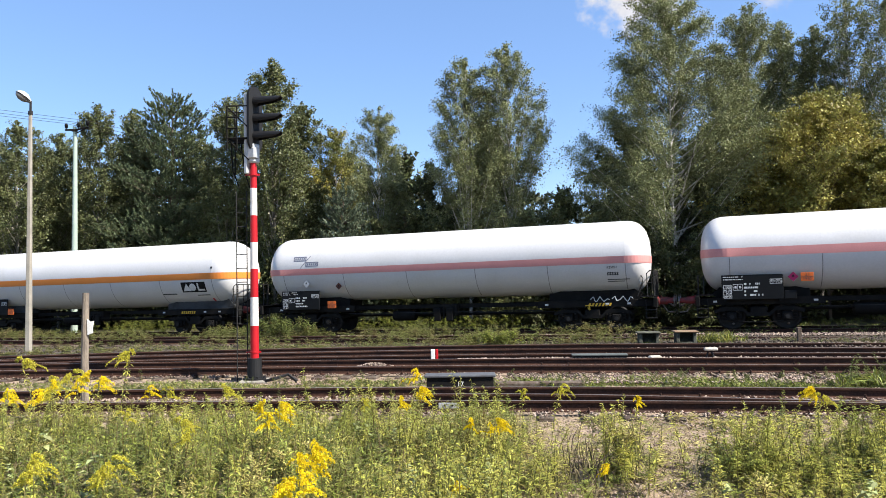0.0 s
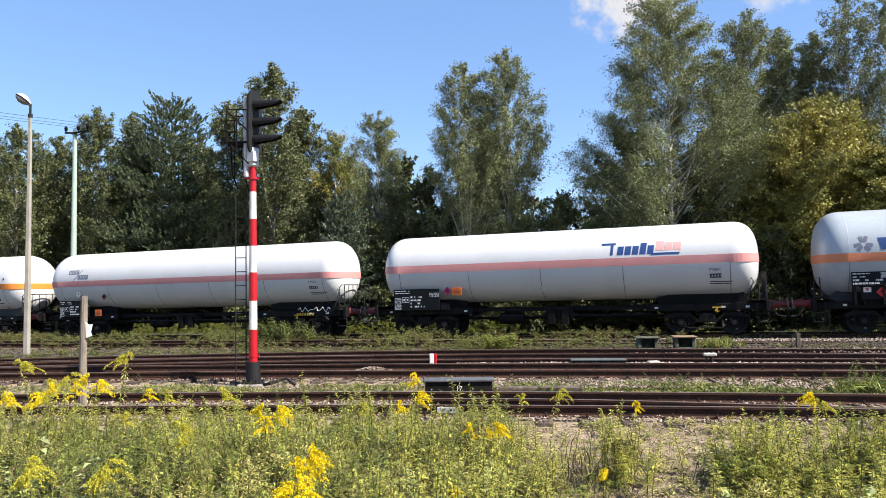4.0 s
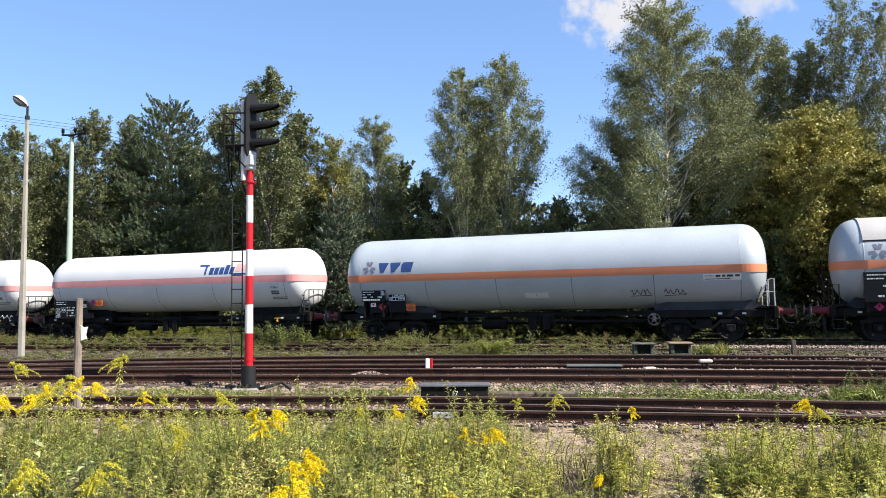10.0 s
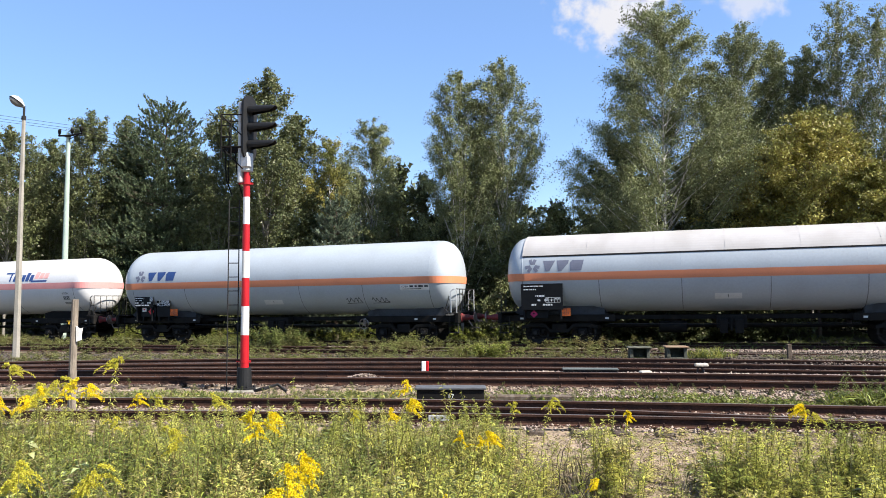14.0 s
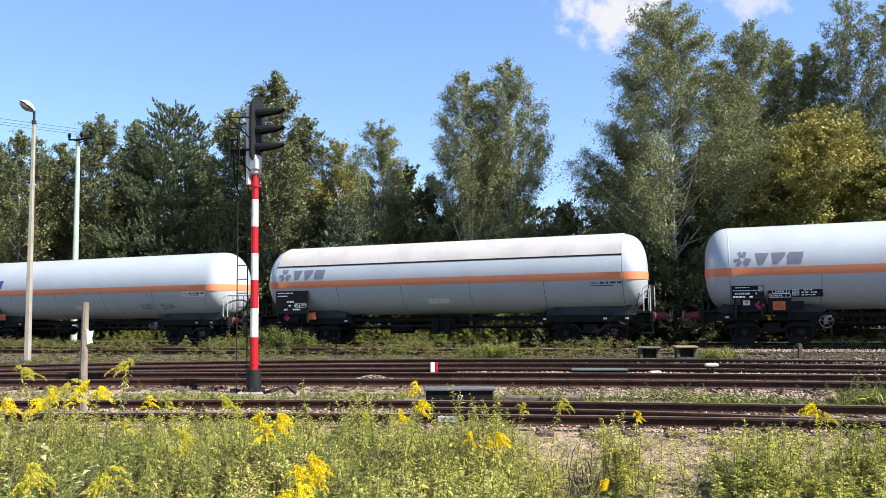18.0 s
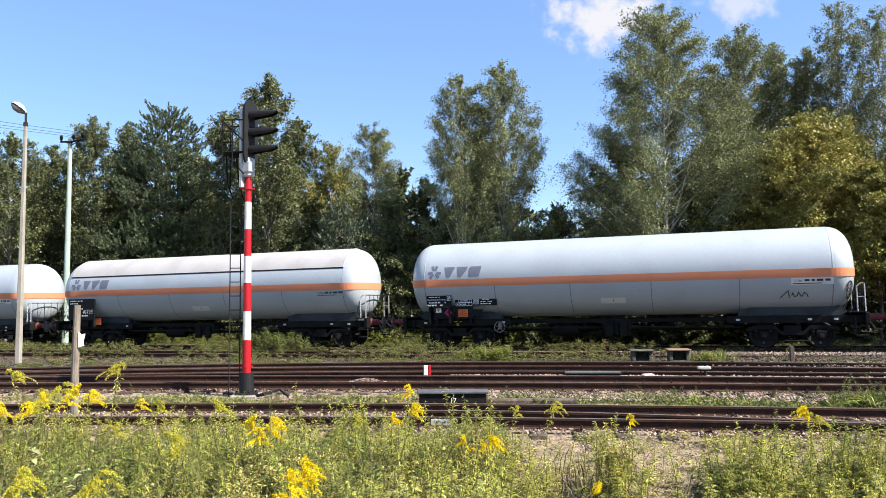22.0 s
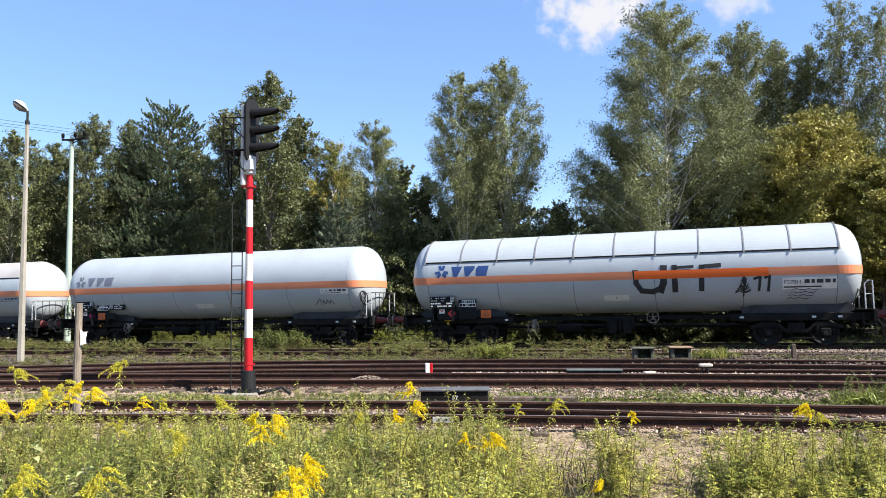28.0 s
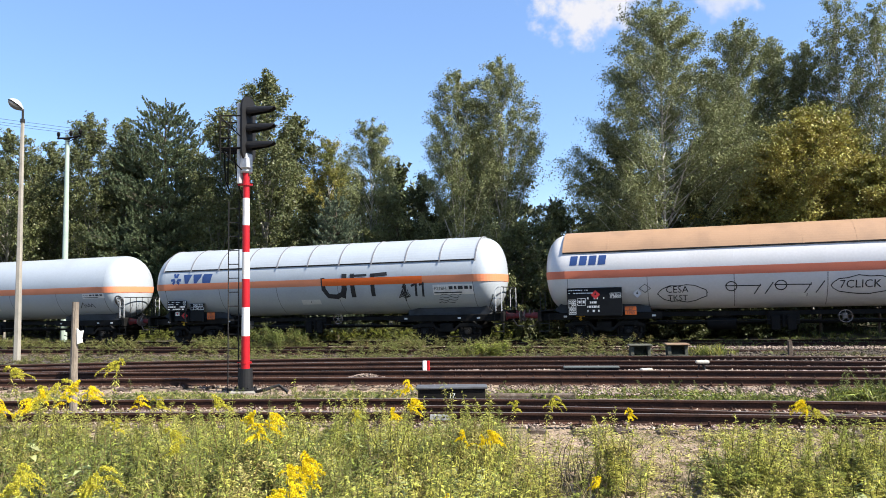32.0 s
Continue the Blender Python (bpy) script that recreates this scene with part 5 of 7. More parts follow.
for z in (0.66, 4.60):
    g = Geo().tube((0, 0, z - 0.02), (0, 0, z + 0.02), 0.104, n=16)
    g.box(-0.18, -0.08, -0.015, 0.015, z - 0.012, z + 0.012)
    g.box(0.08, 0.14, -0.02, 0.02, z - 0.02, z + 0.02)
    part("clamp", g, M_SIGRED, sg)
# the head: an oval screen that looks along the tracks, with three hooded lamps
turn = pose(0, 0, 0, 0, 0, -22)
g = Geo()
g.box(-0.14, 0.10, -0.12, 0.12, 4.86, 5.30, 0, 0.03)
g.box(-0.06, 0.14, -0.16, 0.02, 4.95, 5.20, 0, 0.02)
part("head_bracket", g, M_GALV, sg, "pale grey bracket box", at=turn)
g = Geo()
g.box(-0.15, -0.07, -0.15, 0.08, 4.62, 6.44, 0, 0.015)
part("back_panel", g, M_GALV, sg, "pale grey back panel", at=turn)
g = Geo()
n = 28
out = []
for i in range(n):
    t = 2 * math.pi * i / n
    zz = 5.845 + 0.475 * (1 if math.sin(t) > 0 else -1) * (abs(math.sin(t)) > 0.01) + 0.27 * math.sin(t)
    out.append((0.25 * math.cos(t), zz))
g.add([(0.02, y, z) for y, z in out] + [(0.07, y, z) for y, z in out], [tuple(range(n)), tuple(range(2 * n - 1, n - 1, -1))] + [(i, (i + 1) % n, n + (i + 1) % n, n + i) for i in range(n)])
part("screen", g, M_SIGBLACK, sg, "black oval signal screen", at=turn)
g = Geo()
g.box(-0.08, 0.02, -0.13, 0.13, 5.26, 6.46, 0, 0.03)
part("lamp_case", g, M_SIGBLACK, sg, at=turn)
for z in (5.44, 5.835, 6.225):
    g = Geo()
    # hood: an open half tube, longer above, drooping
    n = 14
    vs = []
    for j, x in enumerate((0.06, 0.74)):
        for i in range(n + 1):
            t = radians(-35 + 250 * i / n)
            k = 0.130 - 0.055 * j
            xx = x - (0.24 * max(0.0, -math.sin(t) + 0.1) if j else 0.0)
            vs.append((xx, k * math.cos(t), z + k * math.sin(t) - 0.01 * j + 0.02))
            vs.append((xx, (k - 0.012) * math.cos(t), z + (k - 0.012) * math.sin(t) - 0.01 * j + 0.02))
    m = 2 * (n + 1)
    fs = []
    for i in range(n):
        fs += [(2 * i, 2 * i + 2, m + 2 * i + 2, m + 2 * i), (2 * i + 1, m + 2 * i + 1, m + 2 * i + 3, 2 * i + 3), (m + 2 * i, m + 2 * i + 2, m + 2 * i + 3, m + 2 * i + 1)]
    g.add(vs, fs)
    hd = part("lamp_hood", g, M_SIGBLACK, sg, "long black lamp hood", at=turn)
    part("lens", Geo().lathe([(0.09, 0.0), (0.085, 0.06), (0.07, 0.11)], "x", 16, 0, (0, 0, z)), M_BOARD, hd, smooth=True)
# ladder and safety cage behind the mast
g = Geo()
lx = (-0.40, -0.17)
part("ladder_stile", Geo().path([(lx[0], 0.05, 0.0), (lx[0], 0.05, 4.25)], 0.014), M_FRAMEG, sg)
part("ladder_stile", Geo().path([(lx[1], 0.05, 0.0), (lx[1], 0.05, 4.25)], 0.014), M_FRAMEG, sg)
for i in range(13):
    z = 0.35 + 0.31 * i
    part("ladder_rung", Geo().tube((lx[0], 0.05, z), (lx[1], 0.05, z), 0.011, n=6), M_FRAMEG, sg)
g = Geo()
for z in (5.28, 6.00):
    g.path([(-0.12, -0.2, z), (-0.60, -0.2, z), (-0.68, 0.1, z - 0.03), (-0.60, 0.42, z), (-0.12, 0.42, z)], 0.016)
for x, y in ((-0.60, -0.2), (-0.38, -0.2), (-0.60, 0.42), (-0.38, 0.42)):
    g.path([(x, y, 4.55 if y > 0 else 5.0), (x, y, 6.00)], 0.016)
for z in (5.5, 5.75):
    g.path([(-0.60, -0.2, z), (-0.38, -0.2, z)], 0.016)
g.path([(-0.14, -0.1, 4.80), (-0.62, -0.1, 5.28)], 0.016)
g.path([(-0.14, -0.1, 5.52), (-0.62, -0.1, 6.00)], 0.016)
g.path([(-0.40, 0.05, 4.2), (-0.56, 0.1, 4.6), (-0.60, 0.1, 5.28)], 0.016)
g.path([(-0.17, 0.05, 4.2), (-0.30, 0.1, 4.6), (-0.38, 0.1, 5.28)], 0.016)
for y in (-0.1, 0.05, 0.2, 0.35):
    g.path([(-0.60, y, 5.28), (-0.14, y, 5.28)], 0.016)
part("safety_cage", g, M_FRAME, sg, "thin dark steel maintenance platform and cage", at=pose(0.07, 0, 0.12))
cb = empty("cable", Matrix(), "black cable loop on the ground beside the signal", "cable")
part("cable_run", Geo().path([(SX + 0.25, SY - 0.2, -0.2), (SX + 0.55, SY - 0.45, -0.12), (SX + 0.8, SY - 0.3, -0.05), (SX + 1.0, SY - 0.35, -0.19)], 0.035), M_SIGBLACK, cb)

# lamp post
LX, LY = -13.92, 24.35
lp = empty("street_lamp", pose(LX, LY, -0.3), "tall tapered concrete lamp post with one luminaire", "street lamp")
g = Geo()
g.box(-0.15, 0.15, -0.15, 0.15, -0.1, 0.0)
vs, n = [], 2
for z, h in ((0.0, 0.092), (8.2, 0.046)):
    c = h * 0.3
    vs += [(h, h - c, z), (h - c, h, z), (-h + c, h, z), (-h, h - c, z), (-h, -h + c, z), (-h + c, -h, z), (h - c, -h, z), (h, -h + c, z)]
g.add(vs, [(i, (i + 1) % 8, 8 + (i + 1) % 8, 8 + i) for i in range(8)] + [tuple(range(8, 16))])
part("post", g, M_CONC, lp, "pale beige concrete post")
g = Geo()
g.tube((0, 0, 8.12), (0, 0, 8.24), 0.075, n=8)
g.path([(0, 0, 8.2), (0, 0, 8.58), (-0.03, -0.02, 8.65), (-0.12, -0.09, 8.68)], 0.038, 8)
part("arm", g, M_FRAMEG, lp, "short dark bracket")
head = pose(-0.17, -0.14, 8.70, 0, 34, 38) @ Matrix.Diagonal((0.72, 1.02, 1.10, 1))
g = Geo()
prof = [(-0.36, 0.01), (-0.30, 0.09), (-0.12, 0.155), (0.10, 0.15), (0.28, 0.08), (0.36, 0.05)]
g.lathe(prof, "x", 16, 0, (0, 0, 0), (0, 180))
part("luminaire_cover", g, M_GALV, lp, "pale metal luminaire cover", at=head, smooth=True)
g = Geo()
g.lathe([(s, r * 0.9) for s, r in prof], "x", 16, 0, (0, 0, 0), (180, 360))
part("luminaire_bowl", g, M_BOWL, lp, "smoky lamp bowl", at=head, smooth=True)
part("luminaire_rim", Geo().path([(-0.36, 0, 0), (-0.30, 0.092, 0), (-0.12, 0.158, 0), (0.10, 0.153, 0), (0.28, 0.085, 0), (0.36, 0, 0), (0.28, -0.085, 0), (0.10, -0.153, 0), (-0.12, -0.158, 0), (-0.30, -0.092, 0), (-0.36, 0, 0)], 0.014, 5), M_FRAME, lp, "dark rim of the lamp bowl", at=head)

# power line pole with its crossarm and wires
PX, PY = -21.4, 42.0
gz0 = put_on_ground(PX, PY)
pp = empty("utility_pole", pose(PX, PY, gz0), "slim pale concrete power line pole with insulators", "utility pole")
g = Geo().tube((0, 0, -0.2), (0, 0, 11.84), 0.19, 0.11, 14)
part("pole", g, M_CONCG, pp, smooth=False)
g = Geo().path([(-0.50, -0.15, 11.66), (0.15, -0.15, 11.66), (0.86, -0.15, 11.80)], 0.055, 6)
g.path([(0.1, -0.15, 11.45), (0.7, -0.15, 11.74)], 0.03)
g.box(-0.16, 0.16, -0.19, 0.0, 11.58, 11.70, 0, 0.02)
part("crossarm", g, M_FRAME, pp)
for x, z in ((-0.44, 11.70), (0.27, 11.74), (0.80, 11.84)):
    g = Geo().lathe([(z - 0.02, 0.03), (z + 0.06, 0.035), (z + 0.08, 0.09), (z + 0.17, 0.075), (z + 0.19, 0.10), (z + 0.30, 0.075), (z + 0.36, 0.0)], "z", 10, 0, (x, -0.15, 0))
    part("insulator", g, M_FRAME, pp, "dark insulator", smooth=True)
wr = empty("power_wires", Matrix(), "thin sagging overhead power wires", "wires")
for x, z in ((-0.44, 12.04), (0.27, 12.08), (0.80, 12.18)):
    a, b = Vector((PX + x, PY - 0.15, gz0 + z)), Vector((PX + x - 26, PY - 33, gz0 + z + 0.3))
    pts = [a.lerp(b, i / 16) - Vector((0, 0, 2.2 * (i / 16) * (1 - i / 16))) for i in range(17)]
    part("wire", Geo().path(pts, 0.012, 4), M_FRAMEG, wr)
    c = Vector((PX + x + 30, PY + 34, gz0 + z - 1.5))
    pts = [a.lerp(c, i / 12) - Vector((0, 0, 2.5 * (i / 12) * (1 - i / 12))) for i in range(13)]
    part("wire", Geo().path(pts, 0.012, 4), M_FRAMEG, wr)

# weathered wooden post
wp = empty("wooden_post", pose(-6.11, 12.35, -0.24, 1.0, 0.5, 0), "weathered grey wooden post among goldenrod", "post")
g = Geo().tube((0, 0, -0.1), (0, 0, 1.2), 0.07, 0.062, 10)
g.tube((0, 0, 1.2), (0.01, 0, 2.04), 0.062, 0.055, 10)
part("post", g, M_WOOD, wp)
g = Geo().add([(0.055, -0.05, 1.60), (0.10, -0.05, 1.56), (0.165, -0.05, 1.57), (0.14, -0.05, 1.44), (0.15, -0.05, 1.37), (0.065, -0.05, 1.34), (0.055, -0.02, 1.60), (0.10, -0.02, 1.56), (0.165, -0.02, 1.57), (0.14, -0.02, 1.44), (0.15, -0.02, 1.37), (0.065, -0.02, 1.34)], [(5, 4, 3, 2, 1, 0), (6, 7, 8, 9, 10, 11)] + [(i, (i + 1) % 6, 6 + (i + 1) % 6, 6 + i) for i in range(6)])
part("plate", g, M_SIGWHITE, wp, "small torn white plate nailed to the post")

# grey for the track box's lid, lighter than its case
M_LID = mat("lighter_lid", (0.10, 0.105, 0.115), 0.6, vary=0.2, scale=4, bump=0.1, second=(0.07, 0.07, 0.075))
# black relay box with its number
bx = empty("relay_box", pose(0.20, 14.30, -0.24, 0, 0, -1.5), "low black steel track box marked 17", "track box")
g = Geo().box(-0.64, 0.64, -0.18, 0.18, 0.0, 0.29, 0, 0.012)
part("case", g, M_FRAME, bx)
g = Geo().box(-0.68, 0.68, -0.22, 0.22, 0.29, 0.335, 0, 0.012)
part("lid", g, M_LID, bx, "grey lid")
t = text_geo("17", 0.13)
part("figures", Geo().add([(v[0] - 0.06, -0.184, v[2] + 0.12) for v in t.v], t.f), M_INK, bx)
tr = empty("timber_bearer", pose(1.75, 14.45, -0.20, 0, 0, -4), "old dark timber bearer beside the track box", "timber")
part("timber", Geo().box(-0.85, 0.85, -0.12, 0.12, -0.1, 0.10, 0, 0.02), M_SLEEPER, tr)

# red and white boundary marker
mk = empty("track_marker", pose(-0.35, 19.15, -0.24), "small white and red painted boundary marker", "marker")
part("white_half", Geo().box(-0.13, -0.02, -0.05, 0.05, 0.0, 0.40, 0, 0.012), M_SIGWHITE, mk)
part("red_half", Geo().box(-0.012, 0.06, -0.05, 0.05, 0.0, 0.40, 0, 0.012), M_SIGRED, mk)

# white plate at the joint of the near rail
jp = empty("joint_plate", pose(-0.02, 11.60, 0.0, 0, 0, -6), "pale plate bolted on the rail joint", "plate")
part("plate", Geo().box(-0.16, 0.16, -0.060, -0.045, -0.11, -0.02, 0, 0.006), M_GALV, jp)
for x in (-0.06, 0.06):
    part("bolt", Geo().tube((x, -0.062, -0.06), (x, -0.075, -0.06), 0.018, n=6), M_FRAME, jp)

M_CHALK = mat("weathered_whitewash", (0.58, 0.53, 0.45), 0.9, vary=0.2, scale=6, fine=30, bump=0.3, second=(0.40, 0.35, 0.28))
M_ZINC = mat("dull_zinc", (0.13, 0.145, 0.14), 0.55, 0.3, vary=0.15, scale=4, bump=0.05)
# long grey cable cover, point lever weights, concrete boxes
cc = empty("cable_cover", pose(3.72, 18.35, -0.10, 0, 0, -6), "long flat grey steel cover on dark bearers", "cover")
part("cover_plate", Geo().box(-0.68, 0.68, -0.14, 0.14, 0.10, 0.14, 0, 0.01), M_ZINC, cc)
part("bearer", Geo().box(-0.66, 0.66, -0.12, 0.12, -0.12, 0.10, 0, 0.01), M_BOARD, cc)
lv = empty("point_lever", pose(6.42, 18.2, -0.12, 0, 0, -10), "hand point lever with a white weight", "point lever")
part("weight", Geo().box(-0.15, 0.17, -0.07, 0.07, 0.20, 0.275, 0, 0.02), M_CHALK, lv, "white painted weight")
g = Geo().path([(0.0, 0, 0.22), (0.12, 0, -0.08)], 0.03)
g.box(-0.05, 0.25, -0.14, 0.14, -0.12, 0.0, 0, 0.02)
g.path([(-0.05, 0, 0.22), (-0.12, 0.0, -0.05)], 0.02)
part("lever", g, M_SIGBLACK, lv)
st = empty("white_stone", pose(4.98, 17.95, -0.04, 0, 0, 12), "white painted marker stone between the rails", "marker")
part("stone", Geo().box(-0.15, 0.15, -0.08, 0.08, -0.2, 0.05, 0, 0.025), M_CHALK, st)
for i, (x, m, lab) in enumerate(((6.18, M_CONC, "old concrete cable box with mossy lid"), (7.30, M_SLEEPER, "concrete cable box with rusty brown lid"))):
    b = empty("cable_box", pose(x, 22.95 - 0.08 * i, put_on_ground(x, 22.9), 0, 0, -8), lab, "cable box", "cable boxes")
    g = Geo()
    g.box(-0.30, -0.20, -0.24, -0.18, -0.05, 0.36, 0, 0.01)
    g.box(0.20, 0.30, -0.24, -0.18, -0.05, 0.36, 0, 0.01)
    g.box(-0.20, 0.20, -0.24, -0.18, -0.05, 0.08, 0, 0.01)
    g.box(-0.30, -0.22, -0.18, 0.24, -0.05, 0.36)
    g.box(0.22, 0.30, -0.18, 0.24, -0.05, 0.36)
    g.box(-0.22, 0.22, 0.18, 0.24, -0.05, 0.36)
    # shaded fronts painted into the dark wall colour
    part("box_wall", g, M_MOSSSHADE, b)
    part("lid", Geo().box(-0.36, 0.36, -0.30, 0.30, 0.365, 0.415, 0, 0.02), M_MOSSSHADE if i == 0 else M_RUSTLID, b)
for x, y in ((10.55, 22.3),):
    b = empty("stake", pose(x, y, put_on_ground(x, y), 3, -2, 0), "short dark wooden stake beside the train's track", "stake")
    part("stake", Geo().box(-0.06, 0.06, -0.05, 0.05, -0.1, 0.45, 0, 0.01), M_SLEEPER, b)

# ---------------------------------------------------------------- trees
def limb_lines(h, sp, rng, n, zlow, rise, lean, uneven=1.0):
    """Limbs of a crown: their bases, bends and tips (n, 3, 3), climbing out to the envelope sp (its radius by the share of the height)."""
    t0 = zlow + (0.93 - zlow) * ((np.arange(n) + rng.uniform(0, 1, n)) / n) ** 0.92
    az = np.arange(n) * 2.39996 + rng.uniform(-0.5, 0.5, n)
    tt = np.minimum(t0 + (1.0 - t0) * rise * rng.uniform(0.5, 1.25, n) + 0.02, 0.985)
    if zlow < 0.05:                                           # bushes leaf down to the ground
        tt = np.clip(t0 * rng.uniform(0.45, 1.25, n) + 0.03, 0.03, 0.985)
    R = np.array([sp(x) for x in tt]) * rng.uniform(0.62, 1.0, n) ** 0.6
    R *= 1 + uneven * (0.16 * np.sin(az * 2 + tt * 7) + 0.12 * np.sin(az * 3 - tt * 15 + 1) - 0.05)
    out = np.stack([np.cos(az), np.sin(az), np.zeros(n)], 1)
    bend = lambda t: np.stack([lean[0] * h * t * t, lean[1] * h * t * t, h * t], 1)
    base, top = bend(t0), bend(tt)
    tip = top + out * R[:, None]
    mid = base * 0.45 + top * 0.55 + out * (R * 0.62)[:, None] + rng.normal(0, 0.06, (n, 3)) * h * 0.06
    mid[:, 2] += 0.10 * (tip[:, 2] - base[:, 2])
    return np.stack([base, mid, tip], 1)


def on_limb(L, s):
    s = s[:, None]
    return L[:, 0] * (1 - s) ** 2 + L[:, 1] * 2 * s * (1 - s) + L[:, 2] * s * s


def trunk_geo(h, r, rng, L, lean, n=9, bare=1.0):
    """A tapered trunk with its limbs."""
    g = Geo()
    pts = []
    for i in range(13):
        t = i / 12
        pts.append(Vector((lean[0] * h * t * t + rng.normal(0, 0.05) * (i > 0), lean[1] * h * t * t + rng.normal(0, 0.05) * (i > 0), h * bare * t - 0.1)))
    for i in range(12):
        g.tube(pts[i], pts[i + 1], r * (1 - i / 12.4), r * (1 - (i + 1) / 12.4), n, caps=False)
    for a in L:
        t = a[0, 2] / h
        rr = r * max(0.0, 1 - t) * 0.36 + 0.010
        q = [a[0], 0.3 * a[0] + 0.5 * a[1] + 0.2 * a[2], 0.05 * a[0] + 0.42 * a[1] + 0.53 * a[2], a[2]]
        for k in range(3):
            g.tube(q[k], q[k + 1], rr * (1 - 0.31 * k), rr * (1 - 0.31 * (k + 1)), 5, caps=False)
    return g


def crown_leaves(h, L, rng, twigs, per, leaf, droop, length, flat=0.0, lean=(0, 0)):
    """Leaves strung along twigs that leave the limbs and bend over; twigs: how many to a metre of limb."""
    run = np.linalg.norm(L[:, 1] - L[:, 0], axis=1) + np.linalg.norm(L[:, 2] - L[:, 1], axis=1)
    cnt = np.maximum(3, (twigs * (run + 0.6)).astype(int))
    k = np.repeat(np.arange(len(L)), cnt)
    s = rng.uniform(0.10, 1.0, len(k)) ** 0.75
    p = on_limb(L[k], s)
    out = unit(L[k, 2] - L[k, 0])
    out[:, 2] *= 1 - 0.6 * flat
    d = unit(out * 0.75 + rng.normal(0, 0.62, (len(k), 3)) * (1, 1, 0.7 - 0.45 * flat) + np.array([0, 0, 0.25]))
    ln = length * rng.uniform(0.45, 1.25, len(k)) * (1.0 - 0.45 * (p[:, 2] / h) ** 3)
    # the leader carries its own short upright twigs
    m = int(twigs * 9)
    zt = 1.0 - 0.22 * rng.uniform(0, 1, m) ** 0.8
    p = np.concatenate([p, np.stack([lean[0] * h * zt ** 2, lean[1] * h * zt ** 2, zt * h], 1)])
    d = np.concatenate([d, unit(rng.normal(0, 0.8, (m, 3)) * (1, 1, 0.5) + np.array([0, 0, 0.55]))])
    ln = np.concatenate([ln, length * rng.uniform(0.3, 0.9, m) * (1.0 + 0.6 * (1 - zt) / 0.22) * 0.42])
    i = np.repeat(np.arange(len(p)), per)
    u = rng.uniform(0.0, 1.0, (len(i), 1)) ** 0.8
    fall = droop * rng.uniform(0.3, 1.0, len(p)) * np.clip(1.25 - p[:, 2] / h, 0.1, 0.9)
    c = p[i] + d[i] * ln[i][:, None] * u - np.array([0, 0, 1.0]) * (fall * ln)[i][:, None] * u * u
    c += rng.normal(0, 0.07, c.shape) * (1, 1, 1 - 0.5 * flat) * (0.5 + ln[i][:, None])
    c[:, 2] = np.maximum(c[:, 2], 0.2)
    way = unit(d[i] * 0.5 + rng.normal(0, 0.8, (len(i), 3)) + np.array([0, 0, -0.4 * min(1.0, droop)]))
    S = leaf * rng.uniform(0.65, 1.35, len(i))
    return leaf_tris(c, way, S * 1.1, S * 0.9, rng)


def pine_needles(h, spread, tiers, rng, zlow=0.05):
    """Boughs in whorls; each carries upturned shoots, and each shoot a brush of needles."""
    P, W, S = [], [], []
    g = Geo()
    for k in range(tiers):
        t = zlow + (0.97 - zlow) * (k + rng.uniform(0, 0.6)) / tiers
        nb = 7 if t < 0.8 else 5
        for b in range(nb):
            a = 2 * math.pi * b / nb + rng.uniform(-0.35, 0.35) + k * 0.8
            L = spread(t) * rng.uniform(0.62, 1.12)
            up = 0.04 + 0.42 * t * t
            d = np.array([math.cos(a), math.sin(a), 0.0])
            sd = np.array([-d[1], d[0], 0])
            base = np.array([0, 0, t * h])
            line = lambda s: base + d * L * s + np.array([0, 0, L * (up * s + 0.13 * s * s)])
            g.tube(base, line(0.5), 0.035, 0.022, 4, caps=False)
            g.tube(line(0.5), line(1.0), 0.022, 0.008, 4, caps=False)
            m = max(6, int(L * 17))
            for j in range(m):
                s = 0.22 + 0.78 * (j + rng.uniform(0, 1)) / m
                q = line(s) + sd * rng.normal(0, 0.34) * min(L, 1.8) * (1.2 - 0.6 * s) + np.array([0, 0, rng.normal(0, 0.06)])
                P.append(q)
                W.append(unit(d * rng.uniform(0.3, 1.0) + sd * rng.normal(0, 0.4) + np.array([0, 0, rng.uniform(0.35, 1.1) + 0.5 * t])))
                S.append(rng.uniform(0.20, 0.40))
    for j in range(5):
        P.append(np.array([0, 0, h * (0.955 + 0.012 * j)]))
        W.append(unit(np.array([rng.normal(0, 0.25), rng.normal(0, 0.25), 1.0])))
        S.append(0.42)
    P, W, S = np.array(P), np.array(W), np.array(S)
    per = 25
    i = np.repeat(np.arange(len(P)), per)
    r = rng.normal(size=(len(i), 3))
    r = unit(r - W[i] * np.sum(r * W[i], 1, keepdims=True))
    c = P[i] + W[i] * S[i][:, None] * rng.uniform(0, 1, (len(i), 1))
    return leaf_tris(c, W[i] * 0.75 + r * rng.uniform(0.35, 1.0, (len(i), 1)), rng.uniform(0.09, 0.15, len(i)), 0.060, rng), g


def profile(*pts):
    xs, ys = zip(*pts)
    return lambda t: float(np.interp(t, xs, ys))


TALL = ((0.0, 0.7), (0.12, 0.95), (0.30, 1.0), (0.52, 1.0), (0.68, 0.92), (0.80, 0.76), (0.91, 0.50), (1.0, 0.12))
BROAD = ((0.0, 0.8), (0.15, 1.0), (0.32, 1.03), (0.48, 0.97), (0.62, 0.86), (0.78, 0.66), (0.90, 0.42), (1.0, 0.10))
ROUND = ((0.0, 0.8), (0.2, 1.0), (0.5, 1.0), (0.75, 0.8), (0.92, 0.45), (1.0, 0.1))


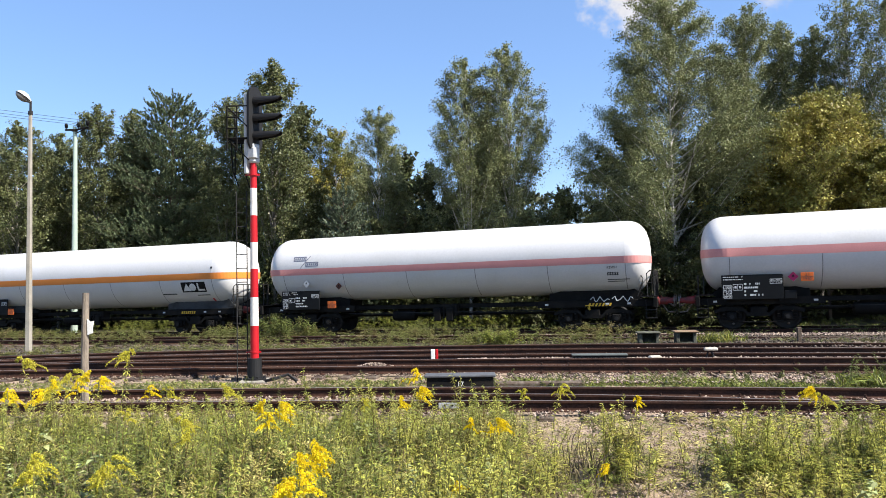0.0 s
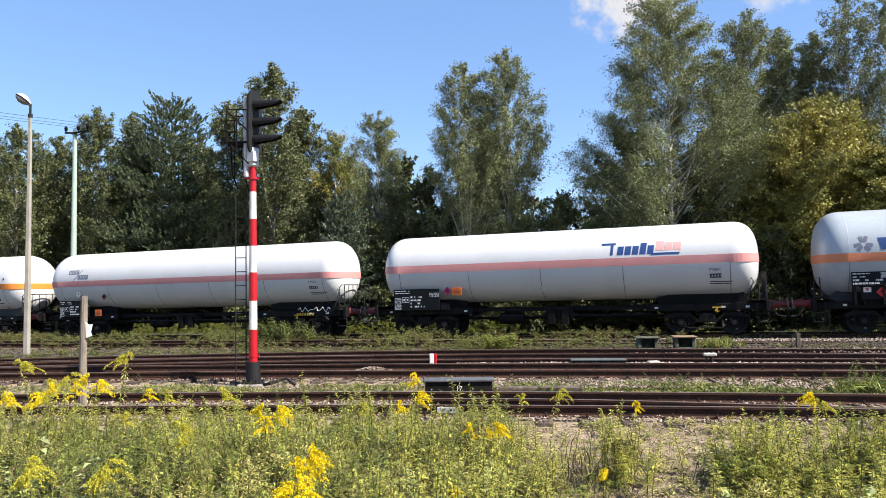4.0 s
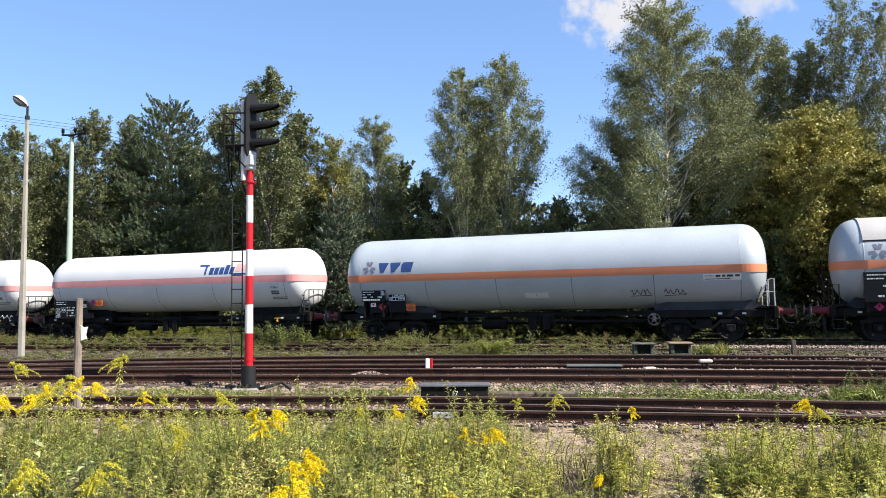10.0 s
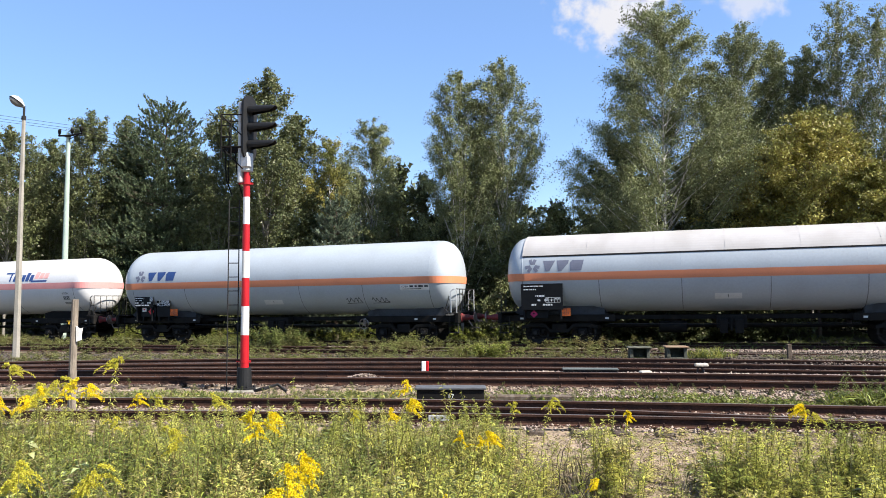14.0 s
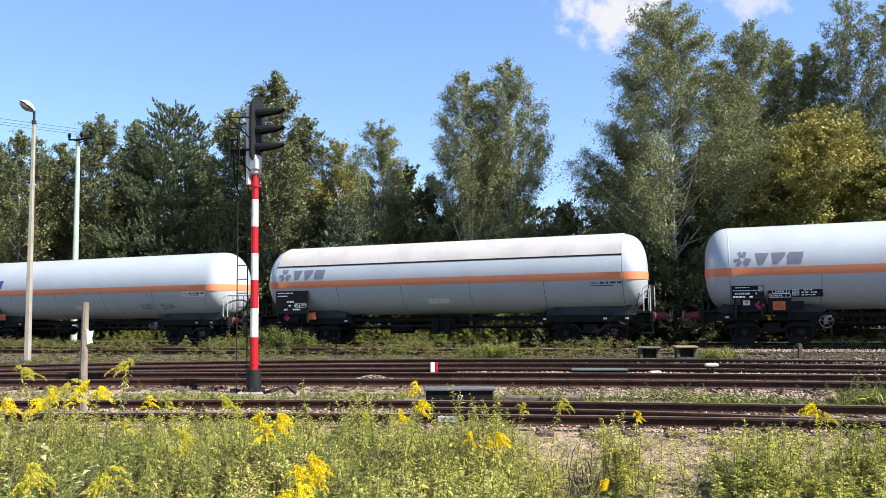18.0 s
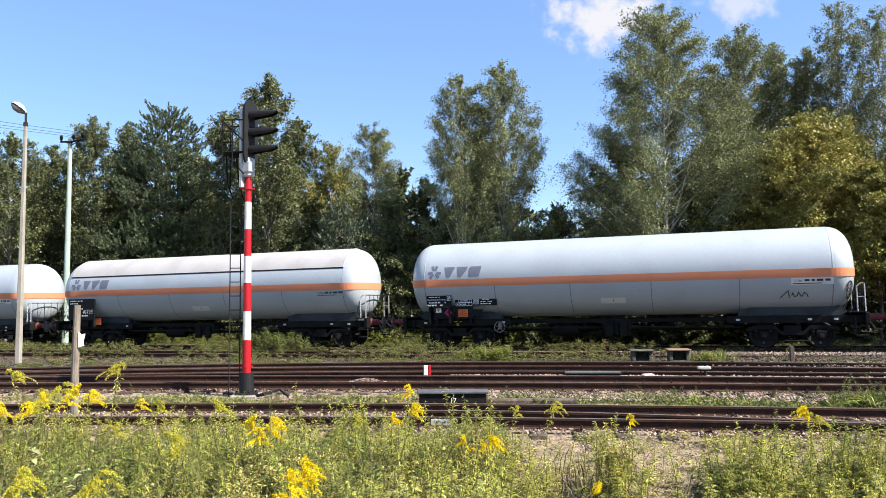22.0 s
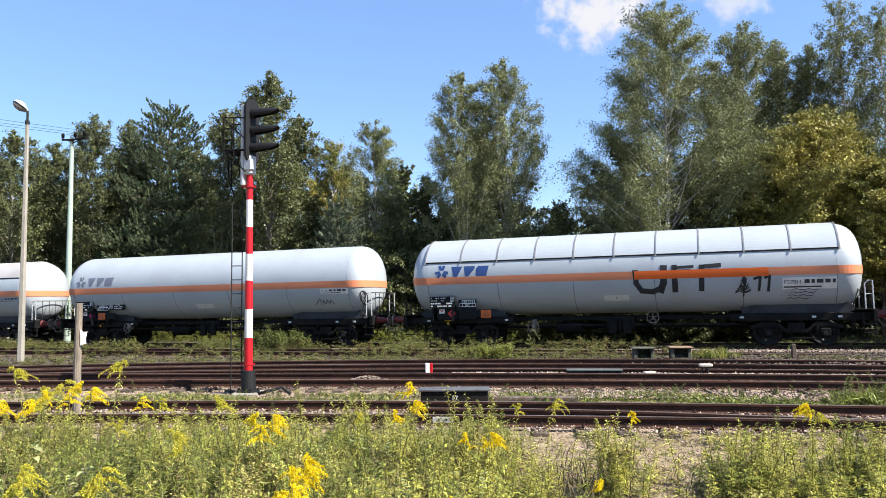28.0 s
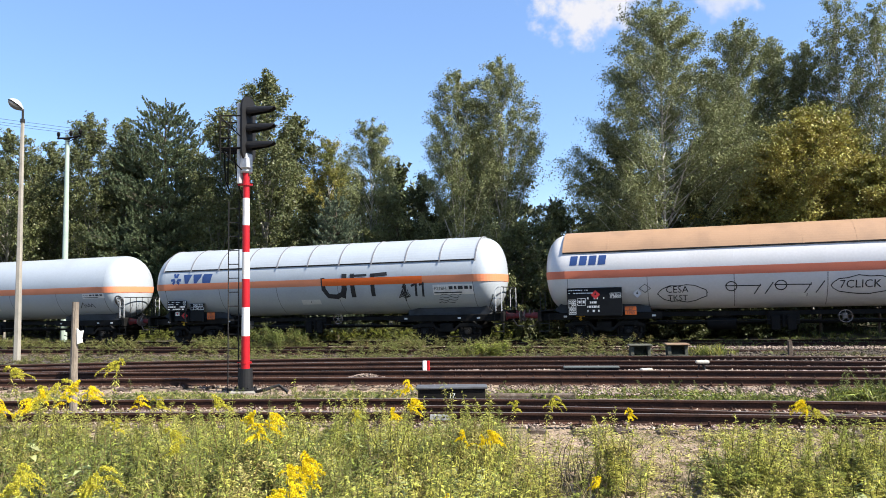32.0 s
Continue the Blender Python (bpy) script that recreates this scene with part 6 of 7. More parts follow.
def birch(x, y, h, width, seed, leafm, label, dens=1.0, prof=None, lean=0.0, leaf=0.070, droop=1.0, bark=None, zlow=0.14, name="birch_tree", cat="tree", per=42, rise=0.42, twig=0.85, flat=0.0, bare=0.0):
    """A leafy tree or bush. bare: how far the trunk shows through a gap in the leaves before it, in metres."""
    rng = np.random.default_rng(seed)
    w = width / 2 * 1.12
    shape = prof or TALL
    sp = profile(*[(a, b * w) for a, b in shape])
    th = empty(name, pose(x, y, put_on_ground(x, y) - 0.05), label, cat)
    a = rng.uniform(0, 6.28)
    ln = (lean * math.cos(a), lean * math.sin(a))
    L = limb_lines(h, sp, rng, int(30 + 1.15 * h * min(w, 4.0)), zlow, rise, ln, 1.0 + 1.3 * flat)
    clear = lambda P, gap: ((P[:, 0] + x) * SINA + (P[:, 1] + y - NEAR) * COSA > gap) | (P[:, 2] > 5.6)        # off the train's way
    L = L[clear(L[:, 2], 4.0) & clear(L[:, 1], 4.0)]
    part("trunk", trunk_geo(h, 0.0055 * h + 0.02, rng, L, ln), bark or M_BIRCHBARK, th, smooth=True)
    V = crown_leaves(h, L, rng, 7.4 * dens, per, leaf, droop, twig * (0.6 + 0.17 * w), flat, ln)
    V = V[clear(V[:, 0], 3.6)]
    if bare:
        c = V.mean(1)
        gap = (np.abs(c[:, 0] - 0.25 * np.sin(c[:, 2] * 0.9)) < bare * (1.1 - c[:, 2] / h)) & (c[:, 1] < 0.15) & (c[:, 2] > 3.4) & (c[:, 2] < 0.80 * h) & (rng.uniform(0, 1, len(c)) < 0.90)
        V = V[~gap]
    part("crown", loose("crown", V, leafm), None, th)
    return th


def pine(x, y, h, width, seed, label, needles):
    rng = np.random.default_rng(seed)
    w = width / 2
    sp = profile((0, 0.95 * w), (0.2, w), (0.45, 0.88 * w), (0.7, 0.64 * w), (0.88, 0.40 * w), (1.0, 0.12 * w))
    th = empty("pine_tree", pose(x, y, put_on_ground(x, y) - 0.05), label, "tree")
    V, g = pine_needles(h, sp, int(h * 2.0), rng)
    V = V[((V[:, 0, 0] + x) * SINA + (V[:, 0, 1] + y - NEAR) * COSA > 3.6) | (V[:, 0, 2] > 5.6)]          # off the train's way
    g.tube((0, 0, -0.1), (0, 0, h * 0.97), 0.02 * h, 0.015, 8)
    part("trunk", g, M_BARK, th)
    part("crown", loose("crown", V, needles), None, th)
    return th


# kind, place, height, width, foliage
PLANTED = [
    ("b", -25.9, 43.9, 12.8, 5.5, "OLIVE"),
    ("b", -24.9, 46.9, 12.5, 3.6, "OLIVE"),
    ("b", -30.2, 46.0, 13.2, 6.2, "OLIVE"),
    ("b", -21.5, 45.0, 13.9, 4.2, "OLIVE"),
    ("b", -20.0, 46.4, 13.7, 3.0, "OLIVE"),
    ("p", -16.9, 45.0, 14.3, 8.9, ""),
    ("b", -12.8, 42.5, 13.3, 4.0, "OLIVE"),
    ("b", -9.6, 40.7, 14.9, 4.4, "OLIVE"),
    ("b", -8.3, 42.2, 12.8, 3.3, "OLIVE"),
    ("b", -6.3, 42.6, 11.4, 3.1, "YELLEAF"),
    ("b", -3.7, 39.4, 11.8, 3.6, "BIRCH"),
    ("p", -5.1, 36.3, 7.2, 3.4, ""),
    ("d", -2.2, 37.6, 7.3, 4.0, "OLIVE"),
    ("d", -0.9, 37.7, 8.2, 2.8, "DARKLEAF"),
    ("b", 1.1, 36.6, 13.5, 4.1, "BIRCH"),
    ("b", 3.2, 36.6, 14.0, 4.6, "BIRCH"),
    ("d", 3.8, 34.0, 5.2, 3.9, "OLIVE"),
    ("d", 5.4, 34.1, 5.0, 3.0, "OLIVE"),
    ("d", 6.8, 33.9, 5.0, 3.0, "OLIVE"),
    ("d", 8.0, 36.4, 5.6, 3.6, "OLIVE"),
    ("d", 5.6, 35.6, 6.3, 4.2, "OLIVE"),
    ("d", 9.4, 32.0, 3.9, 2.5, "DARKLEAF"),
    ("d", 11.2, 31.6, 3.8, 2.5, "OLIVE"),
    ("d", 12.9, 31.1, 3.7, 2.5, "DARKLEAF"),
    ("B", 10.35, 33.6, 15.7, 8.3, "BIRCH"),
    ("b", 14.7, 35.6, 15.1, 5.6, "BIRCH"),
    ("b", 16.9, 36.7, 14.8, 3.3, "BIRCH"),
    ("b", 17.9, 35.3, 14.1, 3.3, "BIRCH"),
    ("b", 18.9, 34.0, 15.8, 4.2, "BIRCH"),
    ("b", 20.0, 32.5, 15.0, 4.6, "BIRCH"),
    ("y", 15.9, 30.8, 9.8, 6.8, "YELLEAF"),
    ("y", 17.6, 29.5, 7.3, 3.9, "YELLEAF"),
    ("y", 14.5, 32.8, 8.6, 4.0, "YELLEAF"),
    ("y", 20.2, 29.5, 8.7, 5.0, "YELLEAF"),
]

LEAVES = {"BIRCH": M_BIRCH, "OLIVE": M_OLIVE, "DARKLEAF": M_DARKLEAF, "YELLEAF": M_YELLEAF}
for i, (kind, x, y, h, width, leafy) in enumerate(PLANTED):
    if kind == "p":
        pine(x, y, h, width, 100 + i, *(("dark green pine with dense boughs behind the train", M_NEEDLE) if h > 10 else ("young grey-green pine before the birches", M_NEEDLEP)))
    elif kind == "B":
        birch(x, y, h, width, 100 + i, M_BIRCH, "tall broad birch with pale trunk and hanging twigs", 1.15, BROAD, 0.01, 0.060, droop=1.4, zlow=0.05, per=58, rise=0.29, bare=0.55)
    elif kind == "b":
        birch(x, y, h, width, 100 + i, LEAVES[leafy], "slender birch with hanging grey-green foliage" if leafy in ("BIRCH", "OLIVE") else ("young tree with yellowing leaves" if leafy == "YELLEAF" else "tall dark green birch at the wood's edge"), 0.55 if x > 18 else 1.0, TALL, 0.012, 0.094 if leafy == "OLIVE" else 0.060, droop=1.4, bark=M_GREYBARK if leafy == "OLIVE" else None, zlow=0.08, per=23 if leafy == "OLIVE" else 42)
    elif kind == "d":
        birch(x, y, h, width, 100 + i, LEAVES[leafy], "dense dark green bush at the wood's edge" if leafy == "DARKLEAF" else "sunlit olive green bush at the wood's edge", 0.9, ROUND, 0.0, 0.09, 0.5, M_BARK, 0.03, "bush", "bush", per=34, rise=0.5)
    else:
        birch(x, y, h, width, 100 + i, M_YELLEAF, "spreading tree with olive and yellow leaves", 1.2, ROUND, 0.0, 0.085, 0.25, M_BARK, 0.12, "deciduous_tree", "tree", per=36, rise=0.30, flat=0.75)
# the wood's lower edge and depth behind them: shared bushes and trees
bush0 = birch(-34.0, 47.0, 6.6, 5.6, 301, M_DARKLEAF, "dense dark green bush at the wood's edge", 0.9, ROUND, 0.0, 0.115, 0.4, M_BARK, 0.02, "bush", "bush", per=18, rise=0.5)
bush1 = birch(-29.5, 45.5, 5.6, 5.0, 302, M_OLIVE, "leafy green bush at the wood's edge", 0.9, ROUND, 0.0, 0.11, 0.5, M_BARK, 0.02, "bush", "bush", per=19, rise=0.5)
back0 = birch(-30.0, 55.0, 12.5, 7.0, 303, M_DARKLEAF, "dark tree deep in the wood", 0.7, ROUND, 0.0, 0.30, 0.5, M_BARK, 0.02, "forest_tree", "tree", per=7)
for o in (bush0, bush1):
    tagged(o, group="bushes along the wood")
tagged(back0, group="trees deep in the wood")
rr = random.Random(5)
for i in range(17):
    q = -34 + 3.35 * i
    p = train_point(q, 6.4 + rr.uniform(0.0, 1.6))
    copy_thing(bush0 if i % 2 else bush1, pose(p.x, p.y, put_on_ground(p.x, p.y) - 0.05, 0, 0, rr.uniform(0, 360)))
for i in range(15):
    q = -44 + 5.0 * i
    p = train_point(q, 13.0 + rr.uniform(0.0, 5.0))
    if abs(p.x / p.y - 0.166) < 0.07:            # open sky between the birches
        continue
    copy_thing(back0, pose(p.x, p.y, put_on_ground(p.x, p.y) - rr.uniform(0.0, 3.0), 0, 0, rr.uniform(0, 360)))

# ---------------------------------------------------------------- weeds and grass
def weed_arrays(h, rng, flower=0.0, leaves=46, leaf=0.13, width=0.026, droop=0.35, branch=0, steep=1.1, low=0.10):
    """A leafy stalk: quads and their material numbers (0 stem, 1 leaf, 2 flower). branch: side shoots near its top."""
    lean = rng.normal(0, 0.10, 2)
    axes = [(np.zeros(3), np.array([lean[0], lean[1], 1.0]) * h, 0.006)]
    for k in range(branch):
        t = rng.uniform(0.25, 0.8)
        a = k * 2.4 + rng.uniform(0, 1)
        L = h * (1 - t) * rng.uniform(0.6, 1.0)
        axes.append((axes[0][1] * t * (t, t, 1), np.array([math.cos(a) * 0.55, math.sin(a) * 0.55, 0.9]) * L, 0.004))
    S, V, K = [], [], []
    share = leaves // len(axes)
    for base, d, r in axes:
        m = 4 if r > 0.005 else 2
        z = np.linspace(0, 1, m + 1)[:, None]
        ax = base + d * z * np.where(np.array([1, 1, 0]) > 0, z, 1)
        for i in range(m):
            r0, r1 = r * (1 - 0.14 * i), r * (1 - 0.14 * (i + 1))
            for e in (np.array([1, 0, 0]), np.array([0, 1, 0]))[:m // 2]:
                S.append([ax[i] - e * r0, ax[i] + e * r0, ax[i + 1] + e * r1, ax[i + 1] - e * r1])
        t = rng.uniform(low, 0.99 if not flower else 0.86, share)
        a = np.arange(share) * 2.4 + rng.uniform(0, 6)
        c = base + d * t[:, None] * np.stack([t, t, np.ones(share)], 1)
        el = rng.uniform(-0.1, steep, share)
        way = np.stack([np.cos(a), np.sin(a), el], 1)
        up = unit(np.stack([-np.cos(a) * el, -np.sin(a) * el, np.ones(share)], 1) + rng.normal(0, 0.25, (share, 3)))
        L = leaf * (1.15 - 0.6 * t ** 2) * rng.uniform(0.7, 1.25, share)
        V.append(leaf_quads(c, way, L, width * rng.uniform(0.7, 1.2, share), rng, up, droop))
        K.append(np.ones(share, int))
    V.append(np.array(S))
    K.append(np.zeros(len(S), int))
    if flower:
        # a plume: arching sprays, most to one side, each thick with tiny florets
        nb = int(12 * flower + 5)
        one = rng.uniform(0, 6.28)
        for b in range(nb):
            tb = 0.84 + 0.16 * b / nb
            p0 = np.array([lean[0] * h * tb ** 2, lean[1] * h * tb ** 2, h * tb])
            ab = one + rng.normal(0, 0.8)
            Lb = flower * (0.34 - 0.20 * b / nb) * rng.uniform(0.6, 1.15)
            m = int(16 + 130 * Lb)
            q = np.linspace(0.12, 1, m)
            arc = np.stack([np.cos(ab) * Lb * q, np.sin(ab) * Lb * q, Lb * (0.8 * q - 0.95 * q ** 2)], 1) + p0
            c = np.repeat(arc, 3, 0) + rng.normal(0, 0.0038, (3 * m, 3))
            c[:, 2] += rng.uniform(-0.002, 0.016, 3 * m)
            tang = np.array([np.cos(ab), np.sin(ab), 0.3])
            V.append(leaf_quads(c, tang * 0.6 + rng.normal(0, 0.6, (3 * m, 3)), rng.uniform(0.009, 0.018, 3 * m), 0.010, rng))
            K.append(np.full(3 * m, 2))
    return np.concatenate(V), np.concatenate(K)


WEEDS = [weed_arrays(1.0, np.random.default_rng(400 + i), 0.0, 96, 0.112, 0.0160, 0.32, 0, 1.4) for i in range(6)]
FEATHERY = [weed_arrays(1.0, np.random.default_rng(420 + i), 0.0, 102, 0.076, 0.0175, 0.2, 5) for i in range(5)]
BROADLEAF = [weed_arrays(1.0, np.random.default_rng(430 + i), 0.0, 22, 0.19, 0.075, 0.5, 0, 0.9) for i in range(4)]
CARPET = [weed_arrays(1.0, np.random.default_rng(450 + i), 0.0, 28, 0.16, 0.034, 0.3, 3, 0.9, 0.02) for i in range(5)]
WEEDS_FAR = [weed_arrays(1.0, np.random.default_rng(440 + i), 0.0, 36, 0.17, 0.040, 0.3, 2) for i in range(6)]


def scatter(name, variants, spots, label, mats, category="weeds"):
    """Many plants joined to one mesh. spots: x, y, height."""
    rng = np.random.default_rng(len(spots))
    VV, KK = [], []
    for i, (x, y, h) in enumerate(spots):
        V, K = variants[i % len(variants)]
        a = rng.uniform(0, 6.28)
        c, s = math.cos(a), math.sin(a)
        R = np.array([[c, -s, 0], [s, c, 0], [0, 0, 1]])
        w = 0.62 + 0.38 * h
        VV.append((V * (w, w, h)) @ R.T + np.array([x, y, float(ground_z(x, y)) - 0.01]))
        KK.append(K)
    me = quads(name, np.concatenate(VV), mats, np.concatenate(KK))
    return tagged(new(name, me), label, category, kind="stuff")


def spread_spots(n, rng, x0, x1, y0, y1, hfun, keep=None):
    out = []
    while len(out) < n:
        x, y = rng.uniform(x0, x1), rng.uniform(y0, y1)
        d = noise.noise(Vector((x * 0.8, y * 0.8, 3.1)))
        if keep and not keep(x, y, d, rng):
            continue
        out.append((x, y, hfun(x, y, d, rng)))
    return out


def thick_left(x, y, d, rng):
    """Dense on the left, patchy on the right where bare soil shows."""
    if abs(x) > 0.66 * y + 1.2:
        return False
    edge = 10.9 - 0.115 * x - 0.006 * x * x
    if y > edge - 0.25:
        return False
    if x < 0.6 + 0.4 * d:
        return y < edge - 0.6 + 1.1 * d or rng.random() < 0.45
    bare = 0.02 + 0.15 * max(0.0, d)
    for cx, cy, cr in ((1.75, 7.6, 0.18), (3.15, 7.6, 0.34), (4.5, 7.7, 0.46), (5.6, 8.6, 0.5), (2.3, 6.1, 0.2), (3.5, 5.9, 0.35)):
        bare += 0.5 * math.exp(-((x - cx) ** 2 + (y - cy) ** 2) / cr ** 2)
    return rng.random() < bare


def blades(name, n, place, hgt, label, mats, per=9, wide=0.012, lean=0.45, seed=1):
    """Tufts of grass blades; place gives x, y, and a factor for the height."""
    rng = np.random.default_rng(seed)
    x, y, hf = place(n, rng)
    n = len(x)
    z = ground_z(x, y)
    i = np.repeat(np.arange(n), per)
    b = np.stack([x[i] + rng.normal(0, 0.05, len(i)), y[i] + rng.normal(0, 0.05, len(i)), z[i]], 1)
    w = unit(np.stack([rng.normal(0, lean, len(i)), rng.normal(0, lean, len(i)), np.ones(len(i))], 1))
    L = hgt * hf[i] * rng.uniform(0.5, 1.2, len(i))
    V = leaf_quads(b, w, L, wide, rng, None, 0.3)
    k = rng.integers(0, len(mats), len(i)) if len(mats) > 1 else None
    return tagged(new(name, quads(name, V, mats, k)), label, "grass", kind="stuff")


rng = np.random.default_rng(11)
def height(top, spreadz):
    """The height of weeds by their place: lower towards the rails, in tufts."""
    return lambda x, y, d, r: max(0.12, (top + 0.52 * d + r.uniform(-spreadz, spreadz)) * (1.0 if x < 0.5 else 0.9) * (1.0 - 0.40 * float(smooth(7.2, 9.8, y))))


def patch(lo, hi, shift):
    """Kept where a slow noise lies between lo and hi, so that each kind grows in drifts."""
    def keep(x, y, d, rng):
        return thick_left(x, y, d, rng) and lo < noise.noise(Vector((x * 0.55 + shift, y * 0.55, 7.7))) + rng.normal(0, 0.10) < hi
    return keep


scatter("wild_plants", WEEDS, spread_spots(720, rng, -9, 9, 3.6, 11.2, height(0.68, 0.20), patch(-0.02, 2, 0)), "dense light green leafy weeds in the foreground", [M_STEM, M_WEED, M_GOLD])
scatter("wild_plants", WEEDS, spread_spots(640, rng, -9, 9, 3.6, 11.0, height(0.60, 0.20), patch(-2, 0.08, 0)), "deep green leafy weeds in the foreground", [M_STEM, M_WEEDM, M_GOLD])
scatter("wild_plants", FEATHERY, spread_spots(430, rng, -9, 9, 3.6, 10.8, height(0.50, 0.14), patch(0.02, 2, 31)), "yellowish green feathery weeds in the foreground", [M_STEM, M_WEEDY, M_GOLD])
scatter("wild_plants", FEATHERY, spread_spots(330, rng, -9, 9, 3.6, 10.8, height(0.42, 0.12), patch(-2, 0.02, 31)), "dull green bushy weeds in the foreground", [M_STEM, M_WEEDD, M_GOLD])
scatter("wild_plants", BROADLEAF, spread_spots(170, rng, -9, 9, 3.6, 10.6, height(0.40, 0.12), patch(0.10, 2, 77)), "pale green broad-leaved weeds", [M_STEM, M_WEEDP, M_GOLD])
scatter("wild_plants", CARPET, spread_spots(820, rng, -9, 9, 3.6, 11.2, lambda x, y, d, r: r.uniform(0.10, 0.30), thick_left), "low dark undergrowth between the stalks", [M_STEM, M_WEEDD, M_GOLD])
scatter("wild_plants", WEEDS, spread_spots(95, rng, -6.5, 0.6, 4.6, 9.6, lambda x, y, d, r: r.uniform(0.72, 1.0), lambda x, y, d, r: thick_left(x, y, d, r) and noise.noise(Vector((x * 1.3, y * 1.3, 21.0))) > 0.12), "tall leafy goldenrod stalks not yet in flower", [M_STEM, M_WEED, M_GOLD])
CLUMPS = ((1.72, 7.6, 0.13, 15, 1.15), (3.05, 7.4, 0.24, 62, 1.0), (3.2, 6.6, 0.3, 30, 0.62), (4.3, 7.6, 0.32, 78, 1.05), (4.2, 6.7, 0.3, 34, 0.72), (5.3, 8.6, 0.40, 30, 0.9), (0.75, 7.3, 0.35, 34, 0.85))
scatter("wild_plants", WEEDS, [(cx + rng.normal(0, cr), cy + rng.normal(0, cr), rng.uniform(0.35, 0.74) * ch) for cx, cy, cr, n, ch in CLUMPS for _ in range(n)], "clumps of leafy goldenrod stalks on the bare soil", [M_STEM, M_WEED, M_GOLD])
scatter("wild_plants", FEATHERY, [(cx + rng.normal(0, cr * 1.3), cy - 0.15 + rng.normal(0, cr * 1.2), rng.uniform(0.2, 0.42) * ch) for cx, cy, cr, n, ch in CLUMPS for _ in range(n // 2)], "low green weeds round the goldenrod clumps", [M_STEM, M_WEEDM, M_GOLD])
scatter("wild_plants", CARPET, spread_spots(330, rng, 0.2, 8.0, 5.6, 10.9, lambda x, y, d, r: r.uniform(0.06, 0.20), lambda x, y, d, r: d + r.normal(0, 0.25) > 0.02), "small yellowish sprigs on the bare soil", [M_STEM, M_WEEDY, M_GOLD])

stones("loose_stones", 5500, lambda n, rng: np.stack([rng.uniform(-1.0, 8.5, n), rng.uniform(6.0, 11.2, n)], 1), (0.005, 0.022), "pale stones scattered on bare soil")
blades("dry_grass", 420, lambda n, rng: (rng.uniform(0.6, 7.0, n), rng.uniform(5.4, 8.6, n), rng.uniform(0.4, 1.2, n)), 0.26, "low withered tufts on the bare soil", [M_STRAW, M_STRAW, M_DRYWEED], 12, 0.008, 0.9, 109)
blades("dry_grass", 240, lambda n, rng: (rng.uniform(0.3, 7.0, n), rng.uniform(5.5, 9.6, n), rng.uniform(0.5, 1.2, n)), 0.55, "tall dry brown stalks on the bare patch", [M_DRYWEED, M_DRYWEED, M_STRAW], 5, 0.006, 0.35, 9)

blades("plant_litter", 3600, lambda n, rng: (rng.uniform(-0.5, 7.5, n), rng.uniform(5.5, 11.0, n), rng.uniform(0.4, 1.2, n)), 0.16, "dry litter and low stems on the soil", [M_STRAW, M_STRAW, M_DRYWEED], 7, 0.008, 2.6, 19)
blades("grass_tufts", 900, lambda n, rng: (rng.uniform(0.0, 7.5, n), rng.uniform(5.5, 10.8, n), rng.uniform(0.3, 1.2, n)), 0.14, "small green sprigs on the bare soil", [M_GRASS, M_WEED], 7, 0.014, 1.2, 29)
blades("dry_grass", 420, lambda n, rng: (rng.uniform(-7, 1.0, n), rng.uniform(4.0, 10.5, n), rng.uniform(0.6, 1.2, n)), 0.75, "brown withered stalks among the weeds", [M_DRYWEED, M_STRAW], 4, 0.008, 0.3, 39)

blades("dry_stalks", 26, lambda n, rng: (rng.normal(1.28, 0.16, n), rng.normal(7.4, 0.2, n), rng.uniform(0.7, 1.2, n)), 0.75, "dark brown dead stalks on the bare soil", [M_DRYWEED, M_CINDER], 3, 0.011, 0.25, 69)

# goldenrod: in full bloom, and still in pale bud
BLOOM = [(-4.55, 9.27, 1.00), (-4.30, 8.87, 0.95), (-4.37, 8.77, 0.95), (-4.45, 7.87, 0.95), (-4.67, 7.76, 0.95), (-3.57, 8.85, 0.85), (-1.84, 7.14, 0.90), (-1.69, 6.91, 0.90), (-1.66, 6.61, 0.85), (-1.08, 5.35, 0.85), (-1.00, 5.27, 0.85), (-1.03, 5.27, 0.80), (-1.06, 4.59, 0.85), (-0.98, 4.49, 0.85), (-0.88, 5.36, 0.75), (-0.51, 8.83, 0.95), (-0.38, 8.14, 0.85), (-0.56, 8.00, 0.80), (0.50, 7.29, 0.70), (0.42, 7.23, 0.68), (0.18, 7.45, 0.68), (0.31, 7.29, 0.66), (0.05, 5.77, 0.50), (2.01, 8.06, 0.70), (1.21, 5.97, 0.55), (3.85, 7.82, 0.80), (-4.75, 8.91, 0.95)]
BUDS = [(-5.75, 10.29, 1.05), (-4.87, 9.01, 0.98), (-4.80, 9.18, 1.00), (-4.52, 8.52, 0.92), (-4.93, 11.01, 1.10), (-2.20, 6.45, 0.75), (-2.89, 4.92, 0.85), (-2.76, 4.82, 0.85), (-2.45, 5.10, 0.80), (-2.40, 5.11, 0.75), (-2.54, 8.40, 0.85), (-3.16, 7.19, 0.80), (1.20, 8.97, 0.75), (0.83, 8.63, 0.75), (3.97, 7.72, 0.75), (-3.28, 8.55, 0.85), (-2.41, 6.98, 0.75), (-0.99, 8.51, 0.70)]


def goldenrod(i, size, petals, label, spray):
    V, K = weed_arrays(1.0, np.random.default_rng(500 + i), size, 70, 0.115, 0.018, 0.4)
    th = empty("goldenrod", Matrix(), label, "plant", "goldenrods")
    part("stalk", quads("stalk", V[K == 0], M_STEM), None, th)
    part("foliage", quads("foliage", V[K == 1], M_WEED), None, th)
    part("flower", quads("flower", V[K == 2], petals), None, th, spray)
    return th


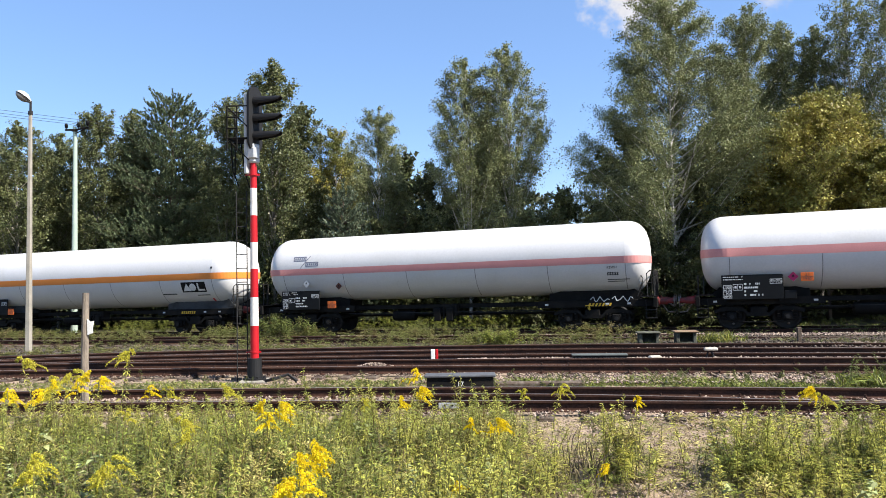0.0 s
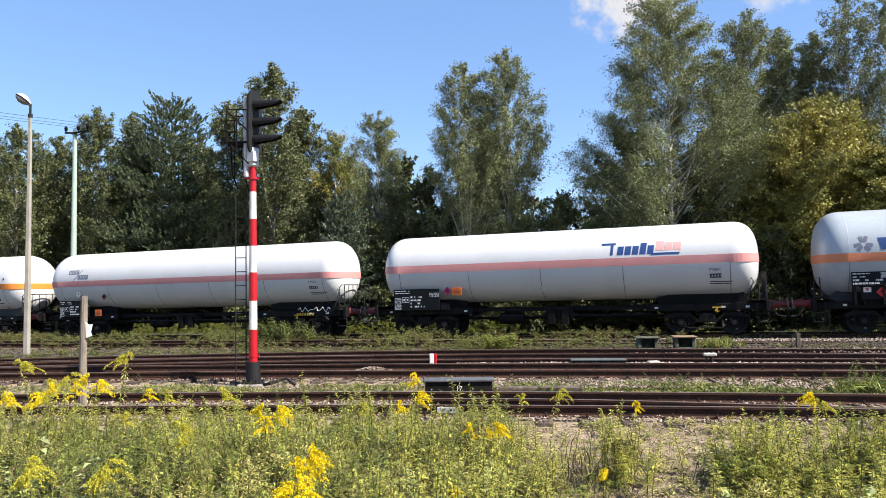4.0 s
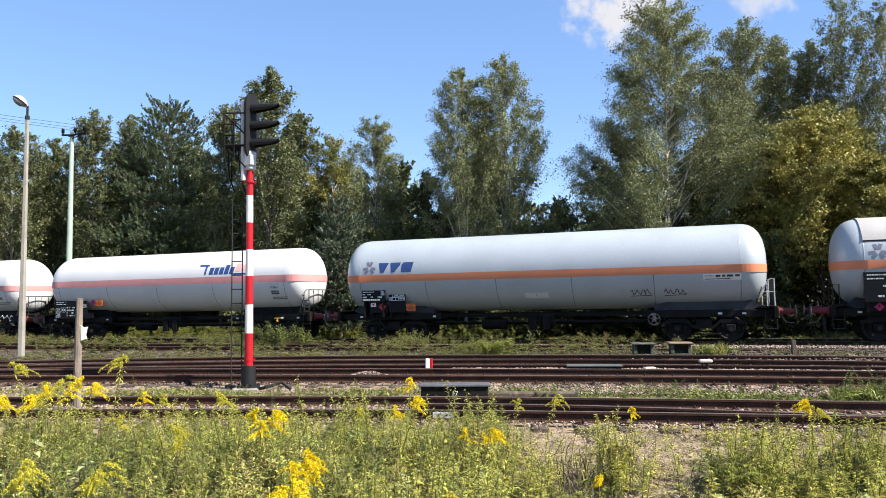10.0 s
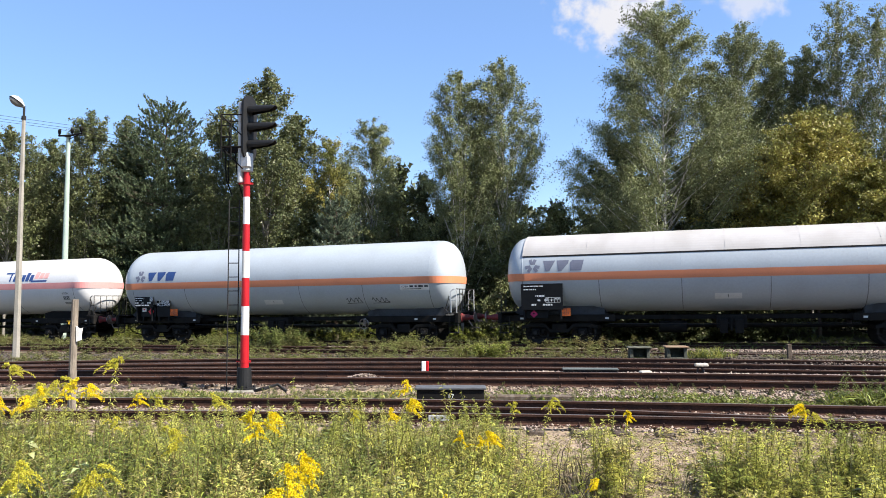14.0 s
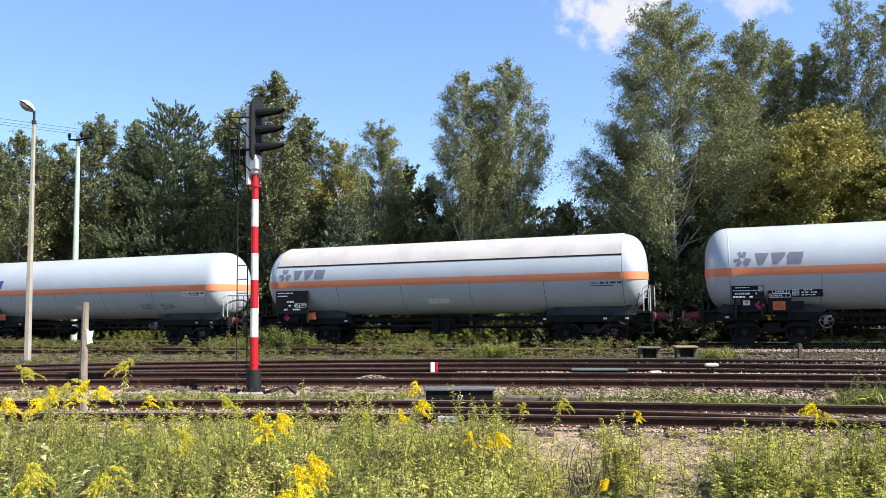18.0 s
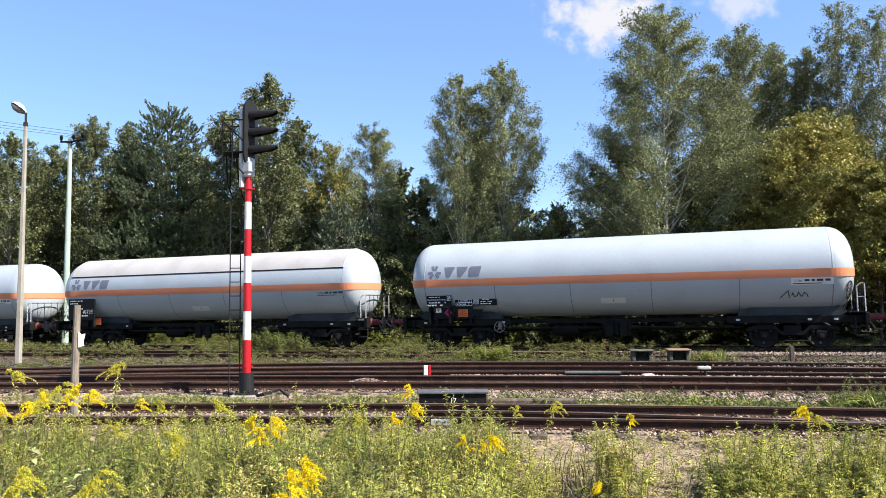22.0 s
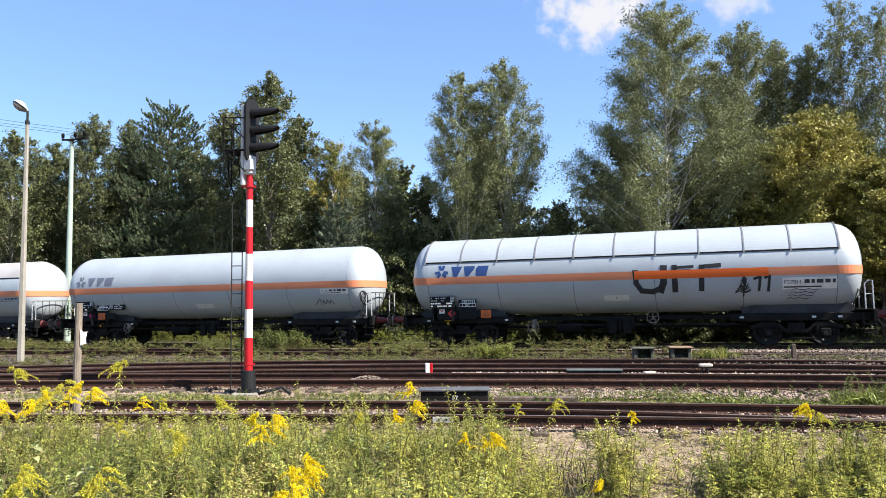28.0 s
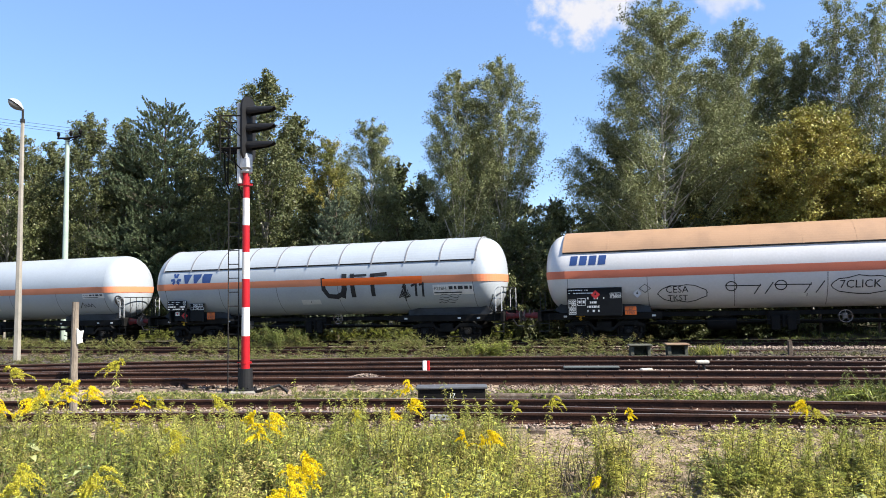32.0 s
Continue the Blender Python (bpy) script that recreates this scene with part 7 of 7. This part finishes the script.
rr = random.Random(17)
FULL = [goldenrod(i, (0.62, 0.76, 0.52)[i], M_GOLD, "goldenrod in yellow bloom on a leafy stalk", "yellow flower plume") for i in range(3)]
YOUNG = [goldenrod(5 + i, (0.75, 0.5)[i], M_BUDS, "goldenrod in pale yellow-green bud", "pale yellow-green budding plume") for i in range(2)]
for kinds, places in ((FULL, BLOOM), (YOUNG, BUDS)):
    for k, (x, y, h) in enumerate(places):
        m = pose(x, y, put_on_ground(x, y) - 0.01, rr.uniform(-4, 4), rr.uniform(-4, 4), rr.uniform(0, 360))
        o = kinds[k % len(kinds)]
        if k >= len(kinds):
            o = copy_thing(o, m)
        o.matrix_basis = m @ Matrix.Diagonal((h, h, h * 1.1, 1))


def field(x0, x1, y0, y1):
    def place(n, rng):
        x, y = rng.uniform(x0, x1, n), rng.uniform(y0, y1, n)
        k = 0.55 + 0.45 * np.sin(x * 2.1 + 1.3 * np.sin(y * 1.7)) * np.sin(y * 1.9 + x * 0.4)
        return x, y, np.clip(k, 0.15, 1.0)
    return place


def beside(c, lo, hi, x0, x1):
    def place(n, rng):
        x = rng.uniform(x0, x1, n)
        y = rail_y(c, x) + rng.uniform(lo, hi, n)
        k = 0.5 + 0.5 * np.sin(x * 1.7 + 2 * np.sin(x * 0.63)) * np.sin(y * 2.3 + x)
        s = ~((np.abs(x - 0.2) < 0.8) & (y > 13.2) & (y < 14.6))          # kept clear round the track box
        return x[s], y[s], np.clip(k[s], 0.12, 1.0)
    return place


def mid_strip(x0, x1):
    """From behind the fourth track up to the train's."""
    def place(n, rng):
        x = rng.uniform(x0, x1, n)
        a = rail_y(TRACKS["fourth"][0], x) + 2.0
        b = NEAR - (x / COSA) * SINA * 0.99 + 0.1
        y = a + (np.maximum(b - a, 0.3)) * rng.uniform(0, 1, n)
        k = 0.42 + 0.75 * np.sin(x * 1.1 + 2 * np.sin(x * 0.37)) * np.sin(y * 1.4 + x) + 0.35 * np.sin(x * 3.1 + y) * np.sin(y * 2.7) - 0.35 * smooth(5.0, 9.0, x)
        s = k > 0.3
        s = s | (rng.uniform(0, 1, n) < 0.12)
        return x[s], y[s], np.clip(k[s], 0.15, 1.0)
    return place


def by_train(lo, hi, q0, q1):
    def place(n, rng):
        q, o = rng.uniform(q0, q1, n), rng.uniform(lo, hi, n)
        x = q * COSA + (1.5 + o) * SINA
        y = NEAR - q * SINA + (1.5 + o) * COSA
        k = 0.55 + 0.45 * np.sin(q * 1.1 + 2 * np.sin(q * 0.37)) * np.sin(o * 1.4 + q)
        return x, y, np.clip(k, 0.15, 1.0)
    return place


blades("dry_grass", 1900, field(-9, 1.2, 3.8, 11.0), 0.42, "dry straw-coloured grass among the weeds", [M_STRAW, M_GRASS], 9, 0.009, 0.5, 1)
blades("grass_tufts", 2800, beside(TRACKS["near"][0], 1.9, 4.2, -10, 12), 0.30, "short green grass between the first two tracks", [M_GRASS, M_WEEDM, M_WEEDD, M_STRAW], 10, 0.018, 0.9, 2)
blades("dry_grass", 520, beside(TRACKS["near"][0], 2.0, 4.4, -10, -0.8), 0.20, "dry trampled grass between the first two tracks", [M_DRYWEED, M_STRAW, M_WEEDD], 9, 0.014, 1.1, 89)
blades("grass_tufts", 500, beside(TRACKS["near"][0], 0.1, 1.4, -9, 0), 0.16, "sparse grass between the near rails", [M_GRASS, M_STRAW], 8, 0.012, 0.6, 3)
blades("grass_tufts", 500, beside(TRACKS["third"][0], 0.1, 1.4, -12, -5), 0.25, "dry grass between the junction rails", [M_STRAW], 9, 0.014, 0.6, 4)
blades("tall_grass", 4200, mid_strip(-26, 15), 0.30, "tall weeds and grass before the train's track", [M_GRASS, M_WEEDD, M_DRYWEED, M_DRYWEED], 9, 0.016, 0.7, 5)
blades("tall_grass", 1800, by_train(-1.2, 7.0, -35, 22), 0.5, "dim grass under and behind the train", [M_GRASS, M_WEEDD], 9, 0.024, 0.5, 6)
rng = np.random.default_rng(23)


def before_train(n, q0, q1, lo, hi, h0, h1):
    out = []
    while len(out) < n:
        q, o = rng.uniform(q0, q1), rng.uniform(lo, hi)
        d = noise.noise(Vector((q * 0.55, o * 0.7, 8.3)))
        if d < 0.14 and rng.random() < 0.92:
            continue
        p = train_point(q, o)
        if abs(p.x - 6.7) < 1.1 and p.y < 23.5:               # kept clear round the cable boxes
            continue
        out.append((p.x, p.y, rng.uniform(h0, h1) * (0.8 + d)))
    return out


scatter("wild_plants", WEEDS_FAR, before_train(1350, -30, 9, -6.8, -1.5, 0.14, 0.55), "leafy weeds growing along the train's track", [M_STEM, M_BUSHWEED, M_GOLD])
mx, my, mk = beside(TRACKS["fourth"][0], 1.68, 3.6, -19, 2)(520, rng)
scatter("wild_plants", WEEDS_FAR, [(x, y, 0.10 + 0.26 * k * rng.uniform(0.6, 1.2)) for x, y, k in zip(mx, my, mk)], "green weeds right behind the outermost junction rail", [M_STEM, M_BUSHWEED, M_GOLD])
mx, my, mk = mid_strip(-19, 5)(900, rng)
scatter("wild_plants", WEEDS_FAR, [(x, y, 0.12 + 0.30 * k * rng.uniform(0.6, 1.2)) for x, y, k in zip(mx, my, mk)], "low green and dry weeds behind the junction tracks", [M_STEM, M_BUSHWEED, M_GOLD])
scatter("wild_plants", WEEDS_FAR, before_train(90, -9.5, -4.5, -5.2, -2.8, 0.65, 1.0), "tall clump of green weeds beside the train's track", [M_STEM, M_WEEDD, M_GOLD])
scatter("wild_plants", WEEDS, [(8.25 + rng.normal(0, 0.35), 14.1 + rng.normal(0, 0.25), rng.uniform(0.3, 0.62)) for _ in range(26)] + [(rng.uniform(-9, 10), 14.6 + rng.normal(0, 0.7), rng.uniform(0.12, 0.3)) for _ in range(260)], "small green weeds between the tracks", [M_STEM, M_WEEDD, M_GOLD])
scatter("wild_plants", WEEDS_FAR, [(p.x, p.y, rng.uniform(0.25, 0.8)) for p in (train_point(rng.uniform(-22, 2), 1.7 + 3.6 * rng.uniform(0, 1) ** 1.3) for _ in range(520))], "green weeds between the train's track and the wood", [M_STEM, M_WEEDM, M_GOLD])
scatter("wild_plants", WEEDS_FAR, [(1.45 + rng.normal(0, 0.42), 23.2 + rng.normal(0, 0.25), rng.uniform(0.35, 0.72)) for _ in range(60)], "bright green bushy weeds beside the overgrown track", [M_STEM, M_WEEDM, M_GOLD])
blades("grass_tufts", 60, lambda n, rng: (rng.normal(8.25, 0.35, n), rng.normal(23.0, 0.15, n), rng.uniform(0.6, 1.2, n)), 0.55, "bright green grass clump beside the cable box", [M_WEED, M_GRASS], 14, 0.018, 0.4, 49)
blades("grass_tufts", 700, beside(TRACKS["fourth"][0], 1.75, 2.5, 4, 14), 0.22, "pale grass along the outermost rail", [M_STRAW, M_GRASS], 8, 0.014, 0.6, 59)
blades("grass_tufts", 850, beside(TRACKS["near"][0], 2.2, 3.8, 1.2, 9.8), 0.30, "dark green grass patches between the first two tracks", [M_WEEDM, M_GRASS, M_WEEDM], 13, 0.030, 1.1, 79)
blades("grass_tufts", 60, lambda n, rng: (rng.normal(8.1, 0.45, n), rng.normal(14.0, 0.2, n), rng.uniform(0.6, 1.2, n)), 0.50, "lush green grass clump between the first two tracks", [M_WEEDM, M_GRASS], 14, 0.026, 0.7, 99)
# ---------------------------------------------------------------- cloud
def cloud_mesh(sx, sz, m):
    """A gently domed bank of vapour, very far off."""
    g = Geo()
    n = 12
    for i in range(n + 1):
        for j in range(n + 1):
            u, v = 2 * i / n - 1, 2 * j / n - 1
            g.v.append((u * sx * 1.5, 40 * (u * u + v * v), v * sz * 1.5))
    g.f = [(i * (n + 1) + j, (i + 1) * (n + 1) + j, (i + 1) * (n + 1) + j + 1, i * (n + 1) + j + 1) for i in range(n) for j in range(n)]
    g.k = [0] * len(g.f)
    return mesh_of("cloud", g, m, True)


clouds = []
for (x, z, sx, sz, thick, lab) in ((548.0, 790.0, 205.0, 120.0, 1.0, "small white fair-weather cloud above the trees"), (930.0, 830.0, 135.0, 75.0, 0.7, "thin wisp of white cloud")):
    o = tagged(new("cloud", cloud_mesh(sx, sz, vapour("vapour", sx, sz, thick))), lab, "cloud", kind="structure")
    clouds.append((o, x, z))


# ---------------------------------------------------------------- what moves
def motions():
    ts = [t for t, s in TRAVEL]
    ss = [s for t, s in TRAVEL]
    for w, at in WAGONS:
        walk(w, [(t, Matrix.Translation(train_point(at - s)) @ pose(0, 0, 0, 0, -math.degrees(GRADE), -math.degrees(AL))) for t, s in TRAVEL])
    steps = [0.2 * i for i in range(161)]
    turn = [math.degrees(float(np.interp(t, ts, ss)) / 0.46) for t in steps]
    for ws, wx in ROLLING:
        walk(ws, [(t, pose(wx, 0, 0.46, 0, -a, 0)) for t, a in zip(steps, turn)])
    for o, x, z in clouds:
        walk(o, [(0.0, pose(x, 2000, z)), (32.0, pose(x - 118, 2000, z + 14))])


motions()
